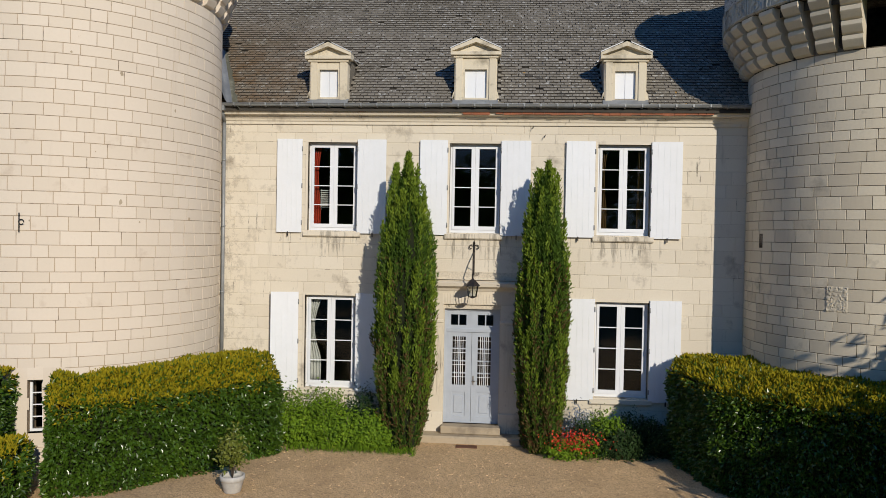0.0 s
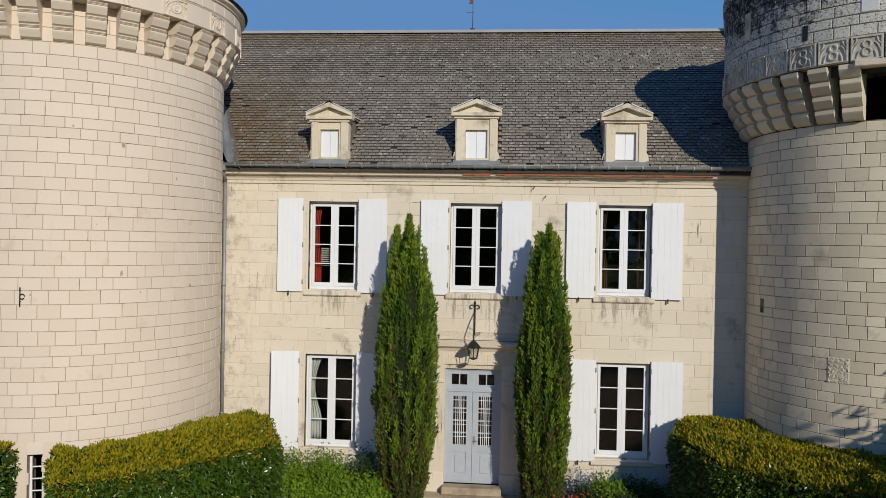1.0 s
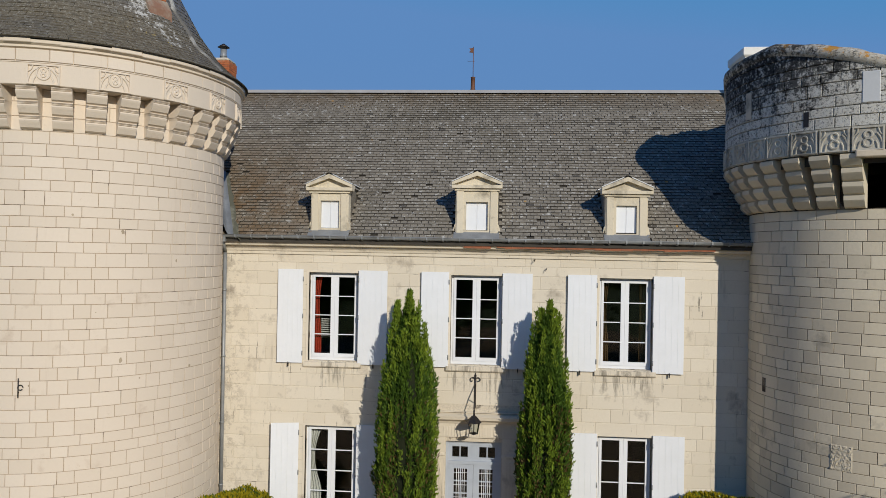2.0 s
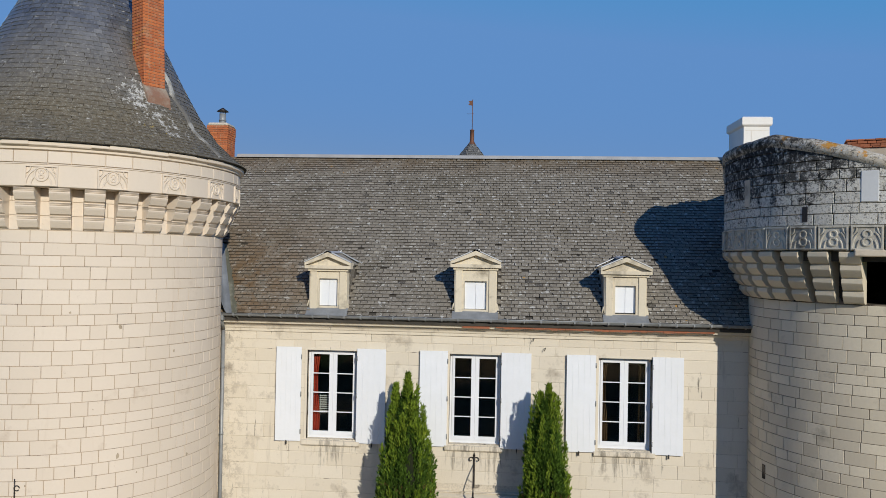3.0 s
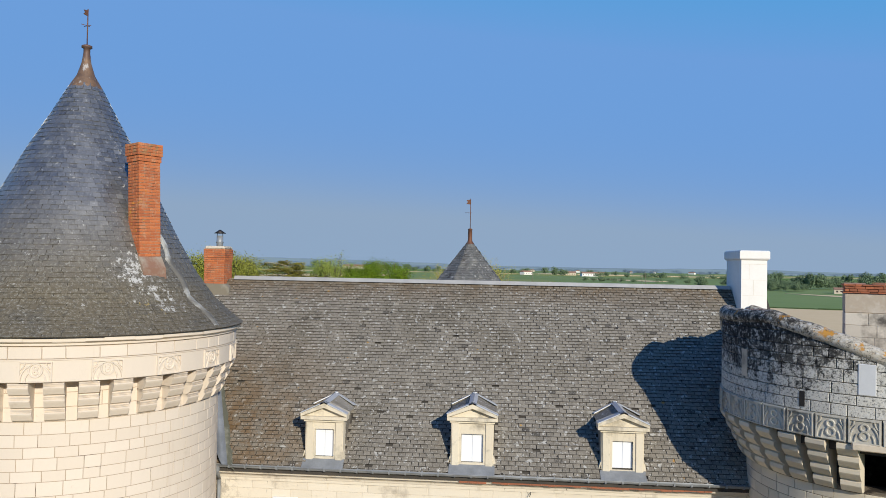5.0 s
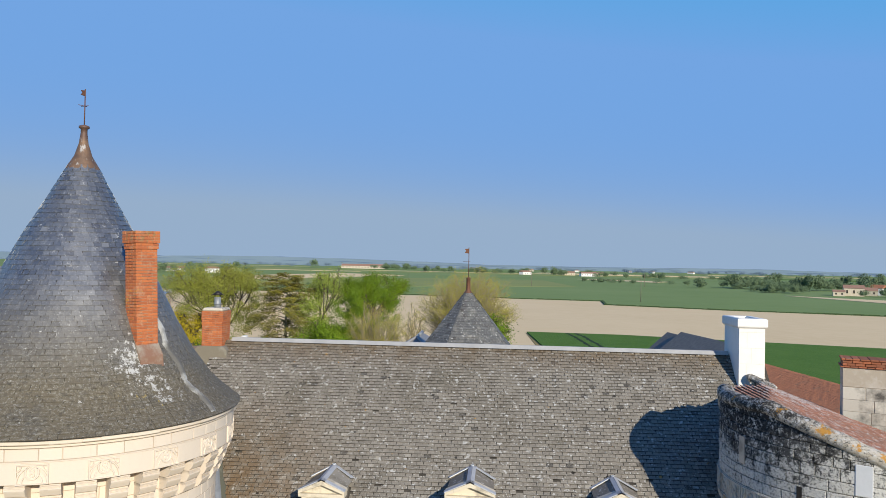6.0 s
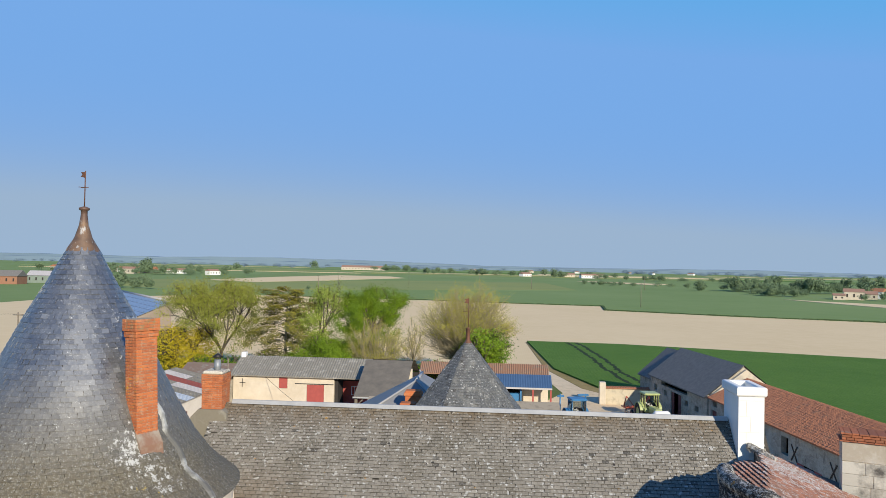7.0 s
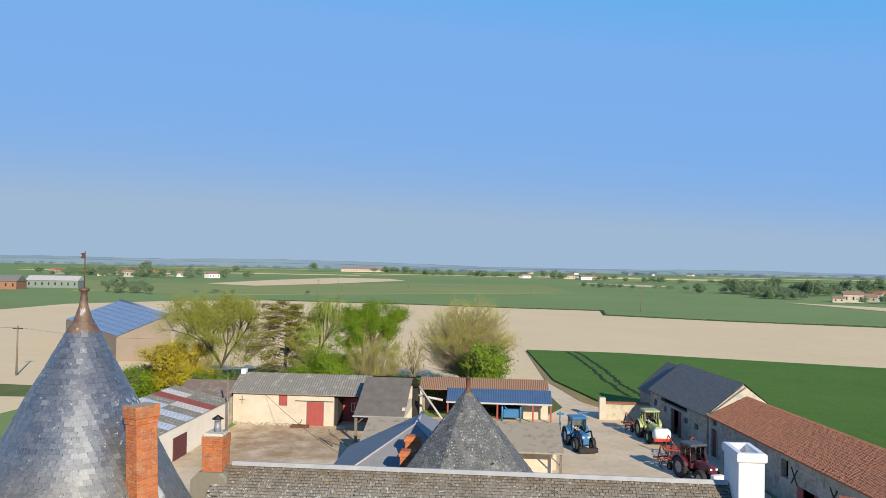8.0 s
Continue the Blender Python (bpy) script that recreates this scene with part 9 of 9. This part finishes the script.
# uneven standing edge of the far crop along the bare field, its shadow put into the dark colour
edge_line = [(420, 190.5), (138, 254.5), (90, 268.5), (44.5, 289.5), (47.5, 321.5), (6, 328.5), (-38, 341.5), (-120, 352.5)]
bm = bmesh.new()
rs = random.Random(9)
for p, q in zip(edge_line, edge_line[1:]):
    p, q = Vector((*p, G)), Vector((*q, G))
    n = int((q - p).length / 2.5) + 1
    a = math.atan2((q - p).y, (q - p).x)
    for i in range(n):
        c = p.lerp(q, (i + 0.5) / n)
        bbox(bm, -1.7, 1.7, -0.5, 0.7, -0.1, rs.uniform(0.32, 0.5), 0.1, pose(c.x, c.y + rs.uniform(-0.3, 0.3), c.z, 0, 0, math.degrees(a) + rs.uniform(-6, 6)))
solid("crop_edge", bm, plain("crop_edge_shadow", (0.035, 0.07, 0.02), (0.06, 0.09, 0.03), 0.95, 0.8), "dark standing edge of the far crop", "crop", kind="stuff")

# ---- pieces: blocks, slates, bricks, tiles ----
def lay(parent, name, src, mats, single, material):
    for m in mats[:single]:
        piece(name, src, m, parent)
    if len(mats) > single:
        joined(name + "_field", src, mats[single:], material, parent)


for parent, src, mats in STACKS:
    lay(parent, "brick", src, mats, 300, BRICK)
for parent, src, mats, single, material in PIECES:
    lay(parent, "tile", src, mats, single, material)
for parent, classes, (a0, a1), material in WALLS:
    room = 290
    rest = []
    for src, pos in classes:
        near = [q for q in pos if a0 < q[0] < a1 and q[1] > 3.0]
        k = min(len(near), room // len(classes))
        chosen = set(near[:k])
        for a, z in near[:k]:
            piece("block", src, pose(0, 0, z, 0, 0, a), parent)
        rest.append((src, [pose(0, 0, z, 0, 0, a) for a, z in pos if (a, z) not in chosen]))
    joined_kinds("block_field", rest, parent)

# front wall blocks
rnd = random.Random(21)
block = block_mesh("block", TUFF, 0.03, 0.06)
mats = []
zones = [(-0.35, 0.80, 4), (0.80, 3.20, 8), (3.20, 4.86, 5), (4.86, 7.12, 7), (7.12, 7.60, 2)]
for z0, z1, n in zones:
    for j in range(n):
        a, b = z0 + (z1 - z0) * j / n, z0 + (z1 - z0) * (j + 1) / n
        blocked = [(o[0] - 0.06, o[1] + 0.06) for o in OPENINGS[:-1] if o[2] < (a + b) / 2 < o[3] + 0.06]
        blocked += [(-1.2, 1.2)] if a < 3.6 else []
        x = X0
        for c, d in sorted(blocked) + [(X1, X1)]:
            while x < c - 0.02:
                w = rnd.uniform(0.45, 1.05)
                w = c - x if c - x - w < 0.25 else w
                mats.append(Matrix.Translation((x + w / 2, 0.0, (a + b) / 2)) @ Matrix.Diagonal((w - 0.011, 0.008 + rnd.uniform(-0.0025, 0.003), b - a - 0.012, 1)))
                x += w
            x = d
mats.sort(key=lambda m: abs(m.translation.z - 5.2) + 0.3 * abs(m.translation.x - 0.5))
lay(front, "block", block, mats, 300, TUFF)


# roof slates
def slate_mesh(name, w, l, t, material, edge=SLATE_EDGE):
    bm = bmesh.new()
    prism(bm, [(0, 0), (0, t), (l, t * 0.15), (l, 0)], "x", -w / 2, w / 2)
    bmesh.ops.recalc_face_normals(bm, faces=bm.faces[:])
    for f in bm.faces:
        f.material_index = 0 if f.normal.z > 0.7 else 1
    return mesh_of(name, bm, [material, edge])


sw = 0.178
slate = slate_mesh("slate", sw - 0.013, 0.18, 0.036, SLATE)
slope = math.degrees(math.atan2(RIDGE_Z - EAVE_Z, RIDGE_Y - EAVE_Y))
mats = []
s, j = 0.0, 0
while s < sl - 0.1:
    y, z = EAVE_Y + s * math.cos(radians(slope)), EAVE_Z - 0.047 + s * math.sin(radians(slope))
    for i in range(93):
        x = -8.2 + sw * (i + 0.5 * (j % 2))
        if any(abs(x - dx) < dw / 2 + 0.02 and z < 9.25 for dx, dw in DORMERS) or rnd.random() < (0.010 if z < 9.9 else 0.003):
            continue
        mats.append(pose(x + rnd.uniform(-0.006, 0.006), y, z, slope - 1.5 + rnd.uniform(-1.7, 1.7), rnd.uniform(-1.4, 1.4), rnd.uniform(-2.2, 2.2)))
    s += 0.124 - 0.024 * s / sl  # the courses narrow towards the ridge
    j += 1
mats.sort(key=lambda m: abs(m.translation.z - 10.6) + 0.25 * abs(m.translation.x))
lay(roof, "slate", slate, mats, 300, SLATE)

cone_slate = slate_mesh("slate", 0.158, 0.20, 0.014, SLATE_BLUE, SLATE_BLUE)
mats = []
pts = [(r, z) for r, z in CONE]
row = 0
for (r0, z0), (r1, z1) in zip(pts, pts[1:]):
    seg = math.hypot(r1 - r0, z1 - z0)
    n = max(1, round(seg / 0.122))
    pitch = math.degrees(math.atan2(z1 - z0, r0 - r1))
    for j in range(n):
        f = j / n
        r, z = r0 + (r1 - r0) * f, z0 + (z1 - z0) * f
        k = max(6, int(2 * math.pi * r / 0.165))
        for i in range(k):
            a = 360 * (i + 0.5 * (row % 2)) / k + rnd.uniform(-0.15, 0.15)
            mats.append(pose(0, 0, 0, 0, 0, a) @ Matrix.Translation((0, -r, z)) @ pose(0, 0, 0, pitch - 1.5 + rnd.uniform(-2.4, 2.4), rnd.uniform(-1.5, 1.5), rnd.uniform(-3, 3)))
        row += 1
mats.sort(key=lambda m: abs(math.degrees(math.atan2(m.translation.x, -m.translation.y)) - 35) * 0.05 + abs(m.translation.z - 14.5))
lay(lroof, "slate", cone_slate, mats, 300, SLATE_BLUE)


# slates of the stair turret's eight faces
spire_slate = slate_mesh("slate", 0.135, 0.19, 0.014, SPIRE)
mats = []
prof = [(2.9, 10.6), (2.42, 11.2), (0.07, 14.12)]
for f in range(8):
    a0, a1 = radians(20 + 45 * f), radians(65 + 45 * f)
    am = (a0 + a1) / 2
    ap = math.cos((a1 - a0) / 2)
    for (r0, z0), (r1, z1) in zip(prof, prof[1:]):
        r0, r1 = r0 * ap, r1 * ap
        seg = math.hypot(r1 - r0, z1 - z0)
        pitch = math.degrees(math.atan2(z1 - z0, r0 - r1))
        for j in range(int(seg / 0.115)):
            u = j * 0.115 / seg
            r, z = r0 + (r1 - r0) * u, z0 + (z1 - z0) * u
            half = r * math.tan((a1 - a0) / 2)
            n = max(1, round(2 * half / 0.145))
            for i in range(n):
                x = -half + 2 * half * (i + 0.5 + 0.25 * (j % 2)) / (n + 0.25)
                mats.append(pose(0, 0, 0, 0, 0, math.degrees(am)) @ Matrix.Translation((x, -r, z)) @ pose(0, 0, 0, pitch - 1.5 + rnd.uniform(-1.5, 1.5), 0, rnd.uniform(-2, 2)))
mats.sort(key=lambda m: m.translation.y)
lay(spire, "slate", spire_slate, mats, 200, SPIRE)
